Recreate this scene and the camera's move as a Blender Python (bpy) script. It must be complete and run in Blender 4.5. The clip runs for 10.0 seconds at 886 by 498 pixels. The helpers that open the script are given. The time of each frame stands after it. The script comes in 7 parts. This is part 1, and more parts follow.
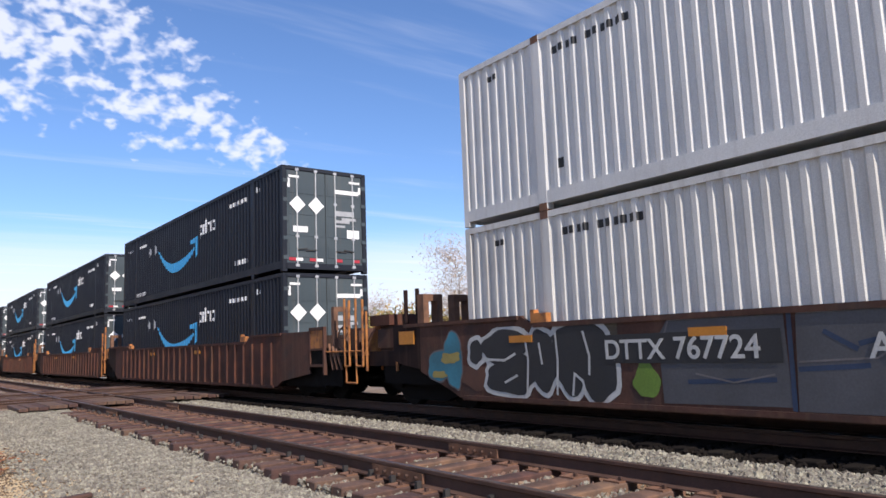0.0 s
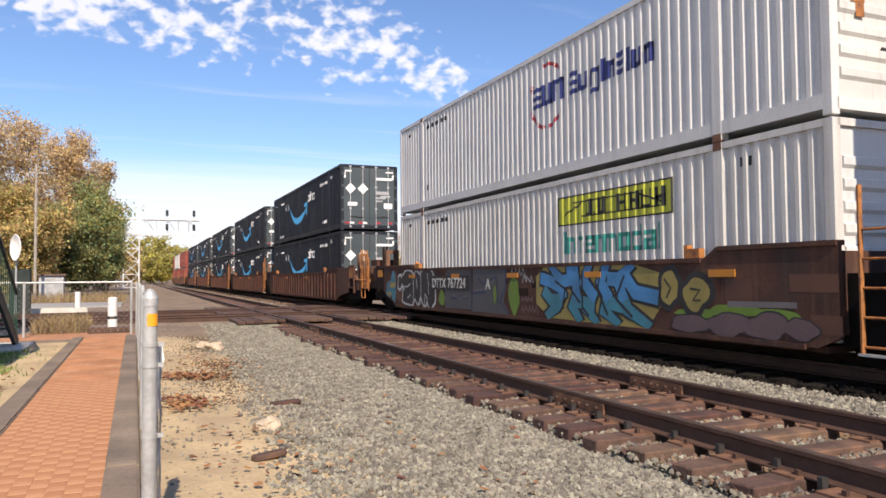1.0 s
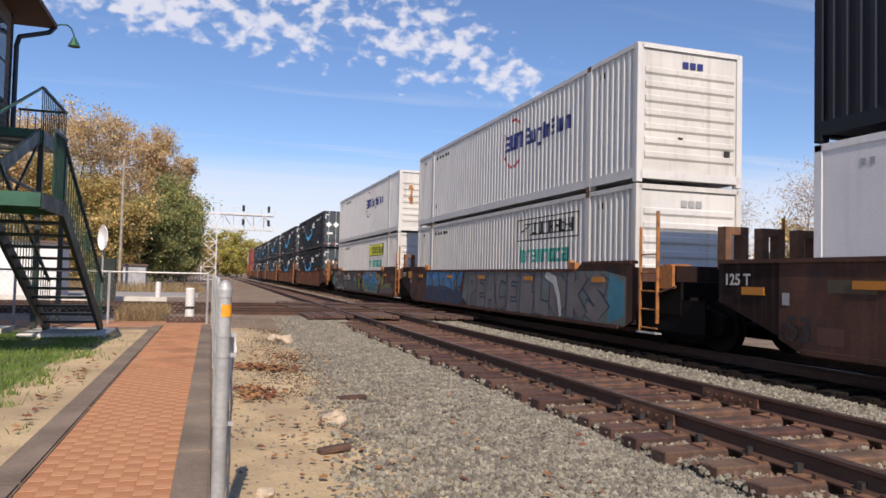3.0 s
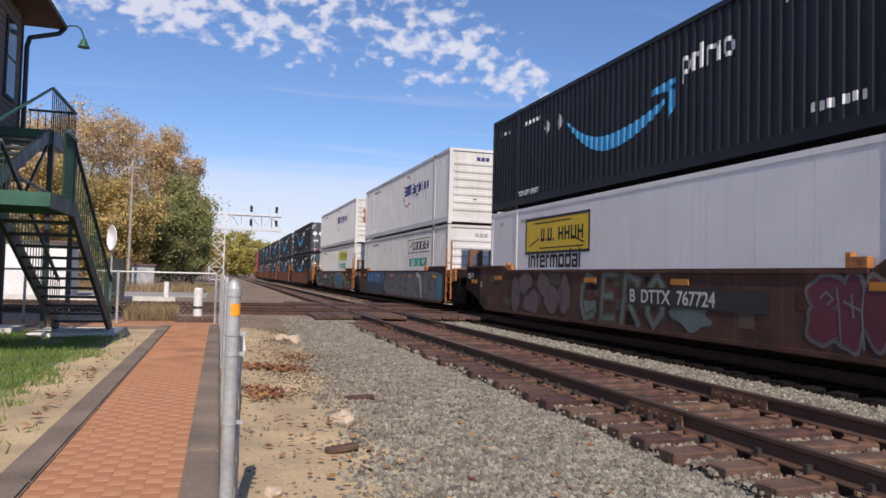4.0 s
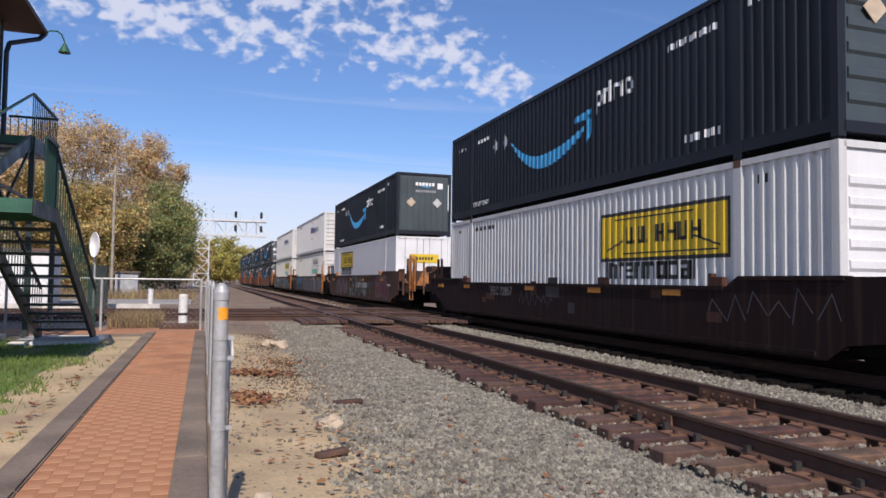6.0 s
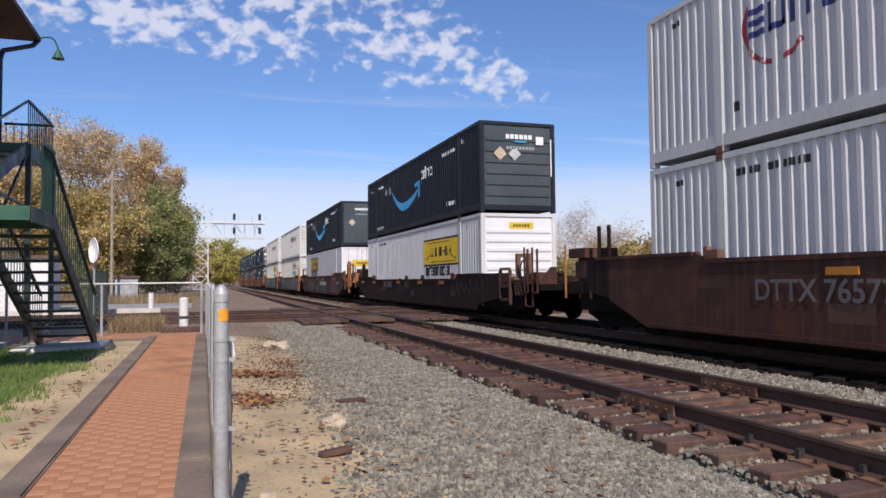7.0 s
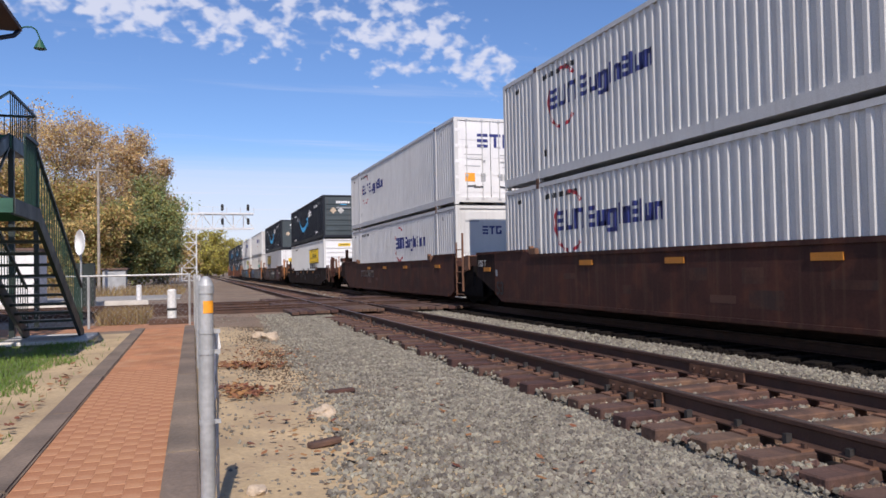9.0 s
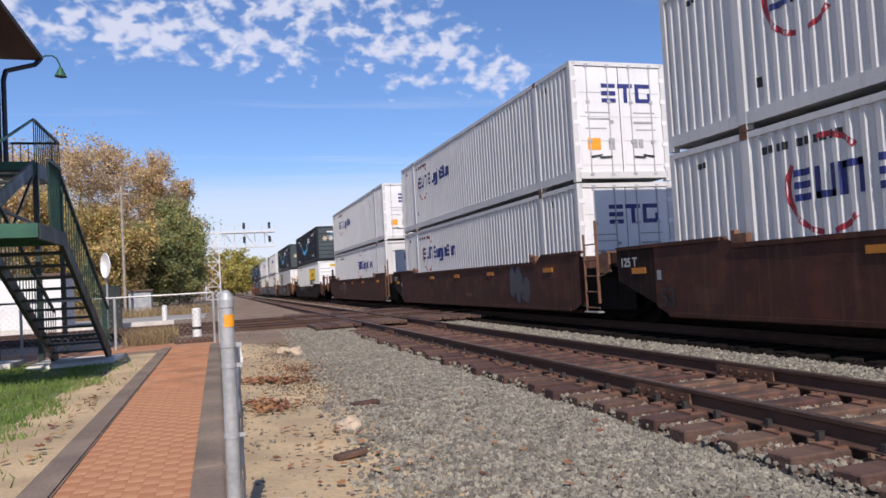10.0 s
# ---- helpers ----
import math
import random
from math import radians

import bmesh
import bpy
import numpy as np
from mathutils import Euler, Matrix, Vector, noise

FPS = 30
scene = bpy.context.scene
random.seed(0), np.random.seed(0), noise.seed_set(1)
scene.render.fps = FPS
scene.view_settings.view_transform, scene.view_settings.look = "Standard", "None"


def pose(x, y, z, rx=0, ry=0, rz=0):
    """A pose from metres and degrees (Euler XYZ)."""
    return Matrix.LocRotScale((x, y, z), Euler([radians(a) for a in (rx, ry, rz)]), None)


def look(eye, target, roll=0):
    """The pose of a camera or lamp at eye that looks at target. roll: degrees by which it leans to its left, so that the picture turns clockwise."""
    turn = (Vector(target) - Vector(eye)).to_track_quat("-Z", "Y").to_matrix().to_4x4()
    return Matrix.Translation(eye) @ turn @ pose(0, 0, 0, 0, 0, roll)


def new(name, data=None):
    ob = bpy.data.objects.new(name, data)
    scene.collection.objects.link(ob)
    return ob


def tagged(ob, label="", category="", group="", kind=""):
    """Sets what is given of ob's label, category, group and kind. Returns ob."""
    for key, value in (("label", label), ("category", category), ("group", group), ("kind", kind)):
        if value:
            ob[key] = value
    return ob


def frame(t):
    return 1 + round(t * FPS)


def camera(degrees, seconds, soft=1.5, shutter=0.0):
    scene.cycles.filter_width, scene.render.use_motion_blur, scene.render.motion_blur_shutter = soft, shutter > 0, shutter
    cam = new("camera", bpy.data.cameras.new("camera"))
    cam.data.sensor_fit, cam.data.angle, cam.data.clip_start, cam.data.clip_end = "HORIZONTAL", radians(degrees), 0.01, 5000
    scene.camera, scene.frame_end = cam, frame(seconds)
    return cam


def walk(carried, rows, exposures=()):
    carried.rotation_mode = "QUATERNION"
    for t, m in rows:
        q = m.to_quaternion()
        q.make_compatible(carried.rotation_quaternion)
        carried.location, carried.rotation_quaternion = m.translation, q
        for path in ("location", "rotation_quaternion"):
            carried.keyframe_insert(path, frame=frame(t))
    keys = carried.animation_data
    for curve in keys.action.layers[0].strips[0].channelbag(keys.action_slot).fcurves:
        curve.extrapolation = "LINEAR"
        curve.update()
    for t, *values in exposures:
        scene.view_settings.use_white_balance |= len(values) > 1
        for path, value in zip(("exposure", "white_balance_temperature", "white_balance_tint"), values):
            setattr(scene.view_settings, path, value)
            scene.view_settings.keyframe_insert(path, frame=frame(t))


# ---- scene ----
cam = camera(63.33, 10.0, soft=1.6)
PATH = [
    (0.0, pose(0.032, -0.058, 1.204, 97.521, 2.164, -37.446)),
    (0.5, pose(0.023, -0.092, 1.211, 92.340, 0.362, -29.777)),
    (1.0, pose(0.014, -0.054, 1.218, 92.199, 0.473, -23.225)),
    (1.5, pose(0.024, -0.049, 1.220, 91.113, 0.916, -21.666)),
    (2.0, pose(0.023, -0.032, 1.219, 90.071, -0.952, -19.527)),
    (2.5, pose(0.019, -0.031, 1.220, 90.858, -1.380, -19.625)),
    (3.0, pose(0.017, -0.018, 1.213, 92.229, -1.374, -17.871)),
    (4.5, pose(0.007, -0.014, 1.204, 92.239, -1.489, -17.270)),
    (5.0, pose(0.002, -0.006, 1.196, 92.120, -1.622, -17.734)),
    (5.5, pose(-0.000, 0.000, 1.187, 92.374, -1.199, -18.374)),
    (6.0, pose(-0.001, 0.007, 1.192, 92.595, -0.800, -18.404)),
    (7.5, pose(0.007, -0.003, 1.180, 92.240, 1.204, -18.668)),
    (8.0, pose(0.013, 0.024, 1.172, 92.029, 1.163, -19.146)),
    (8.5, pose(0.016, 0.012, 1.176, 91.867, 0.323, -19.489)),
    (9.0, pose(0.025, 0.022, 1.189, 91.477, 1.160, -19.216)),
    (9.5, pose(0.024, 0.022, 1.168, 91.464, 1.301, -18.385)),
    (10.0, pose(0.044, 0.025, 1.165, 92.382, 3.240, -17.478)),
]
EXPOSURES = [(0.0, 0.32, 6350, 15), (0.5, 0.38, 6800, 15), (1.0, 0.42, 7050, 15), (2.0, 0.22, 7100, 15), (2.5, 0.12, 7050, 16), (3.2, 0.02, 6750, 16), (4.5, -0.08, 6450, 17), (5.5, -0.10, 6300, 17), (7.5, -0.10, 6300, 17), (10.0, -0.05, 6300, 17)]
walk(cam, PATH, EXPOSURES)

# ---- world, sun ----
SUN_EL, SUN_AZ = 40.0, -7.0   # azimuth: degrees from -Y towards +X
world = bpy.data.worlds.new("sky")
scene.world = world
world.use_nodes = True
wt = world.node_tree
wt.nodes.clear()


def wnode(kind, **kw):
    n = wt.nodes.new(kind)
    for k, v in kw.items():
        n.inputs[k].default_value = v
    return n


sky = wt.nodes.new("ShaderNodeTexSky")
sky.sky_type = "NISHITA"
sky.sun_disc = False
sky.sun_elevation = radians(SUN_EL)
sky.sun_rotation = radians(180 - SUN_AZ)
sky.air_density, sky.dust_density, sky.ozone_density = 1.0, 0.15, 4.0
geo = wt.nodes.new("ShaderNodeTexCoord")
sep = wt.nodes.new("ShaderNodeSeparateXYZ")
wt.links.new(geo.outputs["Generated"], sep.inputs[0])


def wmath(op, a, b=None, c=None):
    n = wt.nodes.new("ShaderNodeMath")
    n.operation = op
    for i, v in enumerate((a, b, c)):
        if v is None:
            continue
        if isinstance(v, (int, float)):
            n.inputs[i].default_value = v
        else:
            wt.links.new(v, n.inputs[i])
    return n.outputs[0]


def wramp(v, lo, hi):
    n = wt.nodes.new("ShaderNodeMapRange")
    n.interpolation_type = "SMOOTHSTEP"
    n.inputs[1].default_value, n.inputs[2].default_value = lo, hi
    wt.links.new(v, n.inputs[0])
    return n.outputs[0]


up = wmath("MAXIMUM", sep.outputs[2], 0.02)
px, py = wmath("DIVIDE", sep.outputs[0], up), wmath("DIVIDE", sep.outputs[1], up)
comb = wt.nodes.new("ShaderNodeCombineXYZ")
wt.links.new(px, comb.inputs[0])
wt.links.new(py, comb.inputs[1])
# a field of small puffs in a layer overhead
pm = wt.nodes.new("ShaderNodeMapping")
pm.inputs["Scale"].default_value = (1.0, 1.0, 1.45)
pm.inputs["Rotation"].default_value = (0, radians(12), 0)
wt.links.new(geo.outputs["Generated"], pm.inputs["Vector"])
puffs = wnode("ShaderNodeTexNoise", Scale=44.0, Detail=2.5, Roughness=0.5, Distortion=0.2)
wt.links.new(pm.outputs[0], puffs.inputs["Vector"])
big = wnode("ShaderNodeTexNoise", Scale=9.0, Detail=1.0, Roughness=0.5)
wt.links.new(pm.outputs[0], big.inputs["Vector"])
side = wmath("SUBTRACT", px, wmath("MULTIPLY", wmath("SUBTRACT", py, 2.5), 0.75))
deep = wmath("SUBTRACT", py, wmath("MULTIPLY", px, 0.22))
edge = wmath("MULTIPLY", wramp(deep, 3.95, 2.9), wramp(side, 1.35, 0.7))
cover = wmath("ADD", wmath("MULTIPLY", edge, 0.36), wmath("MULTIPLY", big.outputs[0], 0.34))
dens = wmath("ADD", puffs.outputs[0], cover)
cloud = wmath("MULTIPLY", wramp(dens, 0.93, 1.18), 0.80)
# thin streaks
sm = wt.nodes.new("ShaderNodeMapping")
sm.inputs["Rotation"].default_value = (0, 0, radians(35))
sm.inputs["Scale"].default_value = (0.35, 2.2, 1)
wt.links.new(comb.outputs[0], sm.inputs["Vector"])
streak = wnode("ShaderNodeTexNoise", Scale=0.9, Detail=5.0, Roughness=0.6)
wt.links.new(sm.outputs[0], streak.inputs["Vector"])
thin = wmath("MULTIPLY", wramp(streak.outputs[0], 0.52, 0.8), 0.34)
bank = wmath("ADD", sep.outputs[2], wmath("MULTIPLY", wmath("SUBTRACT", streak.outputs[0], 0.5), 0.05))
low = wmath("ADD", wmath("MULTIPLY", wramp(bank, 0.165, 0.115), 0.42), wmath("MULTIPLY", wramp(sep.outputs[2], 0.2, 0.0), 0.40))
tot = wmath("MINIMUM", wmath("ADD", wmath("ADD", cloud, thin), low), 0.95)
mix = wt.nodes.new("ShaderNodeMix")
mix.data_type = "RGBA"
wt.links.new(tot, mix.inputs[0])
hue = wt.nodes.new("ShaderNodeMix")
hue.data_type, hue.blend_type = "RGBA", "MULTIPLY"
hue.inputs[0].default_value = 1.0
hue.inputs[7].default_value = (0.87, 0.99, 1.15, 1)
wt.links.new(sky.outputs[0], hue.inputs[6])
wt.links.new(hue.outputs[2], mix.inputs[6])
mix.inputs[7].default_value = (7.0, 7.25, 7.9, 1)
bg = wnode("ShaderNodeBackground", Strength=0.115)
wt.links.new(mix.outputs[2], bg.inputs[0])
wout = wt.nodes.new("ShaderNodeOutputWorld")
wt.links.new(bg.outputs[0], wout.inputs[0])

sun = new("sun", bpy.data.lights.new("sun", "SUN"))
sun.data.energy, sun.data.angle, sun.data.color = 4.9, radians(0.53), (1.0, 0.91, 0.78)
_e, _a = radians(SUN_EL), radians(SUN_AZ)
sun.matrix_world = look((math.sin(_a) * math.cos(_e) * 50, -math.cos(_a) * math.cos(_e) * 50, math.sin(_e) * 50), (0, 0, 0))


# ---- materials ----
def mat(name, color, rough=0.7, metal=0.0, var=0.25, scale=3.0, fine=40.0, bump=0.15, second=None, amount=0.0, rnd=0.0, streaks=0.0, spec=0.5, edge=(0.5, 0.65), translucent=0.0):
    """Two scales of variation, an optional second colour in blotches, vertical streaks, and random value by piece."""
    m = bpy.data.materials.new(name)
    m.use_nodes = True
    nt = m.node_tree
    b = nt.nodes["Principled BSDF"]
    tc = nt.nodes.new("ShaderNodeTexCoord")

    def nz(sc, det, vec=None):
        n = nt.nodes.new("ShaderNodeTexNoise")
        n.inputs["Scale"].default_value, n.inputs["Detail"].default_value = sc, det
        nt.links.new(vec or tc.outputs["Object"], n.inputs["Vector"])
        return n.outputs[0]

    def mx(fac, a, b_, blend="MIX"):
        n = nt.nodes.new("ShaderNodeMix")
        n.data_type, n.blend_type = "RGBA", blend
        for s, v in ((0, fac), (6, a), (7, b_)):
            if isinstance(v, (tuple, float, int)):
                n.inputs[s].default_value = (*v, 1) if isinstance(v, tuple) and len(v) == 3 else v
            else:
                nt.links.new(v, n.inputs[s])
        return n.outputs[2]

    def rng(v, lo, hi, a=0.0, b_=1.0):
        n = nt.nodes.new("ShaderNodeMapRange")
        for i, q in enumerate((lo, hi, a, b_)):
            n.inputs[i + 1].default_value = q
        nt.links.new(v, n.inputs[0])
        return n.outputs[0]

    c1, c2 = nz(scale, 3.0), nz(fine, 2.0)
    dark = tuple(max(0, v * (1 - var)) for v in color)
    lite = tuple(min(1, v * (1 + var)) for v in color)
    col = mx(rng(c1, 0.3, 0.7), dark, lite)
    col = mx(rng(c2, 0.3, 0.7, 0, 0.35), col, mx(1.0, col, (0.45, 0.45, 0.45), "MULTIPLY"))
    if second:
        sc = nz(scale * 1.7, 6.0)
        n = rng(sc, edge[0], edge[1], 0, amount)
        col = mx(n, col, second)
    if streaks:
        mp = nt.nodes.new("ShaderNodeMapping")
        mp.inputs["Scale"].default_value = (3, 3, 0.12)
        nt.links.new(tc.outputs["Object"], mp.inputs["Vector"])
        st = nz(3.0, 5.0, mp.outputs[0])
        col = mx(rng(st, 0.52, 0.75, 0, streaks), col, (0.16, 0.10, 0.06))
    if rnd:
        oi = nt.nodes.new("ShaderNodeObjectInfo")
        gi = nt.nodes.new("ShaderNodeNewGeometry")
        ad = nt.nodes.new("ShaderNodeMath")
        ad.operation = "ADD"
        nt.links.new(oi.outputs["Random"], ad.inputs[0])
        nt.links.new(gi.outputs["Random Per Island"], ad.inputs[1])
        fr = nt.nodes.new("ShaderNodeMath")
        fr.operation = "FRACT"
        nt.links.new(ad.outputs[0], fr.inputs[0])
        hs = nt.nodes.new("ShaderNodeHueSaturation")
        nt.links.new(rng(fr.outputs[0], 0, 1, 1 - rnd, 1 + rnd), hs.inputs["Value"])
        nt.links.new(rng(fr.outputs[0], 0, 1, 0.5 - rnd * 0.06, 0.5 + rnd * 0.05), hs.inputs["Hue"])
        nt.links.new(col, hs.inputs["Color"])
        col = hs.outputs[0]
    nt.links.new(col, b.inputs["Base Color"])
    b.inputs["Metallic"].default_value = metal
    b.inputs["Specular IOR Level"].default_value = spec
    nt.links.new(rng(c1, 0.3, 0.7, max(0.05, rough - 0.1), min(1, rough + 0.1)), b.inputs["Roughness"])
    if bump:
        bp = nt.nodes.new("ShaderNodeBump")
        bp.inputs["Strength"].default_value = bump
        bp.inputs["Distance"].default_value = 0.02
        nt.links.new(c2, bp.inputs["Height"])
        nt.links.new(bp.outputs[0], b.inputs["Normal"])
    if translucent:
        tl = nt.nodes.new("ShaderNodeBsdfTranslucent")
        nt.links.new(col, tl.inputs["Color"])
        ms = nt.nodes.new("ShaderNodeMixShader")
        ms.inputs[0].default_value = translucent
        nt.links.new(b.outputs[0], ms.inputs[1])
        nt.links.new(tl.outputs[0], ms.inputs[2])
        nt.links.new(ms.outputs[0], nt.nodes["Material Output"].inputs["Surface"])
    return m


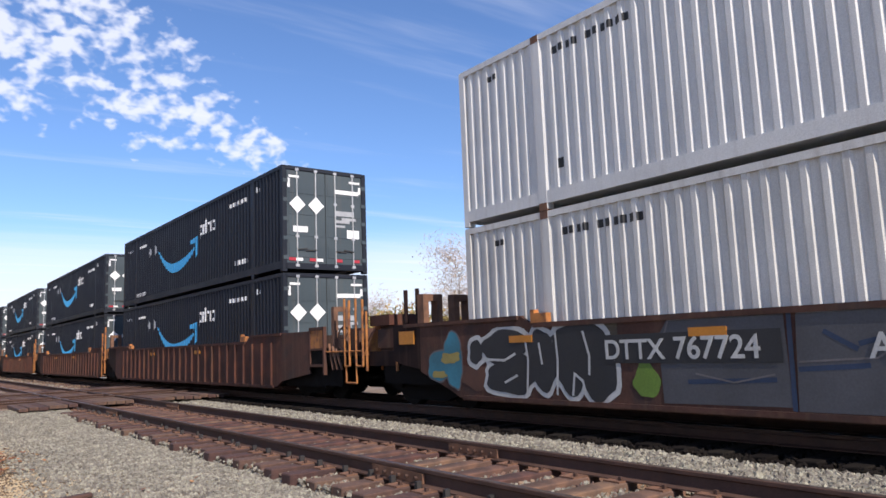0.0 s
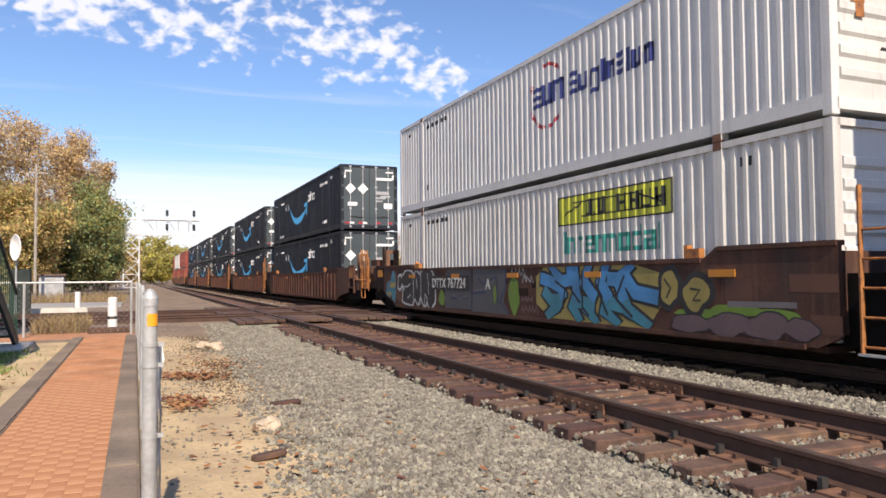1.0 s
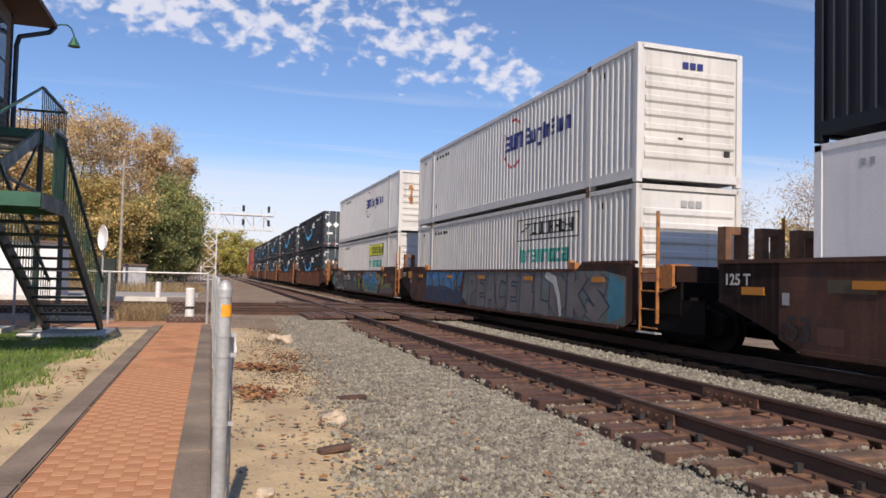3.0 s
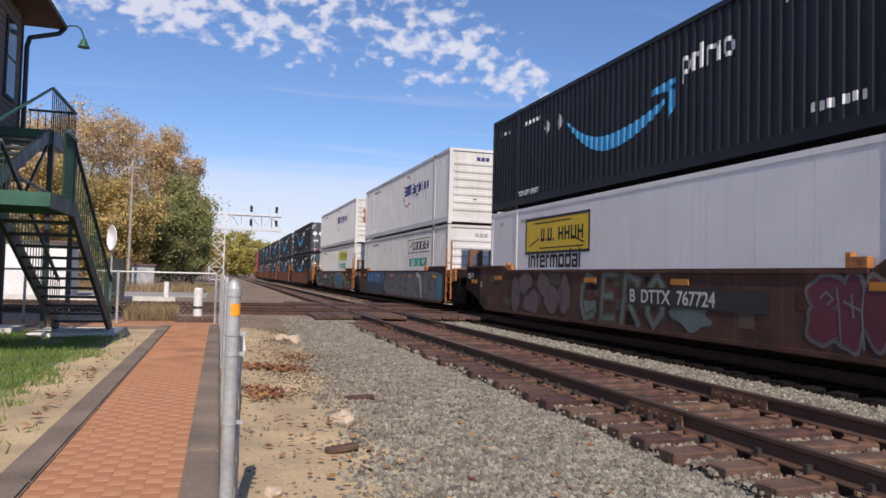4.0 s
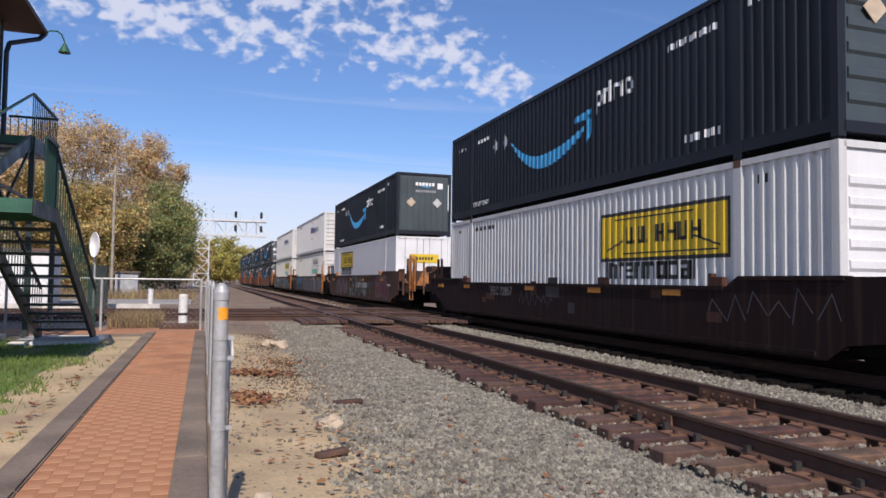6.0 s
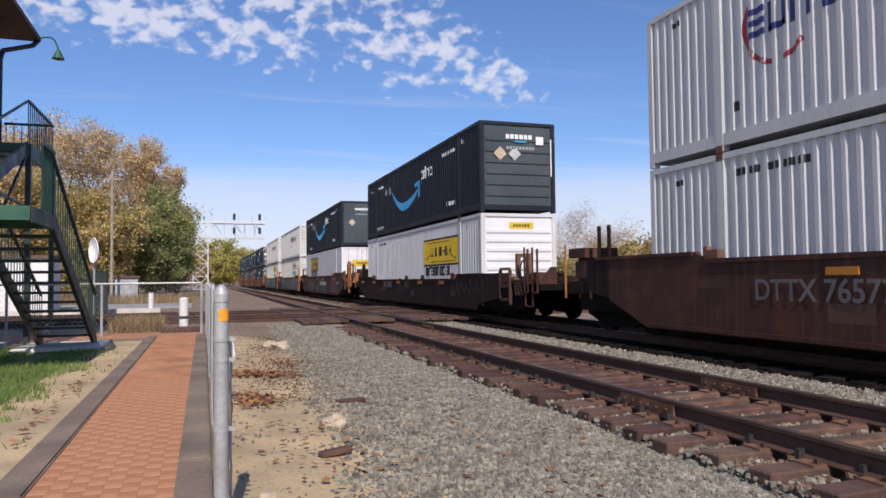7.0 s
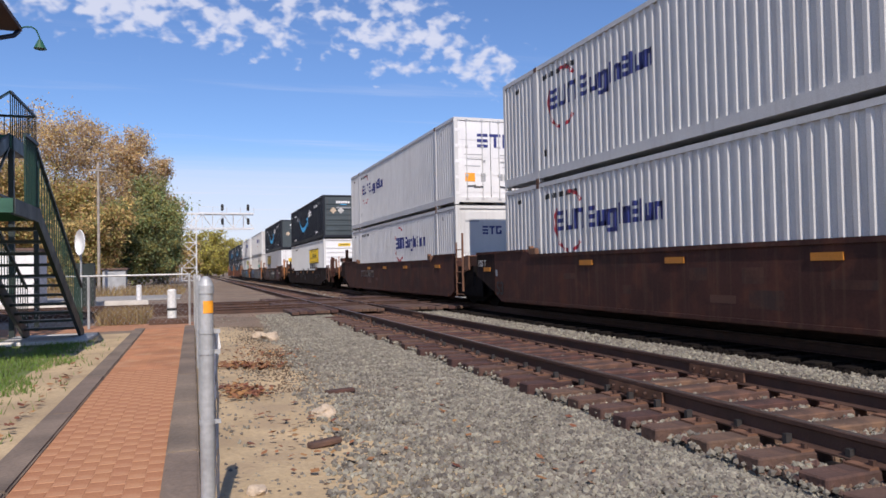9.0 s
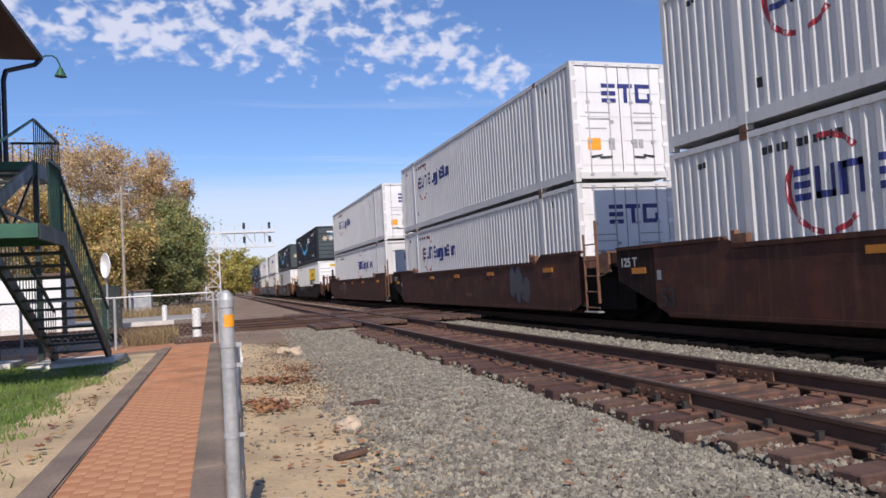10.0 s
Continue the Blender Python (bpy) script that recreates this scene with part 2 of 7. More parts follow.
M = dict(
    dirt=mat("dry_earth", (0.52, 0.39, 0.225), 0.95, var=0.2, scale=0.9, fine=25, bump=0.6, second=(0.33, 0.24, 0.15), amount=0.6),
    soil=mat("brown_soil", (0.22, 0.155, 0.105), 0.95, var=0.3, scale=0.5, fine=15, bump=0.6, second=(0.30, 0.24, 0.17), amount=0.6),
    clod=mat("brown_clods", (0.125, 0.088, 0.058), 0.95, var=0.3, scale=6, fine=60, bump=0.2, rnd=0.4, spec=0.2),
    stone=mat("ballast_stone", (0.222, 0.203, 0.162), 0.9, var=0.3, scale=6, fine=60, bump=0.2, rnd=0.45),
    # oily stone with the shade under the train put into its colour
    oily_shaded_stone=mat("oily_shaded_ballast", (0.013, 0.0105, 0.009), 0.95, var=0.3, scale=6, fine=60, bump=0.2, rnd=0.4, spec=0.1),
    rusty_stone=mat("rust_stained_ballast", (0.165, 0.105, 0.075), 0.9, var=0.3, scale=6, fine=60, bump=0.2, rnd=0.45),
    tie=mat("weathered_tie_wood", (0.085, 0.047, 0.036), 0.9, var=0.35, scale=2, fine=30, bump=0.5, rnd=0.35, second=(0.17, 0.085, 0.055), amount=0.6),
    rail=mat("rusty_rail_steel", (0.085, 0.045, 0.032), 0.75, 0.2, var=0.3, scale=4, fine=50),
    railtop=mat("worn_rail_head", (0.16, 0.12, 0.10), 0.42, 0.7, var=0.2, scale=5, fine=40, bump=0.05),
    plate=mat("rusted_plate", (0.17, 0.085, 0.05), 0.8, 0.1, var=0.35, scale=6, fine=60),
    brick=mat("red_paving_brick", (0.48, 0.225, 0.115), 0.95, var=0.2, scale=1.6, fine=45, bump=0.2, rnd=0.03, second=(0.50, 0.31, 0.18), amount=0.45, spec=0.2),
    mortar=mat("sandy_joint", (0.45, 0.22, 0.115), 0.95, var=0.2, scale=5, fine=50),
    timber=mat("grey_landscape_timber", (0.205, 0.155, 0.115), 0.9, var=0.3, scale=1.5, fine=30, bump=0.4, rnd=0.12),
    grass=mat("lawn_grass", (0.17, 0.26, 0.05), 0.8, var=0.3, scale=1.5, fine=12, rnd=0.35, bump=0, translucent=0.35),
    lawn=mat("lawn_soil", (0.13, 0.17, 0.05), 0.95, var=0.3, scale=0.8, fine=20, bump=0.5, second=(0.40, 0.32, 0.19), amount=0.75, edge=(0.55, 0.68)),
    galv=mat("galvanised_pipe", (0.42, 0.43, 0.43), 0.5, 0.25, var=0.15, scale=3, fine=40, bump=0.08),
    orange=mat("orange_reflector", (0.9, 0.36, 0.02), 0.5, var=0.08, bump=0),
    white=mat("white_paint", (0.82, 0.82, 0.80), 0.55, var=0.06, scale=2, fine=20, bump=0.04),
    concrete=mat("pale_concrete", (0.66, 0.63, 0.57), 0.9, var=0.15, scale=1.5, fine=30, bump=0.3),
    asphalt=mat("grey_road", (0.34, 0.33, 0.31), 0.9, var=0.12, scale=0.4, fine=15),
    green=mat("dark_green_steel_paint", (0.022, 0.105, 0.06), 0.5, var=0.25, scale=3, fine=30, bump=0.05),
    # the stair's green with shade mixed into the colour, for the balusters
    green_in_shade=mat("shaded_green_steel_paint", (0.018, 0.055, 0.038), 0.55, var=0.25, scale=3, fine=30, bump=0.05),
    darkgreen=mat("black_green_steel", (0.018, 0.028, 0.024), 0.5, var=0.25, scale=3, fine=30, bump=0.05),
    dark=mat("dark_steel", (0.03, 0.027, 0.026), 0.7, var=0.3, scale=3, fine=30),
    siding=mat("grey_brown_siding", (0.20, 0.16, 0.135), 0.8, var=0.15, scale=2, fine=30),
    roof=mat("brown_roof", (0.14, 0.09, 0.07), 0.85, var=0.2, scale=2, fine=25),
    glass=mat("window_glass", (0.04, 0.05, 0.06), 0.08, var=0.05, bump=0),
    gutter=mat("blue_black_downspout", (0.02, 0.03, 0.055), 0.45, var=0.1, bump=0),
    silver=mat("aluminium_paint", (0.66, 0.67, 0.67), 0.5, 0.3, var=0.08, bump=0.02),
    bark=mat("bark", (0.13, 0.10, 0.075), 0.9, var=0.3, scale=3, fine=20, bump=0.4),
    palebark=mat("pale_bark", (0.34, 0.30, 0.25), 0.9, var=0.3, scale=3, fine=20, bump=0.3),
    leaf_green=mat("green_leaves", (0.31, 0.38, 0.17), 0.75, var=0.3, scale=0.4, fine=4, bump=0, rnd=0.45, translucent=0.45),
    leaf_gold=mat("golden_leaves", (0.68, 0.47, 0.20), 0.75, var=0.3, scale=0.35, fine=4, bump=0, rnd=0.4, translucent=0.45),
    leaf_tan=mat("tan_leaves", (0.66, 0.54, 0.39), 0.8, var=0.25, scale=0.35, fine=4, bump=0, rnd=0.4, translucent=0.45),
    leaf_yellow=mat("yellow_green_leaves", (0.58, 0.50, 0.11), 0.75, var=0.35, scale=0.3, fine=4, bump=0, rnd=0.4, translucent=0.45),
    leaf_olive=mat("olive_leaves", (0.40, 0.36, 0.13), 0.75, var=0.35, scale=0.3, fine=4, bump=0, rnd=0.4, translucent=0.45),
    twig=mat("bare_twigs", (0.62, 0.50, 0.42), 0.9, var=0.2, scale=0.5, fine=5, bump=0, rnd=0.25, translucent=0.4),
    litter=mat("dead_leaves", (0.27, 0.12, 0.05), 0.85, var=0.3, scale=5, fine=30, bump=0, rnd=0.4),
    weed=mat("dry_weeds", (0.27, 0.19, 0.09), 0.9, var=0.3, scale=1, fine=10, bump=0, rnd=0.4),
    rock=mat("pale_rock", (0.55, 0.44, 0.32), 0.9, var=0.15, scale=8, fine=50, bump=0.4),
    box_white=mat("white_container_paint", (0.66, 0.66, 0.645), 0.5, var=0.06, scale=1.2, fine=70, bump=0.03, streaks=0.16),
    box_worn=mat("worn_white_container_paint", (0.62, 0.61, 0.575), 0.55, var=0.08, scale=1.5, fine=70, bump=0.04, streaks=0.3),
    box_smooth=mat("smooth_panel_and_sunlit_white", (0.80, 0.80, 0.80), 0.4, var=0.05, scale=1, fine=70, bump=0.02, streaks=0.08),
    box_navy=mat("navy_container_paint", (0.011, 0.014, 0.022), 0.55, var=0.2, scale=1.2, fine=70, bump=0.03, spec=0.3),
    # ends of the navy containers, a lighter slate than their sides
    box_slate=mat("slate_container_end", (0.048, 0.066, 0.074), 0.5, var=0.15, scale=1.2, fine=70, bump=0.03, streaks=0.15),
    box_red=mat("red_container_paint", (0.24, 0.05, 0.03), 0.55, var=0.15, scale=1, fine=70, bump=0.03),
    gap=mat("door_gasket_black", (0.02, 0.02, 0.02), 0.8, var=0.1, bump=0),
    rod=mat("galvanised_rod", (0.5, 0.5, 0.5), 0.45, 0.5, var=0.1, bump=0),
    blue=mat("brand_blue", (0.02, 0.03, 0.17), 0.5, var=0.06, bump=0),
    redmark=mat("brand_red", (0.42, 0.03, 0.045), 0.5, var=0.08, bump=0),
    skyblue=mat("smile_blue", (0.05, 0.36, 0.68), 0.5, var=0.06, bump=0),
    yellow=mat("panel_yellow", (0.74, 0.50, 0.02), 0.5, var=0.06, scale=2, bump=0),
    lime=mat("panel_faded_yellow", (0.50, 0.52, 0.05), 0.55, var=0.12, scale=3, bump=0),
    teal=mat("teal_letters", (0.03, 0.30, 0.25), 0.5, var=0.08, bump=0),
    black=mat("black_marking", (0.02, 0.02, 0.02), 0.6, var=0.1, bump=0),
    greymark=mat("faded_marking", (0.36, 0.37, 0.38), 0.6, var=0.1, bump=0),
    car_brown=mat("oxide_brown_car_paint", (0.068, 0.028, 0.021), 0.75, var=0.3, scale=1.2, fine=20, bump=0.08, second=(0.125, 0.045, 0.025), amount=0.5, streaks=0.3, spec=0.25),
    car_rust=mat("rusty_car_paint", (0.088, 0.042, 0.030), 0.8, var=0.35, scale=1.3, fine=20, bump=0.1, second=(0.045, 0.034, 0.031), amount=0.6, streaks=0.3, spec=0.25),
    car_dark=mat("dark_brown_car_paint", (0.019, 0.009, 0.008), 0.8, var=0.25, scale=1.2, fine=20, bump=0.08, streaks=0.2, spec=0.2),
    safety=mat("yellow_orange_safety_paint", (0.40, 0.155, 0.04), 0.65, var=0.25, scale=4, fine=30, second=(0.13, 0.05, 0.028), amount=0.8),
    # bogie and wheel steel: grime plus the shade beneath the cars, both in colour
    bogie=mat("grimy_shaded_bogie_steel", (0.008, 0.0065, 0.006), 0.85, var=0.3, scale=4, fine=30, spec=0.12),
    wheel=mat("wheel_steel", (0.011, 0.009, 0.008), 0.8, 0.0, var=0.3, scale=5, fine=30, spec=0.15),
    reflector=mat("yellow_reflector", (0.52, 0.20, 0.02), 0.5, var=0.1, bump=0),
    g_black=mat("paint_black", (0.022, 0.022, 0.024), 0.6, var=0.2, scale=2, bump=0),
    g_white=mat("paint_white", (0.50, 0.50, 0.48), 0.6, var=0.15, scale=2, bump=0),
    g_grey=mat("paint_grey", (0.075, 0.075, 0.083), 0.6, var=0.2, scale=1.5, bump=0),
    g_silver=mat("paint_silver", (0.15, 0.135, 0.135), 0.6, var=0.25, scale=1.5, bump=0),
    g_green=mat("paint_green", (0.13, 0.22, 0.03), 0.6, var=0.15, scale=2, bump=0),
    g_teal=mat("paint_teal", (0.04, 0.20, 0.27), 0.6, var=0.3, scale=1.5, bump=0),
    g_blue=mat("paint_blue", (0.05, 0.22, 0.44), 0.6, var=0.3, scale=1.5, bump=0),
    g_ochre=mat("paint_ochre", (0.30, 0.24, 0.07), 0.6, var=0.2, scale=2, bump=0),
    g_maroon=mat("paint_maroon", (0.11, 0.02, 0.035), 0.6, var=0.2, scale=2, bump=0),
    g_pink=mat("paint_mauve", (0.22, 0.13, 0.14), 0.6, var=0.15, scale=2, bump=0),
    g_navy=mat("paint_dark_blue", (0.022, 0.04, 0.085), 0.6, var=0.25, scale=1.5, bump=0),
    g_rust=mat("paint_rust_red", (0.105, 0.045, 0.028), 0.75, var=0.3, scale=1.5, bump=0.03),
    g_olive=mat("paint_olive_brown", (0.085, 0.065, 0.04), 0.75, var=0.3, scale=1.5, bump=0.03),
    g_mint=mat("paint_faded_green_grey", (0.12, 0.15, 0.14), 0.7, var=0.3, scale=1.5, bump=0),
    g_mauve=mat("paint_dusky_mauve", (0.13, 0.085, 0.09), 0.65, var=0.2, scale=1.5, bump=0),
    lens=mat("signal_lens", (0.03, 0.03, 0.03), 0.3, var=0.1, bump=0),
)


# ---- mesh helpers ----
def box(bm, x0, x1, y0, y1, z0, z1):
    v = [bm.verts.new((x, y, z)) for z in (z0, z1) for x, y in ((x0, y0), (x1, y0), (x1, y1), (x0, y1))]
    for f in ((3, 2, 1, 0), (4, 5, 6, 7), (0, 1, 5, 4), (1, 2, 6, 5), (2, 3, 7, 6), (3, 0, 4, 7)):
        bm.faces.new([v[i] for i in f])


def rod(bm, a, b, r, n=8, r2=None):
    a, b = Vector(a), Vector(b)
    d = (b - a).normalized()
    u = d.orthogonal().normalized()
    w = d.cross(u)
    r2 = r if r2 is None else r2
    ra = [bm.verts.new(a + (u * math.cos(k) + w * math.sin(k)) * r) for k in (2 * math.pi * i / n for i in range(n))]
    rb = [bm.verts.new(b + (u * math.cos(k) + w * math.sin(k)) * r2) for k in (2 * math.pi * i / n for i in range(n))]
    for i in range(n):
        bm.faces.new((ra[i], ra[(i + 1) % n], rb[(i + 1) % n], rb[i]))
    bm.faces.new(ra[::-1])
    bm.faces.new(rb)


def beam(bm, a, b, w, hgt):
    """A rectangular bar from a to b."""
    a, b = Vector(a), Vector(b)
    d = (b - a).normalized()
    u = d.cross(Vector((0, 0, 1)))
    u = (u if u.length > 1e-3 else Vector((1, 0, 0))).normalized() * (w / 2)
    t = u.cross(d).normalized() * (hgt / 2)
    v = [bm.verts.new(p + u * s + t * q) for p in (a, b) for s, q in ((-1, -1), (1, -1), (1, 1), (-1, 1))]
    for f in ((3, 2, 1, 0), (4, 5, 6, 7), (0, 1, 5, 4), (1, 2, 6, 5), (2, 3, 7, 6), (3, 0, 4, 7)):
        bm.faces.new([v[i] for i in f])


def prism(bm, pts, y0, y1):
    """Extrude an outline in x, z along y."""
    a = [bm.verts.new((x, y0, z)) for x, z in pts]
    b = [bm.verts.new((x, y1, z)) for x, z in pts]
    n = len(pts)
    for i in range(n):
        bm.faces.new((a[i], a[(i + 1) % n], b[(i + 1) % n], b[i]))
    bm.faces.new(a[::-1])
    bm.faces.new(b)


def slab(bm, pts, x0, x1):
    """Extrude an outline in y, z along x."""
    a = [bm.verts.new((x0, y, z)) for y, z in pts]
    b = [bm.verts.new((x1, y, z)) for y, z in pts]
    n = len(pts)
    for i in range(n):
        bm.faces.new((a[i], a[(i + 1) % n], b[(i + 1) % n], b[i]))
    bm.faces.new(a[::-1])
    bm.faces.new(b)


def mesh_of(bm, name):
    bmesh.ops.recalc_face_normals(bm, faces=bm.faces)
    me = bpy.data.meshes.new(name)
    bm.to_mesh(me)
    bm.free()
    return me


def part(name, bm, material, parent=None, label="", m=None):
    me = mesh_of(bm, name) if isinstance(bm, bmesh.types.BMesh) else bm
    if material and not me.materials:
        me.materials.append(material)
    ob = new(name, me)
    ob.parent = parent
    if m is not None:
        ob.matrix_basis = m
    if label:
        tagged(ob, label)
    return ob


def empty(name, m, label, category, group="", kind=""):
    ob = new(name)
    ob.matrix_basis = m
    return tagged(ob, label, category, group, kind)


def built(fn, *a):
    bm = bmesh.new()
    fn(bm, *a)
    return bm


def soup(name, verts, faces, material):
    me = bpy.data.meshes.new(name)
    me.from_pydata(verts, [], faces)
    me.materials.append(material)
    return me


# ---- ground ----
NEAR_C, MAIN_C = 5.03, 9.445          # centres of the two tracks


def ground_z(x, y):
    """Height of the ground: a path level, a dirt bank, and the ballast shoulder."""
    z = -0.08
    if x > 0.05:
        z = -0.16 - 0.14 * min(1, (x - 0.05) / 2.5)
    if x > 2.5:
        z += 0.04 * min(1, (x - 2.5) / 0.6)
    if 2.9 < x < 6.5:
        z -= 0.045 * min(1, (x - 2.9) / 0.7)
    if x > 11.5:
        z -= min(0.6, (x - 11.5) * 0.2)
    if y > 19 and x < 5:
        k = min(1, (y - 19) / 3)
        z = z * (1 - k) - 0.17 * k
    return z


def make_ground():
    xs = [-3000, -800, -200, -80, -40, -25, -18, -14] + [i * 0.5 for i in range(-24, 41)] + [24, 30, 40, 70, 150, 800, 3000]
    xs = sorted(set(xs + [0.0, 0.05, 0.1]))
    ys = [-3000, -600, -120, -60, -30] + [i * 0.7 for i in range(-20, 60)] + [46, 52, 60, 75, 95, 130, 180, 300, 700, 3000]
    verts = [(x, y, ground_z(x, y) + (0.02 * noise.noise((x, y, 0)) if x > 0.1 else 0)) for y in ys for x in xs]
    n = len(xs)
    faces = [(j * n + i, j * n + i + 1, (j + 1) * n + i + 1, (j + 1) * n + i) for j in range(len(ys) - 1) for i in range(n - 1)]
    me = soup("ground", verts, faces, M["soil"])
    me.materials.append(M["dirt"])
    me.materials.append(M["lawn"])
    for p in me.polygons:
        x, y = p.center[0], p.center[1]
        if 0.04 < x < 2.2 and -8 < y < 19:
            p.material_index = 1
        elif -2.0 < x < -0.9 and -8 < y < 17:
            p.material_index = 1
        elif -14 < x < -0.9 and -8 < y < 17:
            p.material_index = 2
    tagged(new("ground", me), "bare brown soil, dry tan dirt and lawn beside the tracks", "ground", kind="structure")


make_ground()


def rail_section():
    pts = [(-0.070, -0.172), (0.070, -0.172), (0.070, -0.160), (0.014, -0.142), (0.010, -0.052), (0.036, -0.036), (0.036, -0.006), (0.028, 0.0)]
    return pts + [(-x, z) for x, z in reversed(pts[5:])] + [(-0.010, -0.052), (-0.014, -0.142), (-0.070, -0.160)]


def make_rail(name, x, y0, y1, along="y", label=""):
    bm = bmesh.new()
    prism(bm, rail_section(), y0, y1)
    me = mesh_of(bm, name)
    me.materials.append(M["rail"])
    me.materials.append(M["railtop"])
    for p in me.polygons:
        if p.normal.z > 0.9 and p.center.z > -0.01:
            p.material_index = 1
    m = pose(x, 0, 0) if along == "y" else pose(0, x, 0, 0, 0, -90)
    ob = new(name, me)
    ob.matrix_basis = m
    return tagged(ob, label or "rusty brown steel rail spiked to wooden ties", "rail", "rails", "structure")


for xr in (NEAR_C - 0.753, NEAR_C + 0.753):
    make_rail("rail", xr, -40, 330)
for xr in (MAIN_C - 0.753, MAIN_C + 0.753):
    make_rail("rail", xr, -60, 165)
CROSS = ((24.4, 25.9), (28.4, 29.9))
for pair in CROSS:
    for yr in pair:
        make_rail("rail", yr, -60, 60, "x", "rusty rail of the track crossing at grade")
        

def joint_bars():
    for x, y in ((NEAR_C - 0.753, 6.3), (NEAR_C + 0.753, 6.9), (NEAR_C - 0.753, 18.2), (NEAR_C + 0.753, 18.6)):
        thing = empty("joint_bar", pose(x, y, 0), "rusty bolted joint bar on a rail", "rail joint", "rail joints")
        for s in (-1, 1):
            bm = bmesh.new()
            slab(bm, [(-0.46, -0.145), (0.46, -0.145), (0.46, -0.045), (-0.46, -0.045)], s * 0.012, s * 0.042)
            part("splice_plate", bm, M["plate"], thing)
        for k in (-0.36, -0.2, -0.06, 0.06, 0.2, 0.36):
            bm = bmesh.new()
            rod(bm, (-0.075, k, -0.095), (0.06, k, -0.095), 0.018, 6)
            part("bolt", bm, M["rail"], thing)


joint_bars()


def tie_mesh():
    bm = bmesh.new()
    box(bm, -1.32, 1.32, -0.115, 0.115, -0.18, 0)
    bmesh.ops.bevel(bm, geom=bm.edges[:], offset=0.012, segments=1, affect="EDGES")
    me = mesh_of(bm, "tie")
    me.materials.append(M["tie"])
    return me


def make_ties():
    me = tie_mesh()
    plate = mesh_of(built(box, -0.18, 0.18, -0.10, 0.10, -0.176, -0.160), "tie_plate")
    plate.materials.append(M["plate"])
    spike = mesh_of(built(box, -0.016, 0.016, -0.075, -0.04, -0.165, -0.125), "spike")
    spike.materials.append(M["rail"])
    anchor = bmesh.new()
    box(anchor, -0.753 - 0.085, -0.753 - 0.03, 0.125, 0.165, -0.19, -0.10)
    anchor = mesh_of(anchor, "rail_anchor")
    anchor.materials.append(M["dark"])
    # main-track ties take the same near-black, which carries the train's shade
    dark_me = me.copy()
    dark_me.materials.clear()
    dark_me.materials.append(M["oily_shaded_stone"])
    rr = random.Random(5)
    y, i = 0.6, 0
    while y < 62:
        thing = new("railroad_tie", me)
        thing.matrix_basis = pose(NEAR_C + rr.uniform(-0.07, 0.07) - 0.04, y, -0.176 + rr.uniform(-0.008, 0.004), 0, rr.uniform(-0.4, 0.4), rr.uniform(-1.2, 1.2))
        tagged(thing, "weathered red-brown wooden tie bedded in grey ballast", "railroad tie", "ties of the near track")
        if y < 22:
            for q in (-0.753, 0.753):
                tp = part("tie_plate", plate, None, thing, "", pose(q, 0, 0.176))
                for k in (-0.105, 0.105):
                    part("spike", spike, None, tp, "", pose(k, 0, 0))
            part("rail_anchor", anchor, None, thing, "", pose(0.0, 0, 0.176))
        y += 0.5 + rr.uniform(-0.03, 0.03)
    y = -6.0
    while y < 24:
        thing = new("railroad_tie", dark_me)
        thing.matrix_basis = pose(MAIN_C - 0.32 + rr.uniform(-0.05, 0.05), y, -0.176, 0, 0, rr.uniform(-1, 1))
        tagged(thing, "dark wooden tie under the train", "railroad tie", "ties of the main track")
        y += 0.52
    bm = bmesh.new()
    for cx, y in [(NEAR_C, 62 + 0.52 * i) for i in range(108)] + [(MAIN_C, 24 + 0.52 * i) for i in range(170)]:
        box(bm, cx - 1.32, cx + 1.32, y - 0.115, y + 0.115, -0.35, -0.176 - rr.uniform(0, 0.01))
    tagged(part("far_ties", bm, M["tie"]), "brown wooden ties running into the distance", "railroad tie", kind="stuff")
    for pair in CROSS:
        for k in range(-24, 5):
            thing = new("railroad_tie", me)
            thing.matrix_basis = pose(k * 0.55 + 0.2, sum(pair) / 2, -0.178, 0, 0, 90)
            tagged(thing, "wooden tie of the crossing track", "railroad tie", "ties of the crossing track")


make_ties()


def make_planks():
    rr = random.Random(8)
    bm = bmesh.new()
    box(bm, -0.11, 0.11, -1.2, 1.2, -0.09, 0)
    bmesh.ops.bevel(bm, geom=bm.edges[:], offset=0.01, segments=1, affect="EDGES")
    me = mesh_of(bm, "plank")
    me.materials.append(M["tie"])
    deck = empty("crossing_planks", pose(0, 0, 0), "worn brown timber planks laid between the crossing rails", "crossing deck", kind="structure")
    for k in range(26):
        x = 2.9 + k * 0.235
        if min(abs(x - NEAR_C + 0.753), abs(x - NEAR_C - 0.753), abs(x - MAIN_C + 0.753)) < 0.2:
            continue
        for y in (22.8, 27.15, 31.2):
            part("plank", me, None, deck, "", pose(x, y + rr.uniform(-0.1, 0.1), -0.02 - rr.uniform(0, 0.03), 0, 0, rr.uniform(-0.6, 0.6)))


make_planks()


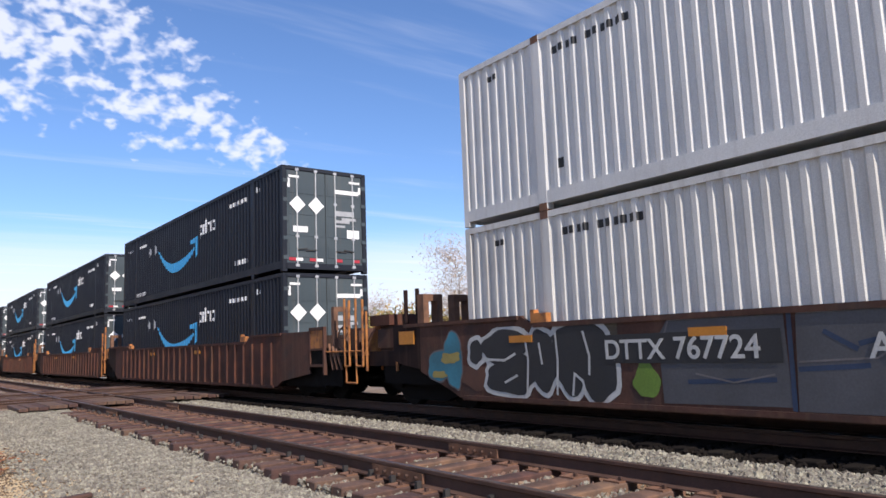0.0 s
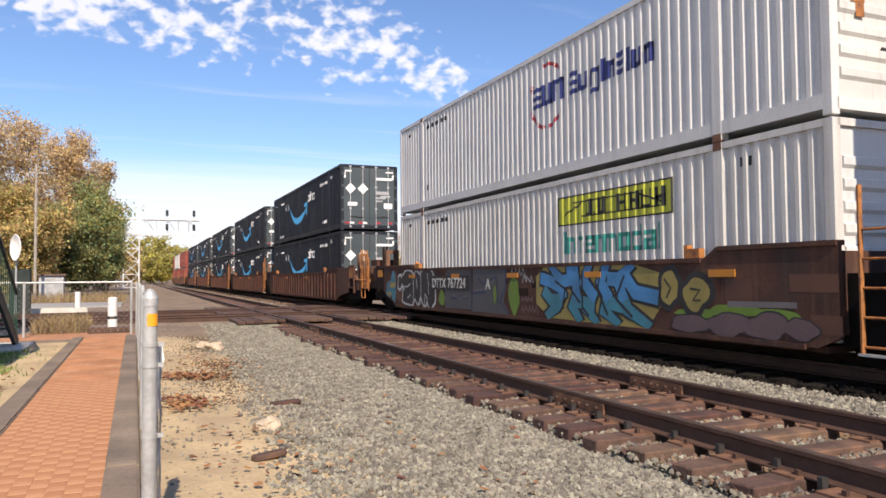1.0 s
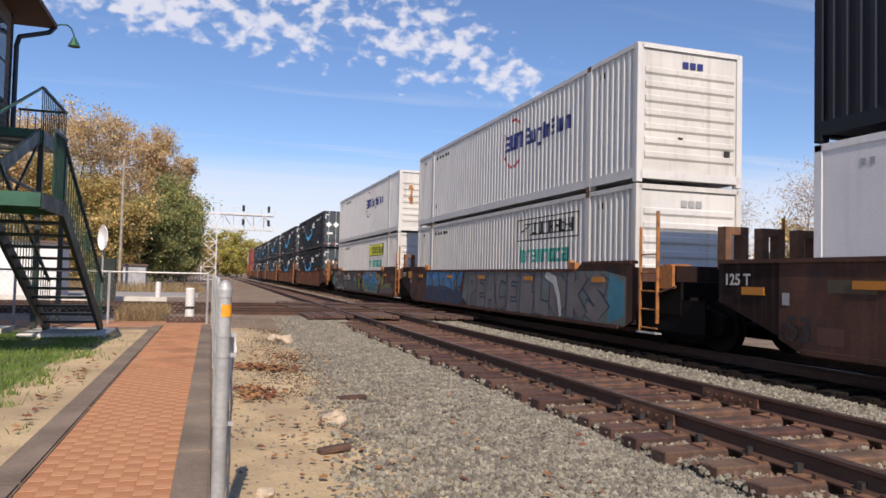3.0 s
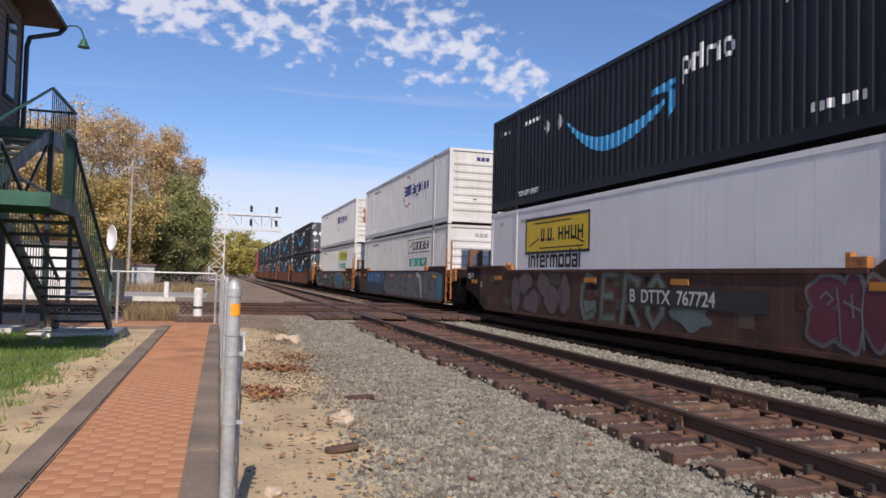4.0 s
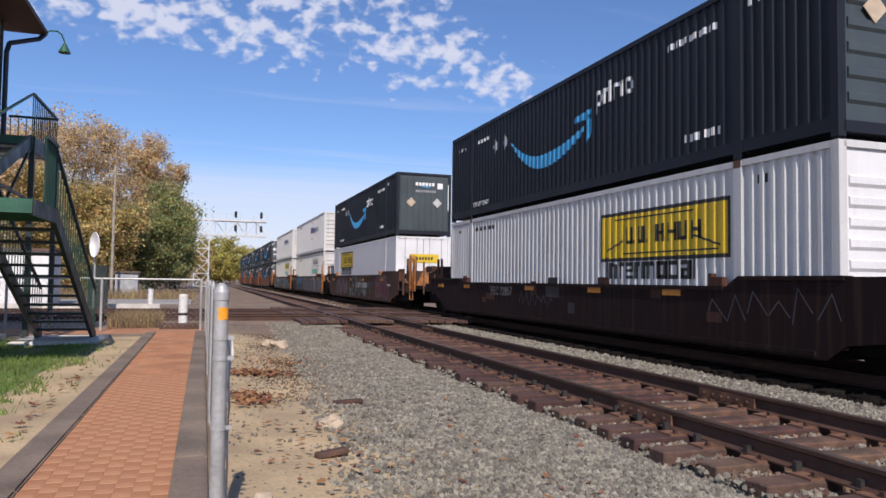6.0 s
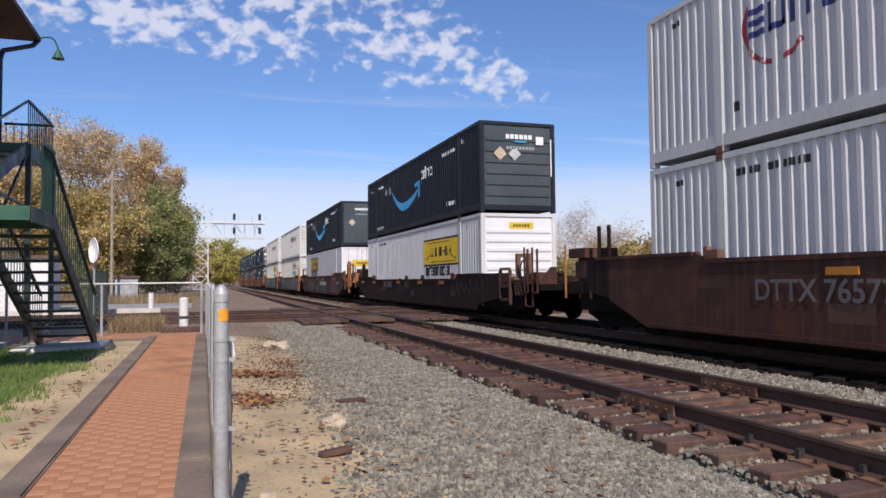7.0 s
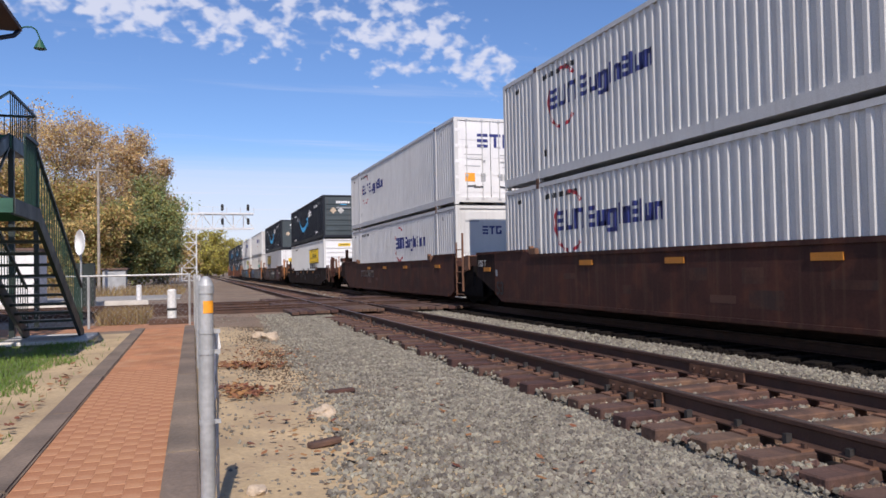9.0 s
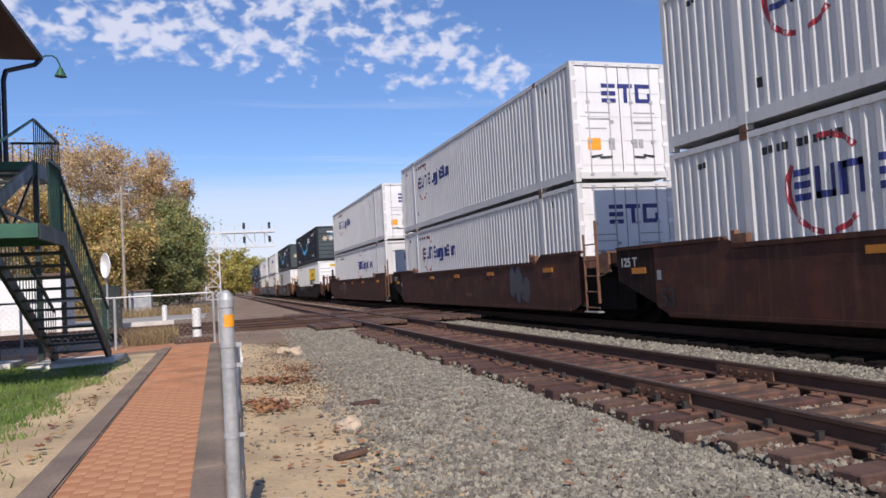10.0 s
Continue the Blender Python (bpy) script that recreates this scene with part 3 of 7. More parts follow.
# ---- ballast and loose stones ----
def stones(name, count, region, size, material, label, seed, zoff=0.0):
    rg = np.random.RandomState(seed)
    base = np.array([(1, 0, 0), (-1, 0, 0), (0, 1, 0), (0, -1, 0), (0, 0, 1), (0, 0, -1), (0.6, 0.6, 0.5), (-0.6, 0.5, 0.6)])
    tri = np.array([(6, 0, 2), (6, 2, 4), (6, 4, 0), (7, 4, 2), (7, 2, 1), (7, 1, 4), (4, 1, 3), (4, 3, 0), (5, 2, 0), (5, 1, 2), (5, 3, 1), (5, 0, 3)])
    V, F, n = [], [], 0
    while n < count:
        x, y, z = region(rg)
        if x is None:
            continue
        s = size * rg.uniform(0.55, 1.3)
        p = base * (s * rg.uniform(0.6, 1.15, (8, 3)))
        a, b = rg.uniform(0, 6.28, 2)
        ca, sa, cb, sb = math.cos(a), math.sin(a), math.cos(b), math.sin(b)
        p = p @ np.array([[ca, -sa, 0], [sa, ca, 0], [0, 0, 1]]) @ np.array([[1, 0, 0], [0, cb, -sb], [0, sb, cb]])
        V.append(p + (x, y, z + zoff + s * 0.25))
        F.append(tri + n * 8)
        n += 1
    me = soup(name, np.concatenate(V).tolist(), np.concatenate(F).tolist(), material)
    tagged(new(name, me), label, "ballast", kind="stuff")


def bed(lo, hi, y0, y1, top, shade=0.0, gauge=None):
    def pick(rg):
        y = y0 + (y1 - y0) * rg.uniform(0, 1) ** 1.5
        x = rg.uniform(lo, hi)
        if gauge and abs(abs(x - gauge) - 0.753) < 0.10:
            return None, 0, 0
        return x, y, (ground_z(x, y) if top is None else top)
    return pick


def shoulder(rg):
    y = 2.0 + 21 * rg.uniform(0, 1) ** 1.6
    left = 0.9 + 0.5 * noise.noise((y * 0.35, 3.0, 0)) + 0.05 * max(0, y - 4)
    x = left + (3.95 - left) * rg.uniform(0, 1) ** 0.6
    return x, y, ground_z(x, y)


stones("ballast_shoulder", 66000, shoulder, 0.0275, M["stone"], "crushed grey limestone ballast shoulder", 1)
stones("ballast_near_track", 11000, bed(3.72, 6.6, 1.5, 24, -0.25, gauge=NEAR_C), 0.034, M["rusty_stone"], "rust-stained crushed ballast between the ties", 2)
stones("ballast_over_ties", 12000, bed(3.66, 6.6, 1.5, 24, -0.245, gauge=NEAR_C), 0.03, M["stone"], "grey stones lying between the ties", 15)
stones("ballast_between_tracks", 15000, bed(6.2, 7.5, 2.0, 26, -0.21), 0.036, M["stone"], "crushed grey ballast between the tracks", 3)
stones("ballast_main_track", 7000, bed(7.45, 9.6, 2.0, 24, -0.22), 0.036, M["oily_shaded_stone"], "dark oily ballast under the train, shade painted in", 12)
stones("ballast_far", 8000, bed(2.6, 11.5, 30, 112, -0.24, gauge=NEAR_C), 0.055, M["rusty_stone"], "brown ballast along the tracks past the crossing", 4)
stones("crossing_ballast", 9000, bed(-7, 3.6, 22.5, 31.5, -0.22), 0.045, M["rusty_stone"], "rust-brown ballast round the crossing tracks", 6)
stones("dirt_gravel", 3500, bed(0.15, 2.6, 2.5, 22, None), 0.016, M["stone"], "small stones strewn on the dirt", 7)


def soil_strip(rg):
    y = 8.5 + 11 * rg.uniform(0, 1)
    x = 1.15 + 0.04 * (y - 8) + 0.35 * noise.noise((y * 0.6, 9.0, 0)) + 0.28 * rg.normal()
    return (x, y, ground_z(x, y) - 0.006) if 0.2 < x < 3.0 else (None, 0, 0)


stones("soil_clods", 4500, soil_strip, 0.016, M["clod"], "dark brown clods and leaf mould along the ballast edge", 17)


def ballast_base():
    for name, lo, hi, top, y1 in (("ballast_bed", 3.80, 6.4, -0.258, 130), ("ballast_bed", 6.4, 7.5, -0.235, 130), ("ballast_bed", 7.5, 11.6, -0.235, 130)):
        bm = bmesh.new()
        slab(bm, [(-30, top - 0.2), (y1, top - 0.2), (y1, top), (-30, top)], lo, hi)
        tagged(part(name, bm, M["rusty_stone"] if lo < 5 else M["stone"] if lo < 7 else M["oily_shaded_stone"]), "packed grey ballast bed under the track", "ballast bed", kind="structure")


ballast_base()


# ---- brick path, edging, lawn ----
def make_path():
    bed_ = bmesh.new()
    box(bed_, -0.98, -0.16, -3, 17.6, -0.25, -0.0518)
    path = tagged(part("brick_path", bed_, M["mortar"]), "straight footpath of red paving bricks between timbers", "footpath", kind="structure")
    bm = bmesh.new()
    box(bm, -0.05, 0.05, -0.1, 0.1, -0.05, 0)
    bmesh.ops.bevel(bm, geom=[e for e in bm.edges if e.verts[0].co.z > -0.01 and e.verts[1].co.z > -0.01], offset=0.0015, segments=1, affect="EDGES")
    me = mesh_of(bm, "brick")
    me.materials.append(M["brick"])
    rr = random.Random(2)
    vs = [v.co.copy() for v in me.vertices]
    fs = [tuple(p.vertices) for p in me.polygons]
    V, F = [], []
    y, row = 2.4, 0
    while y < 17.4:
        for k in range(8):
            x = -0.975 + 0.05 + k * 0.1022
            yy = y + (0.104 if k % 2 else 0)
            m = pose(x, yy, -0.05 + rr.uniform(-0.0006, 0.0006), rr.uniform(-0.12, 0.12), rr.uniform(-0.12, 0.12), rr.uniform(-0.5, 0.5))
            if y < 10:
                part("brick", me, None, path, "", m)
            else:
                n = len(V)
                V += [tuple(m @ v) for v in vs]
                F += [tuple(i + n for i in f) for f in fs]
        y += 0.208
        row += 1
    ob = new("far_bricks", soup("far_bricks", V, F, M["brick"]))
    ob.parent = path
    tagged(ob, kind="stuff")
    for x0, x1, top, length, name in ((-0.158, 0.052, -0.01, 1.95, "right"), (-1.205, -0.982, -0.03, 2.44, "left")):
        y = -2.6
        while y < 17:
            bm = bmesh.new()
            box(bm, x0, x1, y + 0.006, min(y + length, 17.5) - 0.006, -0.34, top)
            bmesh.ops.bevel(bm, geom=bm.edges[:], offset=0.014, segments=2, affect="EDGES")
            tagged(part("edging_timber", bm, M["timber"]), "weathered grey-brown landscape timber edging the brick path", "edging timber", "edging timbers")
            y += length
    bm = bmesh.new()
    box(bm, -6, 0.1, 17.6, 19.6, -0.2, -0.075)
    tagged(part("cross_walk_pad", bm, M["mortar"]), "reddish brick walk turning in front of the far fence", "footpath", kind="structure")


make_path()


def make_lawn():
    rg = np.random.RandomState(4)
    V, F = [], []
    for i in range(64000):
        y = 3.2 + 12.5 * rg.rand() ** 1.4
        x = rg.uniform(-9, -1.3)
        edge_x = -1.78 - 0.5 * noise.noise((y * 0.8, 1.0, 0)) - 0.3 * noise.noise((y * 3.1, 7.0, 0))
        if x > edge_x and rg.rand() > 0.04:
            continue
        if noise.noise((x * 0.9, y * 0.7, 5)) > 0.42 and rg.rand() > 0.15:
            continue
        hgt, a, w = rg.uniform(0.035, 0.085), rg.uniform(0, 6.28), rg.uniform(0.005, 0.011)
        dx, dy = math.cos(a) * w, math.sin(a) * w
        lx, ly = rg.uniform(-0.04, 0.04, 2)
        n = len(V)
        V += [(x - dx, y - dy, -0.085), (x + dx, y + dy, -0.085), (x + lx, y + ly, -0.08 + hgt)]
        F.append((n, n + 1, n + 2))
    tagged(new("lawn_grass", soup("lawn_grass", V, F, M["grass"])), "patchy mown green lawn with bare sandy spots", "grass", kind="stuff")


make_lawn()


def make_litter():
    rg = np.random.RandomState(6)
    V, F = [], []
    spots = ((0.75, 10.9, 0.55, 0.45, 420), (0.55, 8.5, 0.28, 0.6, 260), (1.2, 12.5, 0.7, 1.2, 160), (0.9, 6.0, 0.5, 1.2, 60), (2.6, 6, 1.2, 3, 40), (-1.45, 9, 0.12, 3, 60))
    for cx, cy, sx, sy, n_ in spots:
        for _ in range(n_):
            x, y = cx + rg.normal() * sx * 0.55, cy + rg.normal() * sy * 0.55
            z = ground_z(x, y) + 0.03 + rg.rand() * 0.02
            a, s = rg.uniform(0, 6.28), rg.uniform(0.02, 0.05)
            u = np.array((math.cos(a), math.sin(a), rg.uniform(-0.4, 0.4))) * s
            w = np.array((-math.sin(a), math.cos(a), rg.uniform(-0.4, 0.4))) * s * 0.7
            p = np.array((x, y, z))
            n = len(V)
            V += [tuple(p - u), tuple(p + w), tuple(p + u), tuple(p - w)]
            F.append((n, n + 1, n + 2, n + 3))
    tagged(new("leaf_litter", soup("leaf_litter", V, F, M["litter"])), "drifts of rust-brown fallen leaves on the dirt", "fallen leaves", kind="stuff")


make_litter()


def rock(x, y, s, seed, label):
    bm = bmesh.new()
    bmesh.ops.create_icosphere(bm, subdivisions=3, radius=1)
    for v in bm.verts:
        k = 1 + 0.45 * noise.noise(v.co * 1.3 + Vector((seed, 0, 0))) + 0.12 * noise.noise(v.co * 4 + Vector((seed, 0, 0)))
        v.co = Vector((v.co.x * 1.3, v.co.y, v.co.z * 0.75)) * k * s
    tagged(part("rock", bm, M["rock"], m=pose(x, y, ground_z(x, y) + s * 0.35, 0, 0, seed * 50)), label, "rock", "loose rocks")


rock(1.22, 7.0, 0.10, 1.0, "pale tan limestone rock lying on the dirt")
rock(1.55, 15.3, 0.17, 2.0, "pale broken rock beside the ballast")
rock(0.38, 4.6, 0.055, 3.0, "small pale rock near the fence post")
rock(1.35, 15.9, 0.12, 5.0, "flat pinkish rock half sunk in the dirt")


def stick(x, y, l, a):
    bm = bmesh.new()
    beam(bm, (-l / 2, 0, 0), (l / 2, 0, 0.01), 0.09, 0.05)
    bmesh.ops.bevel(bm, geom=bm.edges[:], offset=0.012, segments=1, affect="EDGES")
    tagged(part("wood_scrap", bm, M["tie"], m=pose(x, y, ground_z(x, y) + 0.03, 0, 0, a)), "broken piece of dark tie wood on the ballast", "wood scrap", "wood scraps")


stick(1.62, 8.3, 0.34, 5)
stick(1.0, 5.75, 0.28, 20)


# ---- near fence ----
def fence_post(x, y, z0, top, r, label, cap=True, bands=()):
    thing = empty("fence_post", pose(x, y, z0), label, "fence post", "fence posts")
    bm = bmesh.new()
    rod(bm, (0, 0, 0), (0, 0, top - z0 - (0.05 if cap else 0)), r, 20)
    part("pipe", bm, M["galv"], thing)
    if cap:
        bm = bmesh.new()
        h = top - z0 - 0.05
        rod(bm, (0, 0, h - 0.03), (0, 0, h + 0.01), r * 1.12, 20)
        rod(bm, (0, 0, h + 0.01), (0, 0, h + 0.04), r * 1.1, 20, r * 0.75)
        rod(bm, (0, 0, h + 0.04), (0, 0, h + 0.055), r * 0.75, 20, r * 0.3)
        part("cap", bm, M["galv"], thing, "domed metal cap")
    for b in bands:
        bm = bmesh.new()
        rod(bm, (0, 0, b - 0.011), (0, 0, b + 0.011), r * 1.1, 20)
        beam(bm, (r, 0, b), (r + 0.03, 0, b), 0.012, 0.02)
        part("tension_band", bm, M["galv"], thing)
    return thing


def make_near_fence():
    p = fence_post(0.085, 3.73, -0.2, 1.165, 0.0345, "grey galvanised pipe fence post with an orange reflector", bands=(0.66, 1.0, 1.10))
    bm = bmesh.new()
    for k in range(-5, 6):
        a = radians(-72 + k * 8)
        b = radians(-72 + (k + 1) * 8)
        q = [bm.verts.new((math.cos(t) * 0.0365, math.sin(t) * 0.0365, z)) for t, z in ((a, 1.19), (b, 1.19), (b, 1.25), (a, 1.25))]
        bm.faces.new(q)
    part("reflector", bm, M["orange"], p, "orange reflective tape")
    for x, y in ((0.085, 7.0), (0.085, 10.5), (0.085, 14.0), (0.06, 17.6)):
        fence_post(x, y, -0.15, 1.16, 0.02, "thin grey fence post along the brick path")
    mesh = empty("chain_link_gate_roll", pose(0.115, 3.76, 0), "bundled white-grey chain-link wire hanging on the post", "fence wire")
    bm = bmesh.new()
    rr = random.Random(3)
    for k in range(5):
        x0, y0 = rr.uniform(0.0, 0.03), rr.uniform(0.03, 0.4)
        pts = [(x0 + rr.uniform(-0.006, 0.012), y0 + rr.uniform(-0.03, 0.03), -0.2 + i * 0.12) for i in range(10)]
        for a, b in zip(pts, pts[1:]):
            rod(bm, a, b, 0.004, 5)
    part("wire", bm, M["galv"], mesh)
    bm = bmesh.new()
    prism(bm, [(0.0, 0.86), (0.035, 0.87), (0.045, 0.80), (0.02, 0.72), (0.03, 0.60), (0.012, 0.52), (-0.004, 0.62), (0.006, 0.74)], 0.18, 0.2)
    part("white_tag", bm, M["white"], mesh, "curled white plastic strip")
    # wire mesh along the path, thin diamonds
    bm = bmesh.new()
    y = 5.0
    while y < 17.4:
        rod(bm, (0.085, y, 1.1), (0.085, min(y + 1.1, 17.6), 0.0), 0.0013, 3)
        rod(bm, (0.088, y, 0.0), (0.088, min(y + 1.1, 17.6), 1.1), 0.0013, 3)
        y += 0.11
    tagged(part("chain_link_fabric", bm, M["galv"]), "thin galvanised chain-link fabric beside the path", "chain-link fence")


make_near_fence()


def make_far_fence():
    f = empty("far_fence", pose(0, 0, 0), "low grey pipe-rail fence at the end of the path", "fence")
    bm = bmesh.new()
    rod(bm, (-14, 18.35, 1.15), (-0.05, 18.75, 1.15), 0.024, 8)
    part("top_rail", bm, M["galv"], f)
    for x in (-13.5, -11, -8.5, -6.2, -4.2, -2.26, -0.05):
        bm = bmesh.new()
        rod(bm, (x, 18.5 + (x + 2.26) * 0.03, -0.1), (x, 18.5 + (x + 2.26) * 0.03, 1.16), 0.03, 10)
        part("post", bm, M["galv"], f)
    bm = bmesh.new()
    x = -13.5
    while x < -0.3:
        rod(bm, (x, 18.46, 0.0), (x + 1.1, 18.5, 1.12), 0.002, 3)
        rod(bm, (x + 1.1, 18.48, 0.0), (x, 18.48, 1.12), 0.002, 3)
        x += 0.13
    part("wire_fabric", bm, M["galv"], f)


make_far_fence()


def bollard(x, y, hgt, r, label, bands):
    t = empty("bollard", pose(x, y, -0.1), label, "bollard", "white bollards")
    bm = bmesh.new()
    rod(bm, (0, 0, 0), (0, 0, hgt - 0.03), r, 16)
    rod(bm, (0, 0, hgt - 0.03), (0, 0, hgt), r, 16, r * 0.7)
    part("tube", bm, M["white"], t)
    for z in bands:
        bm = bmesh.new()
        rod(bm, (0, 0, z), (0, 0, z + 0.07), r * 1.03, 16)
        part("band", bm, M["black"], t, "black band")


bollard(-0.5, 20.35, 0.86, 0.115, "white plastic bollard with a black band", (0.30,))
bollard(-2.4, 37.3, 0.75, 0.12, "white marker post beside the road", ())
bm = bmesh.new()
box(bm, -1.0, -0.05, 19.0, 19.3, -0.1, 0.06)
bmesh.ops.bevel(bm, geom=bm.edges[:], offset=0.015, segments=1, affect="EDGES")
tagged(part("tie_block", bm, M["tie"]), "short dark timber lying across the path end", "timber")


# ---- stair and tower ----
def make_stair():
    st = empty("outside_stair", pose(0, 0, 0), "dark green steel outside stair with two flights and landings", "staircase")
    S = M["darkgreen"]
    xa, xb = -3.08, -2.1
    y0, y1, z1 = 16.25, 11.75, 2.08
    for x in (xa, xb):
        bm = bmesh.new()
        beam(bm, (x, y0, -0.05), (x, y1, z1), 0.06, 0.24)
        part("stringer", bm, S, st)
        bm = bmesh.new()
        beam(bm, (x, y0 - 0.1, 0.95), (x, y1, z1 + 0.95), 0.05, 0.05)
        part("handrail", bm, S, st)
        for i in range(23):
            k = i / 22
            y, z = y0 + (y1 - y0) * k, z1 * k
            part("baluster", built(rod, (x, y, z), (x, y, z + 0.95), 0.010, 5), M["green_in_shade"], st)
    for i in range(11):
        k = (i + 1) / 12
        bm = bmesh.new()
        y, z = y0 + (y1 - y0) * k, z1 * k
        box(bm, xa, xb, y - 0.14, y + 0.14, z - 0.045, z)
        part("tread", bm, S, st)
    bm = bmesh.new()
    box(bm, -4.35, xb + 0.03, 10.2, 11.8, 2.10, 2.15)
    part("landing", bm, S, st)
    for y in (10.195, 11.805):
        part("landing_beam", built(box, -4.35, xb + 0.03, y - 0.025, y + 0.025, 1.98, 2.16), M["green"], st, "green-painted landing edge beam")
    bm = bmesh.new()
    box(bm, xb, xb + 0.05, 10.2, 11.8, 1.96, 2.16)
    part("landing_side_beam", bm, S, st)
    bm = bmesh.new()
    beam(bm, (xb, 11.8, 3.1), (xb, 11.0, 3.1), 0.05, 0.05)
    part("landing_rail", bm, S, st)
    for i in range(9):
        y = 11.8 - i * 0.1
        part("baluster", built(rod, (xb, y, 2.1), (xb, y, 3.1), 0.010, 5), M["green_in_shade"], st)
    # second flight
    xc, xd = -4.35, -3.38
    for x in (xc, xd):
        bm = bmesh.new()
        beam(bm, (x, 11.6, 2.1), (x, 16.3, 3.92), 0.06, 0.24)
        part("stringer", bm, S, st)
        bm = bmesh.new()
        beam(bm, (x, 11.6, 3.05), (x, 16.3, 4.87), 0.035, 0.04)
        part("handrail", bm, M["green"], st)
    for i in range(10):
        k = (i + 1) / 11
        bm = bmesh.new()
        y, z = 11.6 + 4.7 * k, 2.1 + 1.82 * k
        box(bm, xc, xd, y - 0.14, y + 0.14, z - 0.045, z)
        part("tread", bm, S, st)
    bm = bmesh.new()
    box(bm, -4.36, -3.33, 16.2, 18.75, 3.90, 3.96)
    part("landing", bm, S, st)
    bm = bmesh.new()
    box(bm, -3.38, -3.30, 16.2, 18.75, 3.70, 3.98)
    part("landing_side_beam", bm, S, st)
    bm = bmesh.new()
    box(bm, -4.36, -3.33, 16.12, 16.2, 3.72, 3.98)
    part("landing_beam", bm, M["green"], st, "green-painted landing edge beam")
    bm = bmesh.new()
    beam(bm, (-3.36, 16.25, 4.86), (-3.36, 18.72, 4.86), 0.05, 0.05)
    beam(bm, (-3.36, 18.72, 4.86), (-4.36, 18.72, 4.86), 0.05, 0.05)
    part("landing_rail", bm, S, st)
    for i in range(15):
        part("baluster", built(rod, (-3.36, 16.25 + i * 0.176, 3.95), (-3.36, 16.25 + i * 0.176, 4.86), 0.011, 5), M["green_in_shade"], st)
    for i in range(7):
        part("baluster", built(rod, (-3.36 - i * 0.16, 18.72, 3.95), (-3.36 - i * 0.16, 18.72, 4.86), 0.011, 5), M["green_in_shade"], st)
    for x, y, z in ((-4.3, 10.25, 2.0), (-3.36, 16.3, 3.8), (-3.36, 18.7, 3.8), (-3.7, 11.75, 2.0), (-4.3, 11.75, 2.0)):
        bm = bmesh.new()
        box(bm, x - 0.05, x + 0.05, y - 0.05, y + 0.05, -0.1, z)
        part("post", bm, S, st)
    bm = bmesh.new()
    beam(bm, (-3.36, 16.3, 2.7), (-3.36, 13.6, 2.75), 0.04, 0.05)
    beam(bm, (-3.36, 14.0, 2.2), (-3.36, 16.2, 3.8), 0.04, 0.04)
    part("brace", bm, S, st)
    bm = bmesh.new()
    box(bm, -3.35, -1.85, 14.9, 16.6, -0.2, -0.02)
    bmesh.ops.bevel(bm, geom=bm.edges[:], offset=0.02, segments=1, affect="EDGES")
    tagged(part("stair_pad", bm, M["concrete"]), "pale concrete pad under the stair foot", "concrete pad", kind="structure")
    bm = bmesh.new()
    box(bm, -6.5, -3.75, 15.6, 16.6, -0.2, 0.02)
    tagged(part("stair_pad", bm, M["concrete"]), "pale concrete pad in the lawn", "concrete pad", kind="structure")


make_stair()


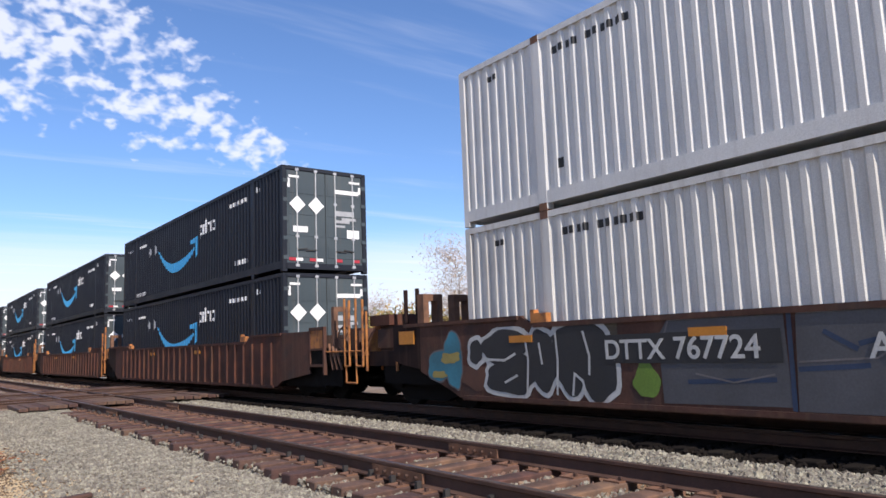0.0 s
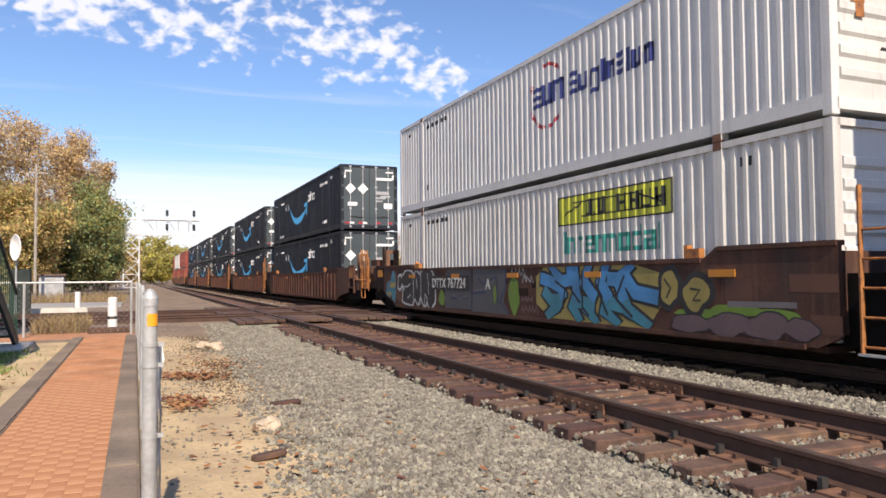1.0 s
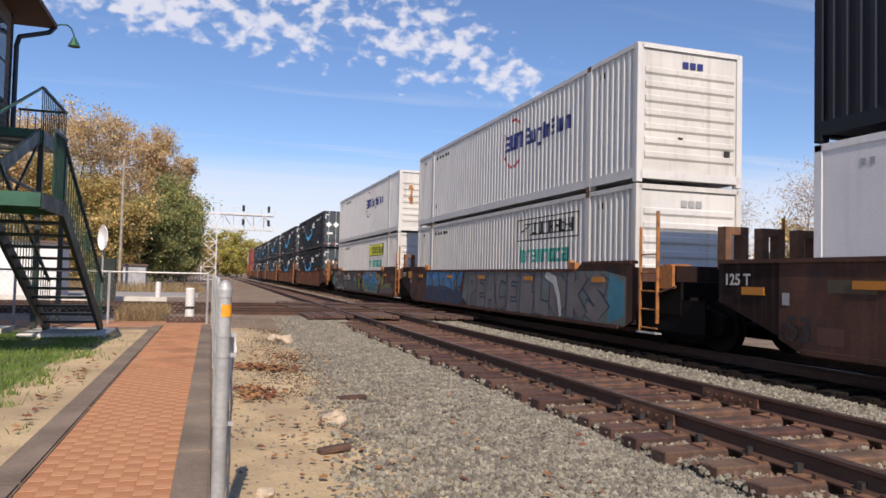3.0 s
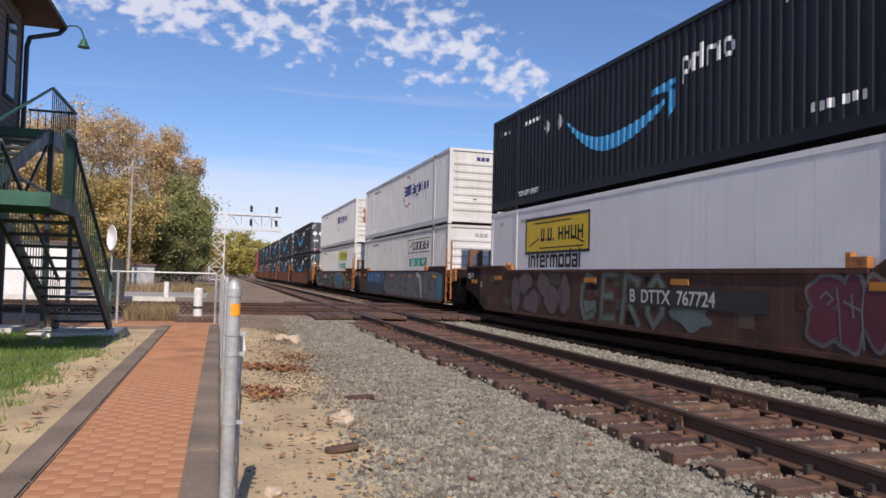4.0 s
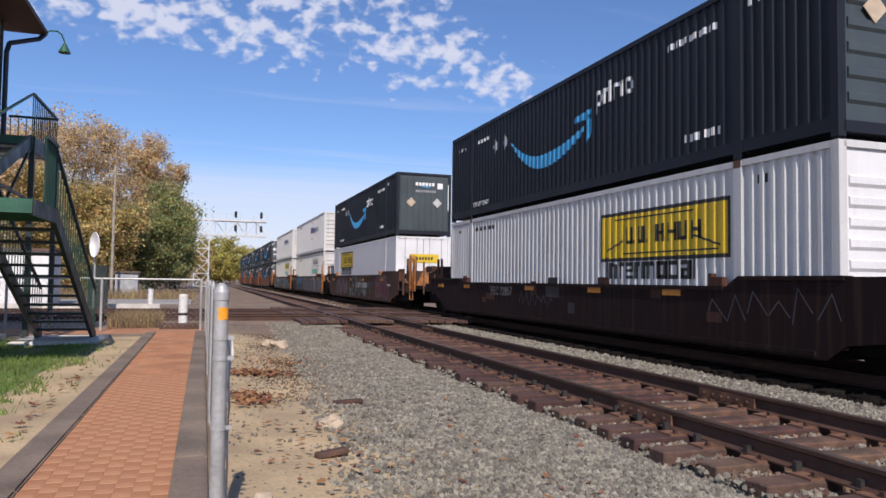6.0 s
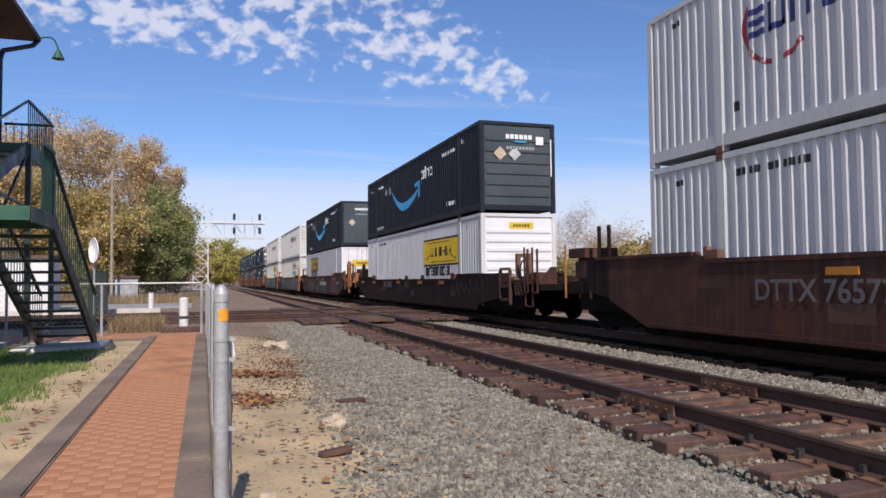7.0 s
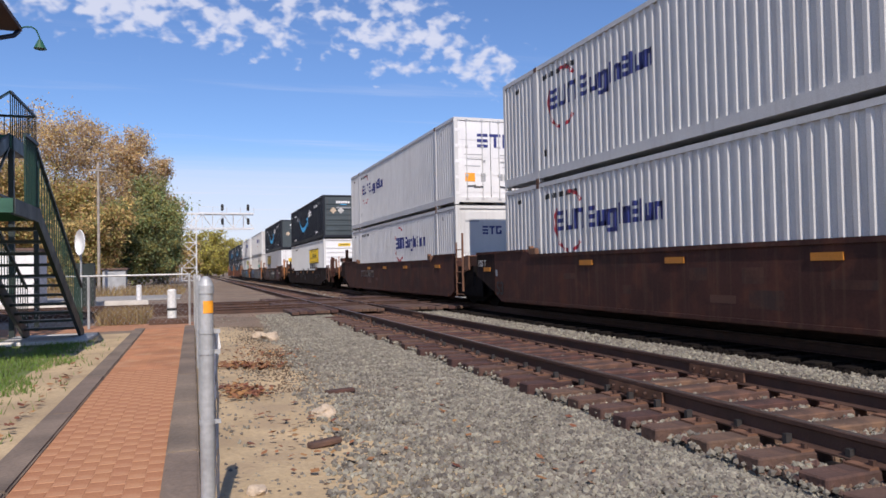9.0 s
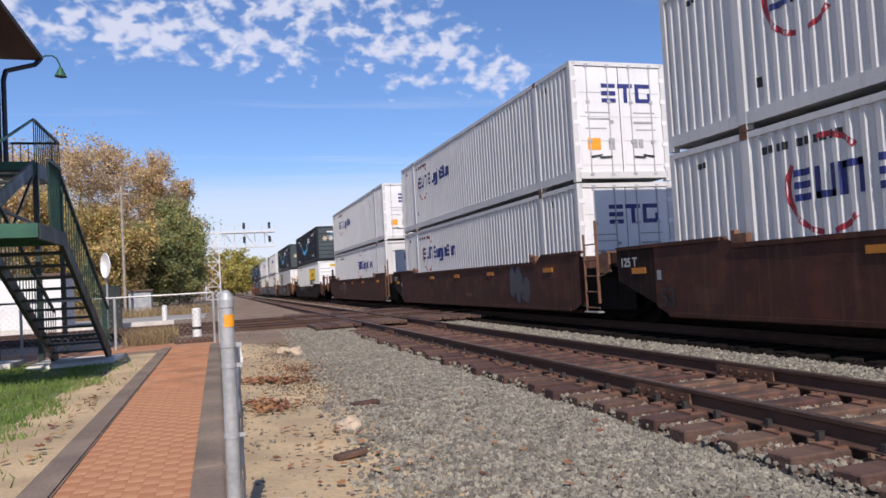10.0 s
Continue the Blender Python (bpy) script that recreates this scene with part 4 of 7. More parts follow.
def make_tower():
    tw = empty("railway_tower", pose(0, 0, 0), "elevated wooden interlocking tower with a hipped roof", "tower")
    x0, x1, y0, y1, z0, z1 = -9.5, -4.42, 11.9, 18.1, 3.95, 6.85
    bm = bmesh.new()
    box(bm, x0, x1, y0, y1, z0, z1)
    part("wall", bm, M["siding"], tw)
    for i in range(18):
        bm = bmesh.new()
        z = z0 + 0.06 + i * 0.155
        prism(bm, [(x1 + 0.022, z), (x1 - 0.01, z), (x1 - 0.01, z + 0.15), (x1 + 0.006, z + 0.15)], y0, y1)
        part("clapboard", bm, M["siding"], tw)
    for yw in (17.15, 15.4, 13.4):
        bm = bmesh.new()
        box(bm, x1 + 0.01, x1 + 0.05, yw - 0.36, yw + 0.36, 4.75, 6.45)
        w = part("window", bm, M["dark"], tw, "dark framed sash window")
        for zz in (4.81, 5.63):
            bm = bmesh.new()
            box(bm, x1 + 0.05, x1 + 0.06, yw - 0.3, yw + 0.3, zz, zz + 0.76)
            part("pane", bm, M["glass"], w)
    bm = bmesh.new()
    box(bm, x1 - 0.1, x1 + 0.03, y1 - 0.12, y1 + 0.02, z0, z1)
    part("corner_board", bm, M["dark"], tw)
    # hipped roof with a thin eave
    e = 0.76
    bm = bmesh.new()
    lo = [bm.verts.new(p) for p in ((x0 - e, y0 - e, 6.87), (x1 + e, y0 - e, 6.87), (x1 + e, y1 + e, 6.87), (x0 - e, y1 + e, 6.87))]
    hi = [bm.verts.new(p) for p in ((x0 - e, y0 - e, 6.97), (x1 + e, y0 - e, 6.97), (x1 + e, y1 + e, 6.97), (x0 - e, y1 + e, 6.97))]
    rg = [bm.verts.new(p) for p in ((-7.0, 14.6, 8.8), (-7.0, 15.6, 8.8))]
    bm.faces.new(lo[::-1])
    for i in range(4):
        bm.faces.new((lo[i], lo[(i + 1) % 4], hi[(i + 1) % 4], hi[i]))
    bm.faces.new((hi[0], hi[1], rg[0]))
    bm.faces.new((hi[1], hi[2], rg[1], rg[0]))
    bm.faces.new((hi[2], hi[3], rg[1]))
    bm.faces.new((hi[3], hi[0], rg[0], rg[1]))
    part("roof", bm, M["roof"], tw)
    bm = bmesh.new()
    pts = [(-3.72, 18.8, 6.86), (-3.8, 18.7, 6.72), (-4.3, 18.25, 6.42), (-4.34, 18.2, 6.2), (-4.34, 18.2, 3.9)]
    for a, b in zip(pts, pts[1:]):
        rod(bm, a, b, 0.055, 8)
    part("downspout", bm, M["gutter"], tw, "dark blue downspout")
    lamp = bmesh.new()
    pts = [(-3.68, 18.8, 6.92), (-3.6, 18.8, 6.97), (-3.45, 18.8, 6.98), (-3.36, 18.8, 6.92), (-3.3, 18.8, 6.78), (-3.28, 18.8, 6.7)]
    for a, b in zip(pts, pts[1:]):
        rod(lamp, a, b, 0.018, 6)
    lamp = part("lamp_arm", lamp, M["green"], tw, "green gooseneck lamp arm")
    bm = bmesh.new()
    rod(bm, (-3.28, 18.8, 6.7), (-3.28, 18.8, 6.48), 0.035, 12, 0.14)
    part("shade", bm, M["green"], lamp)
    for x, y in ((-4.6, 17.9), (-7.2, 17.9), (-9.3, 17.9), (-4.6, 12.1), (-9.3, 12.1)):
        bm = bmesh.new()
        box(bm, x - 0.09, x + 0.09, y - 0.09, y + 0.09, -0.1, z0)
        part("post", bm, M["dark"], tw)
    # dark block added in place of the shadow under the tower
    bm = bmesh.new()
    box(bm, -9.2, -4.9, 18.0, 18.2, -0.12, 0.5)
    tagged(part("low_wall", bm, M["dark"]), "low dark block for the shade beneath the tower", "wall")


make_tower()


def make_dish():
    d = empty("satellite_dish", pose(-4.2, 32.0, 0), "white satellite dish on a dark cabinet", "satellite dish")
    bm = bmesh.new()
    n, rings = 24, 5
    prev = None
    for k in range(rings + 1):
        r = 0.45 * k / rings
        ring = [bm.verts.new((math.cos(a) * r * 0.5, -0.25 * (r / 0.45) ** 2 - math.cos(a) * r * 0.6, math.sin(a) * r * 1.15)) for a in (2 * math.pi * i / n for i in range(n))] if k else [bm.verts.new((0, 0, 0))]
        if k == 1:
            for i in range(n):
                bm.faces.new((prev[0], ring[i], ring[(i + 1) % n]))
        elif k > 1:
            for i in range(n):
                bm.faces.new((prev[i], prev[(i + 1) % n], ring[(i + 1) % n], ring[i]))
        prev = ring
    sol = part("dish", bm, M["white"], d, m=pose(0, 0, 2.47))
    md = sol.modifiers.new("thick", "SOLIDIFY")
    md.thickness = 0.03
    bm = bmesh.new()
    rod(bm, (0, 0.05, -0.1), (0, 0.05, 2.4), 0.04, 8)
    part("pole", bm, M["galv"], d)
    bm = bmesh.new()
    box(bm, -0.35, 0.35, 0.1, 0.7, -0.1, 1.65)
    tagged(part("cabinet", bm, M["darkgreen"], m=pose(-4.1, 32, 0)), "dark green trackside cabinet", "cabinet")


make_dish()


def make_beyond():
    bm = bmesh.new()
    slab(bm, [(39.5, -0.2), (46, -0.2), (46, -0.10), (39.5, -0.10)], -80, -0.6)
    tagged(part("road", bm, M["asphalt"]), "pale grey road beyond the crossing track", "road", kind="structure")
    bm = bmesh.new()
    slab(bm, [(33.8, -0.2), (34.3, -0.2), (34.3, 0.03), (33.8, 0.03)], -60, -1.8)
    tagged(part("kerb", bm, M["concrete"]), "pale concrete kerb along the road", "kerb", kind="structure")
    def shed(x0, x1, y0, y1, hgt, m, label, cat):
        t = empty("shed", pose(0, 0, 0), label, cat)
        bm_ = bmesh.new()
        box(bm_, x0, x1, y0, y1, -0.2, hgt)
        part("wall", bm_, m, t)
        bm_ = bmesh.new()
        box(bm_, x0 - 0.15, x1 + 0.15, y0 - 0.15, y1 + 0.15, hgt, hgt + 0.12)
        part("roof", bm_, M["roof"], t)
        bm_ = bmesh.new()
        box(bm_, x0 + 0.4, x0 + 1.3, y0 - 0.03, y0, 0, min(2.0, hgt - 0.2))
        part("door", bm_, M["galv"], t)
    shed(-10.4, -6.6, 36, 39, 2.3, M["white"], "small white trackside shed", "shed")
    shed(-17.0, -11.5, 36.5, 41, 2.6, M["siding"], "grey-brown shed beside the tracks", "shed")
    shed(-6.0, -4.5, 56, 57.5, 1.5, M["galv"], "grey metal equipment box by the trees", "shed")
    # utility poles
    for x, y, hgt in ((-6.0, 54, 9.1), (-20, 66, 11)):
        p = empty("utility_pole", pose(x, y, -0.2), "pale wooden utility pole with a crossarm", "utility pole", "utility poles")
        bm_ = bmesh.new()
        rod(bm_, (0, 0, 0), (0, 0, hgt), 0.11, 10, 0.07)
        part("pole", bm_, M["palebark"], p)
        bm_ = bmesh.new()
        beam(bm_, (-0.45, 0, hgt - 0.6), (0.55, 0, hgt - 0.6), 0.1, 0.12)
        part("crossarm", bm_, M["palebark"], p)


make_beyond()


# ---- signal gantry ----
def make_gantry():
    g = empty("signal_gantry", pose(0, 114, -0.2), "silver lattice cantilever signal bridge over the tracks", "signal gantry")
    A = M["silver"]
    xl, xr, d = -1.5, 0.6, 1.6
    for x in (xl, xr):
        for y in (-d / 2, d / 2):
            bm = bmesh.new()
            box(bm, x - 0.09, x + 0.09, y - 0.09, y + 0.09, 0, 10.2)
            part("mast_leg", bm, A, g)
    bm = bmesh.new()
    for i in range(5):
        z = 0.2 + i * 1.9
        for y in (-d / 2, d / 2):
            beam(bm, (xl, y, z), (xr, y, z + 1.9), 0.08, 0.08)
            beam(bm, (xr, y, z), (xl, y, z + 1.9), 0.08, 0.08)
            beam(bm, (xl, y, z), (xr, y, z), 0.1, 0.1)
        for x in (xl, xr):
            beam(bm, (x, -d / 2, z), (x, d / 2, z + 1.9), 0.08, 0.08)
    part("mast_lattice", bm, A, g)
    bm = bmesh.new()
    for y in (-d / 2, d / 2):
        for z in (7.95, 10.2):
            beam(bm, (xl - 0.3, y, z), (9.0, y, z), 0.2, 0.24)
        x = xl
        k = 0
        while x < 8.9:
            beam(bm, (x, y, 7.95), (x, y, 10.2), 0.09, 0.09)
            beam(bm, (x, y, 7.95 if k % 2 else 10.2), (min(x + 1.5, 9.0), y, 10.2 if k % 2 else 7.95), 0.07, 0.07)
            x += 1.5
            k += 1
    part("truss", bm, A, g)
    bm = bmesh.new()
    box(bm, 1.0, 9.0, -d / 2, d / 2, 10.3, 10.36)
    for x in (1.0, 3.0, 5.0, 7.0, 9.0):
        rod(bm, (x, -d / 2, 10.3), (x, -d / 2, 11.2), 0.03, 5)
    beam(bm, (1.0, -d / 2, 11.2), (4.0, -d / 2, 11.2), 0.05, 0.05)
    part("walkway", bm, A, g)
    for x in (4.35, 8.1):
        for z in (9.0, 11.1):
            bm = bmesh.new()
            box(bm, x - 0.2, x + 0.2, -d / 2 - 0.4, -d / 2 - 0.15, z - 0.5, z + 0.5)
            bmesh.ops.bevel(bm, geom=bm.edges[:], offset=0.08, segments=2, affect="EDGES")
            hd = part("signal_head", bm, M["dark"], g, "black signal head")
            for q in (-0.28, 0.28):
                bm = bmesh.new()
                rod(bm, (x, -d / 2 - 0.55, z + q), (x, -d / 2 - 0.4, z + q), 0.13, 12)
                part("hood", bm, M["lens"], hd)
    bm = bmesh.new()
    for i in range(20):
        beam(bm, (xl - 0.75, -0.2, i * 0.5), (xl - 0.3, -0.2, i * 0.5), 0.04, 0.04)
    for x in (xl - 0.75, xl - 0.3):
        rod(bm, (x, -0.2, 0), (x, -0.2, 10.0), 0.035, 6)
    part("ladder", bm, A, g)


make_gantry()


# ---- trees ----
def tree(x, y, hgt, rad, leaf, seed, label, leaves=5000, bare=0.0, low=0.25, leaf_size=0.24, bark="bark", parts2=None, limbs=14):
    rg = np.random.RandomState(seed)
    t = empty("tree", pose(x, y, -0.25), label, "tree", "trees")
    bm = bmesh.new()
    p, r = Vector((0, 0, 0)), hgt * 0.022
    tips = []
    for i in range(6):
        q = Vector((rg.normal() * 0.025 * hgt, rg.normal() * 0.025 * hgt, hgt * 0.88 * (i + 1) / 6))
        rod(bm, p, q, r, 7, r * 0.72)
        p, r = q, r * 0.72
        for _ in range(max(1, limbs // 5)):
            if q.z < hgt * low * 0.7:
                continue
            a = rg.uniform(0, 6.28)
            k = 1 - abs(q.z / hgt - 0.5) * 0.8
            e = q + Vector((math.cos(a) * rad * k * rg.uniform(0.5, 0.95), math.sin(a) * rad * k * rg.uniform(0.5, 0.95), hgt * rg.uniform(0.04, 0.16)))
            rod(bm, q, e, r * 0.55, 5, r * 0.15)
            tips += [q.lerp(e, f) for f in (0.45, 0.7, 1.0)]
            for _ in range(3 if bare else 1):
                s = q.lerp(e, rg.uniform(0.4, 0.95))
                e2 = s + Vector((rg.normal() * rad * 0.25, rg.normal() * rad * 0.25, abs(rg.normal()) * hgt * 0.08))
                rod(bm, s, e2, r * 0.2, 4, r * 0.05)
                tips.append(e2)
    tips.append(p)
    part("trunk", bm, M[bark], t)
    n_cl = len(tips)
    for which, m in enumerate([leaf] + ([parts2] if parts2 else [])):
        cnt = leaves // (2 if parts2 else 1) // (3 if bare and which else 1)
        c = np.array([tuple(tips[i]) for i in rg.randint(0, n_cl, cnt)])
        spread = rad * (0.15 if not bare else 0.22) * rg.uniform(0.5, 1.5, (cnt, 1))
        c = c + rg.normal(size=(cnt, 3)) * spread * (1, 1, 0.8)
        u = rg.normal(size=(cnt, 3))
        u /= np.linalg.norm(u, axis=1)[:, None]
        w = np.cross(u, rg.normal(size=(cnt, 3)))
        w /= np.linalg.norm(w, axis=1)[:, None]
        s = leaf_size * rg.uniform(0.5, 1.25, (cnt, 1))
        slim = 0.07 if bare and not which else 0.55
        s = s * (3.2 if bare and not which else 1.0)
        V = np.stack([c - u * s, c + w * s * slim, c + u * s, c - w * s * slim], 1).reshape(-1, 3)
        part("crown", soup("crown", V.tolist(), np.arange(cnt * 4).reshape(-1, 4).tolist(), M[m]), None, t)
    return t


LEFT = [(-20, 62, 13.6, 4.5, "leaf_tan", "leaf_gold"), (-15.5, 68, 13.8, 4.2, "leaf_tan", "leaf_gold"), (-12, 74, 15.4, 3.8, "leaf_tan", "leaf_gold"),
        (-9.8, 80, 16.2, 3.3, "leaf_tan", "leaf_gold"), (-7.9, 86, 15.6, 2.9, "leaf_tan", "leaf_gold"), (-26, 60, 13.5, 5, "leaf_gold", "leaf_tan"), (-6.4, 90, 10.5, 2.4, "leaf_tan", "leaf_gold"), (-5.5, 86, 16.4, 2.7, "leaf_tan", "leaf_gold"), (-3.7, 90, 14.2, 2.2, "leaf_tan", "leaf_gold"),
        (-12.5, 62, 9.5, 3.6, "leaf_gold", "leaf_olive"), (-9.2, 62, 7.8, 2.8, "leaf_gold", "leaf_olive"), (-15.5, 60, 9.0, 3.4, "leaf_gold", "leaf_tan"), (-6.4, 60, 6.4, 2.3, "leaf_gold", "leaf_olive"), (-8.2, 58, 4.8, 2.1, "leaf_gold", "leaf_olive")]
for i, (x, y, hgt, rad, l1, l2) in enumerate(LEFT):
    tree(x, y, hgt, rad, l1, 20 + i, "tall autumn tree with thin tan and golden leaves", 20000, 0.0, 0.2, 0.125, "bark", l2, 30)
GREEN = [(-5.0, 64, 6.9, 2.1), (-4.3, 68, 6.0, 1.9), (-4.6, 74, 5.6, 1.9), (-3.0, 66, 8.6, 2.3), (-2.4, 74, 7.4, 1.9)]
for i, (x, y, hgt, rad) in enumerate(GREEN):
    tree(x, y, hgt, rad, "leaf_green", 50 + i, "leafy green tree turning yellow in places", 16000, 0.0, 0.05, 0.12, "bark", "leaf_olive", 30)
for i, (x, y, hgt, rad, l1) in enumerate([(-3.0, 96, 6.5, 2.2, "leaf_gold"), (-4.5, 104, 8, 2.6, "leaf_olive"), (-2.6, 120, 6.5, 2.4, "leaf_olive"), (-0.5, 150, 7, 2.8, "leaf_olive")]):
    tree(x, y, hgt, rad, l1, 70 + i, "rounded autumn tree beside the tracks", 4500, 0, 0.05, 0.2, "bark", "leaf_gold", 18)
for i, (x, y, hgt, rad) in enumerate([(1.5, 225, 12.5, 4.5), (5.5, 240, 13.5, 4.5), (9.5, 250, 11.5, 4.5), (-2.5, 215, 10.5, 4), (14, 262, 11, 5), (4.0, 216, 7.5, 4.0), (7.5, 224, 7.5, 4.0), (19, 270, 11, 5)]):
    tree(x, y, hgt, rad, "leaf_yellow", 80 + i, "distant yellow-green tree where the tracks curve away", 4500, 0, 0.05, 0.34, "bark", "leaf_olive", 20)
# thin bare trees behind the train
rb = random.Random(11)
for i in range(15):
    y = 8 + i * 8.5
    tree(46 + rb.uniform(-4, 6), y + rb.uniform(-2, 2), rb.uniform(6.0, 10.5), 3.0, "twig", 100 + i, "nearly bare grey-brown tree behind the train", 7000, 1.0, 0.15, 0.10, "palebark", "leaf_tan", 30)
for i in range(24):
    y = -4 + i * 5.5
    tree(40 + rb.uniform(-2, 3), y, rb.uniform(3.4, 4.8), 3.6, "leaf_gold", 130 + i, "low golden brush behind the train", 3000, 0, 0.0, 0.19, "bark", "leaf_olive", 18)


def make_weeds():
    rg = np.random.RandomState(9)
    V, F = [], []
    for _ in range(6500):
        if rg.rand() < 0.35:
            x, y = rg.uniform(-2.2, -1.1), rg.uniform(19.4, 21.5)
            hg = rg.uniform(0.1, 0.5)
        else:
            x, y = rg.uniform(-14, -0.5), rg.uniform(46.5, 56)
            hg = rg.uniform(0.15, 0.7)
        a = rg.uniform(0, 6.28)
        dx, dy = math.cos(a) * 0.02, math.sin(a) * 0.02
        lx, ly = rg.normal(size=2) * 0.12
        n = len(V)
        V += [(x - dx, y - dy, -0.17), (x + dx, y + dy, -0.17), (x + lx, y + ly, -0.1 + hg)]
        F.append((n, n + 1, n + 2))
    tagged(new("dry_weeds", soup("dry_weeds", V, F, M["weed"])), "dry brown weeds by the fence and road", "weeds", kind="stuff")


make_weeds()


# ---- containers ----
CL, CW, CH = 16.15, 2.59, 2.896
PITCH = 0.236


def rib_profile(y0, y1, depth=0.036, pitch=PITCH):
    """Points (y, offset outward) of a trapezoid corrugation."""
    out, y = [], y0
    n = max(1, round((y1 - y0) / pitch))
    p = (y1 - y0) / n
    for i in range(n):
        a = y0 + i * p
        out += [(a, 0.0), (a + p * 0.30, 0.0), (a + p * 0.46, -depth), (a + p * 0.84, -depth)]
    return out + [(y1, 0.0)]


SPANS = ((-CL / 2 + 0.10, -6.20), (-6.00, 6.00), (6.20, CL / 2 - 0.10))


def side_offset(y, ribbed=True):
    """How far the side wall lies inside its outer plane at y."""
    if not ribbed:
        return 0.0
    for a, b in SPANS:
        if a <= y <= b:
            n = max(1, round((b - a) / PITCH))
            p = (b - a) / n
            k = ((y - a) / p) % 1.0
            d = 0.036
            return -(0 if k < 0.30 else d * (k - 0.30) / 0.16 if k < 0.46 else d if k < 0.84 else d * (1 - (k - 0.84) / 0.16))
    return 0.0


def side_breaks(y0, y1, ribbed=True, step=0.06):
    ys = {round(y0, 4), round(y1, 4)}
    y = y0
    while y < y1:
        ys.add(round(y, 4))
        y += step
    if ribbed:
        for a, b in SPANS:
            n = max(1, round((b - a) / PITCH))
            p = (b - a) / n
            for i in range(n):
                for k in (0, 0.30, 0.46, 0.84):
                    v = a + (i + k) * p
                    if y0 < v < y1:
                        ys.add(round(v, 4))
    return sorted(ys)


def decal(bm, y0, y1, lo, hi, ribbed=True, lift=0.005, face=-CW / 2 + 0.012):
    """A painted mark that follows the wall's ribs; lo and hi give its lower and upper edge at y."""
    ys = side_breaks(y0, y1, ribbed)
    prev = None
    for y in ys:
        a = lo(y) if callable(lo) else lo
        b = hi(y) if callable(hi) else hi
        x = face - side_offset(y, ribbed) - lift
        cur = (bm.verts.new((x, y, a)), bm.verts.new((x, y, b))) if b - a > 0.002 else None
        if cur and prev:
            bm.faces.new((prev[0], cur[0], cur[1], prev[1]))
        prev = cur


def add_decal(parent, name, material, rects, ribbed=True, label="", lift=0.005):
    bm = bmesh.new()
    for y0, y1, lo, hi in rects:
        decal(bm, y0, y1, lo, hi, ribbed, lift)
    return part(name, bm, M[material], parent, label)


# (y here runs to the front of the train, so words read from +y to -y)
def word(y, z, hgt, widths, gap):
    """Plain bars standing in for letters, from y backwards."""
    out = []
    for w, k in widths:
        if k:
            out.append((y - w, y, z, z + hgt * k))
        y -= w + gap
    return out


_cache = {}


def framed(key, fn):
    """One mesh for every container that shares it."""
    if key not in _cache:
        bm = bmesh.new()
        fn(bm)
        me = mesh_of(bm, key[0])
        me.materials.append(M[key[1]])
        _cache[key] = me
    return _cache[key]


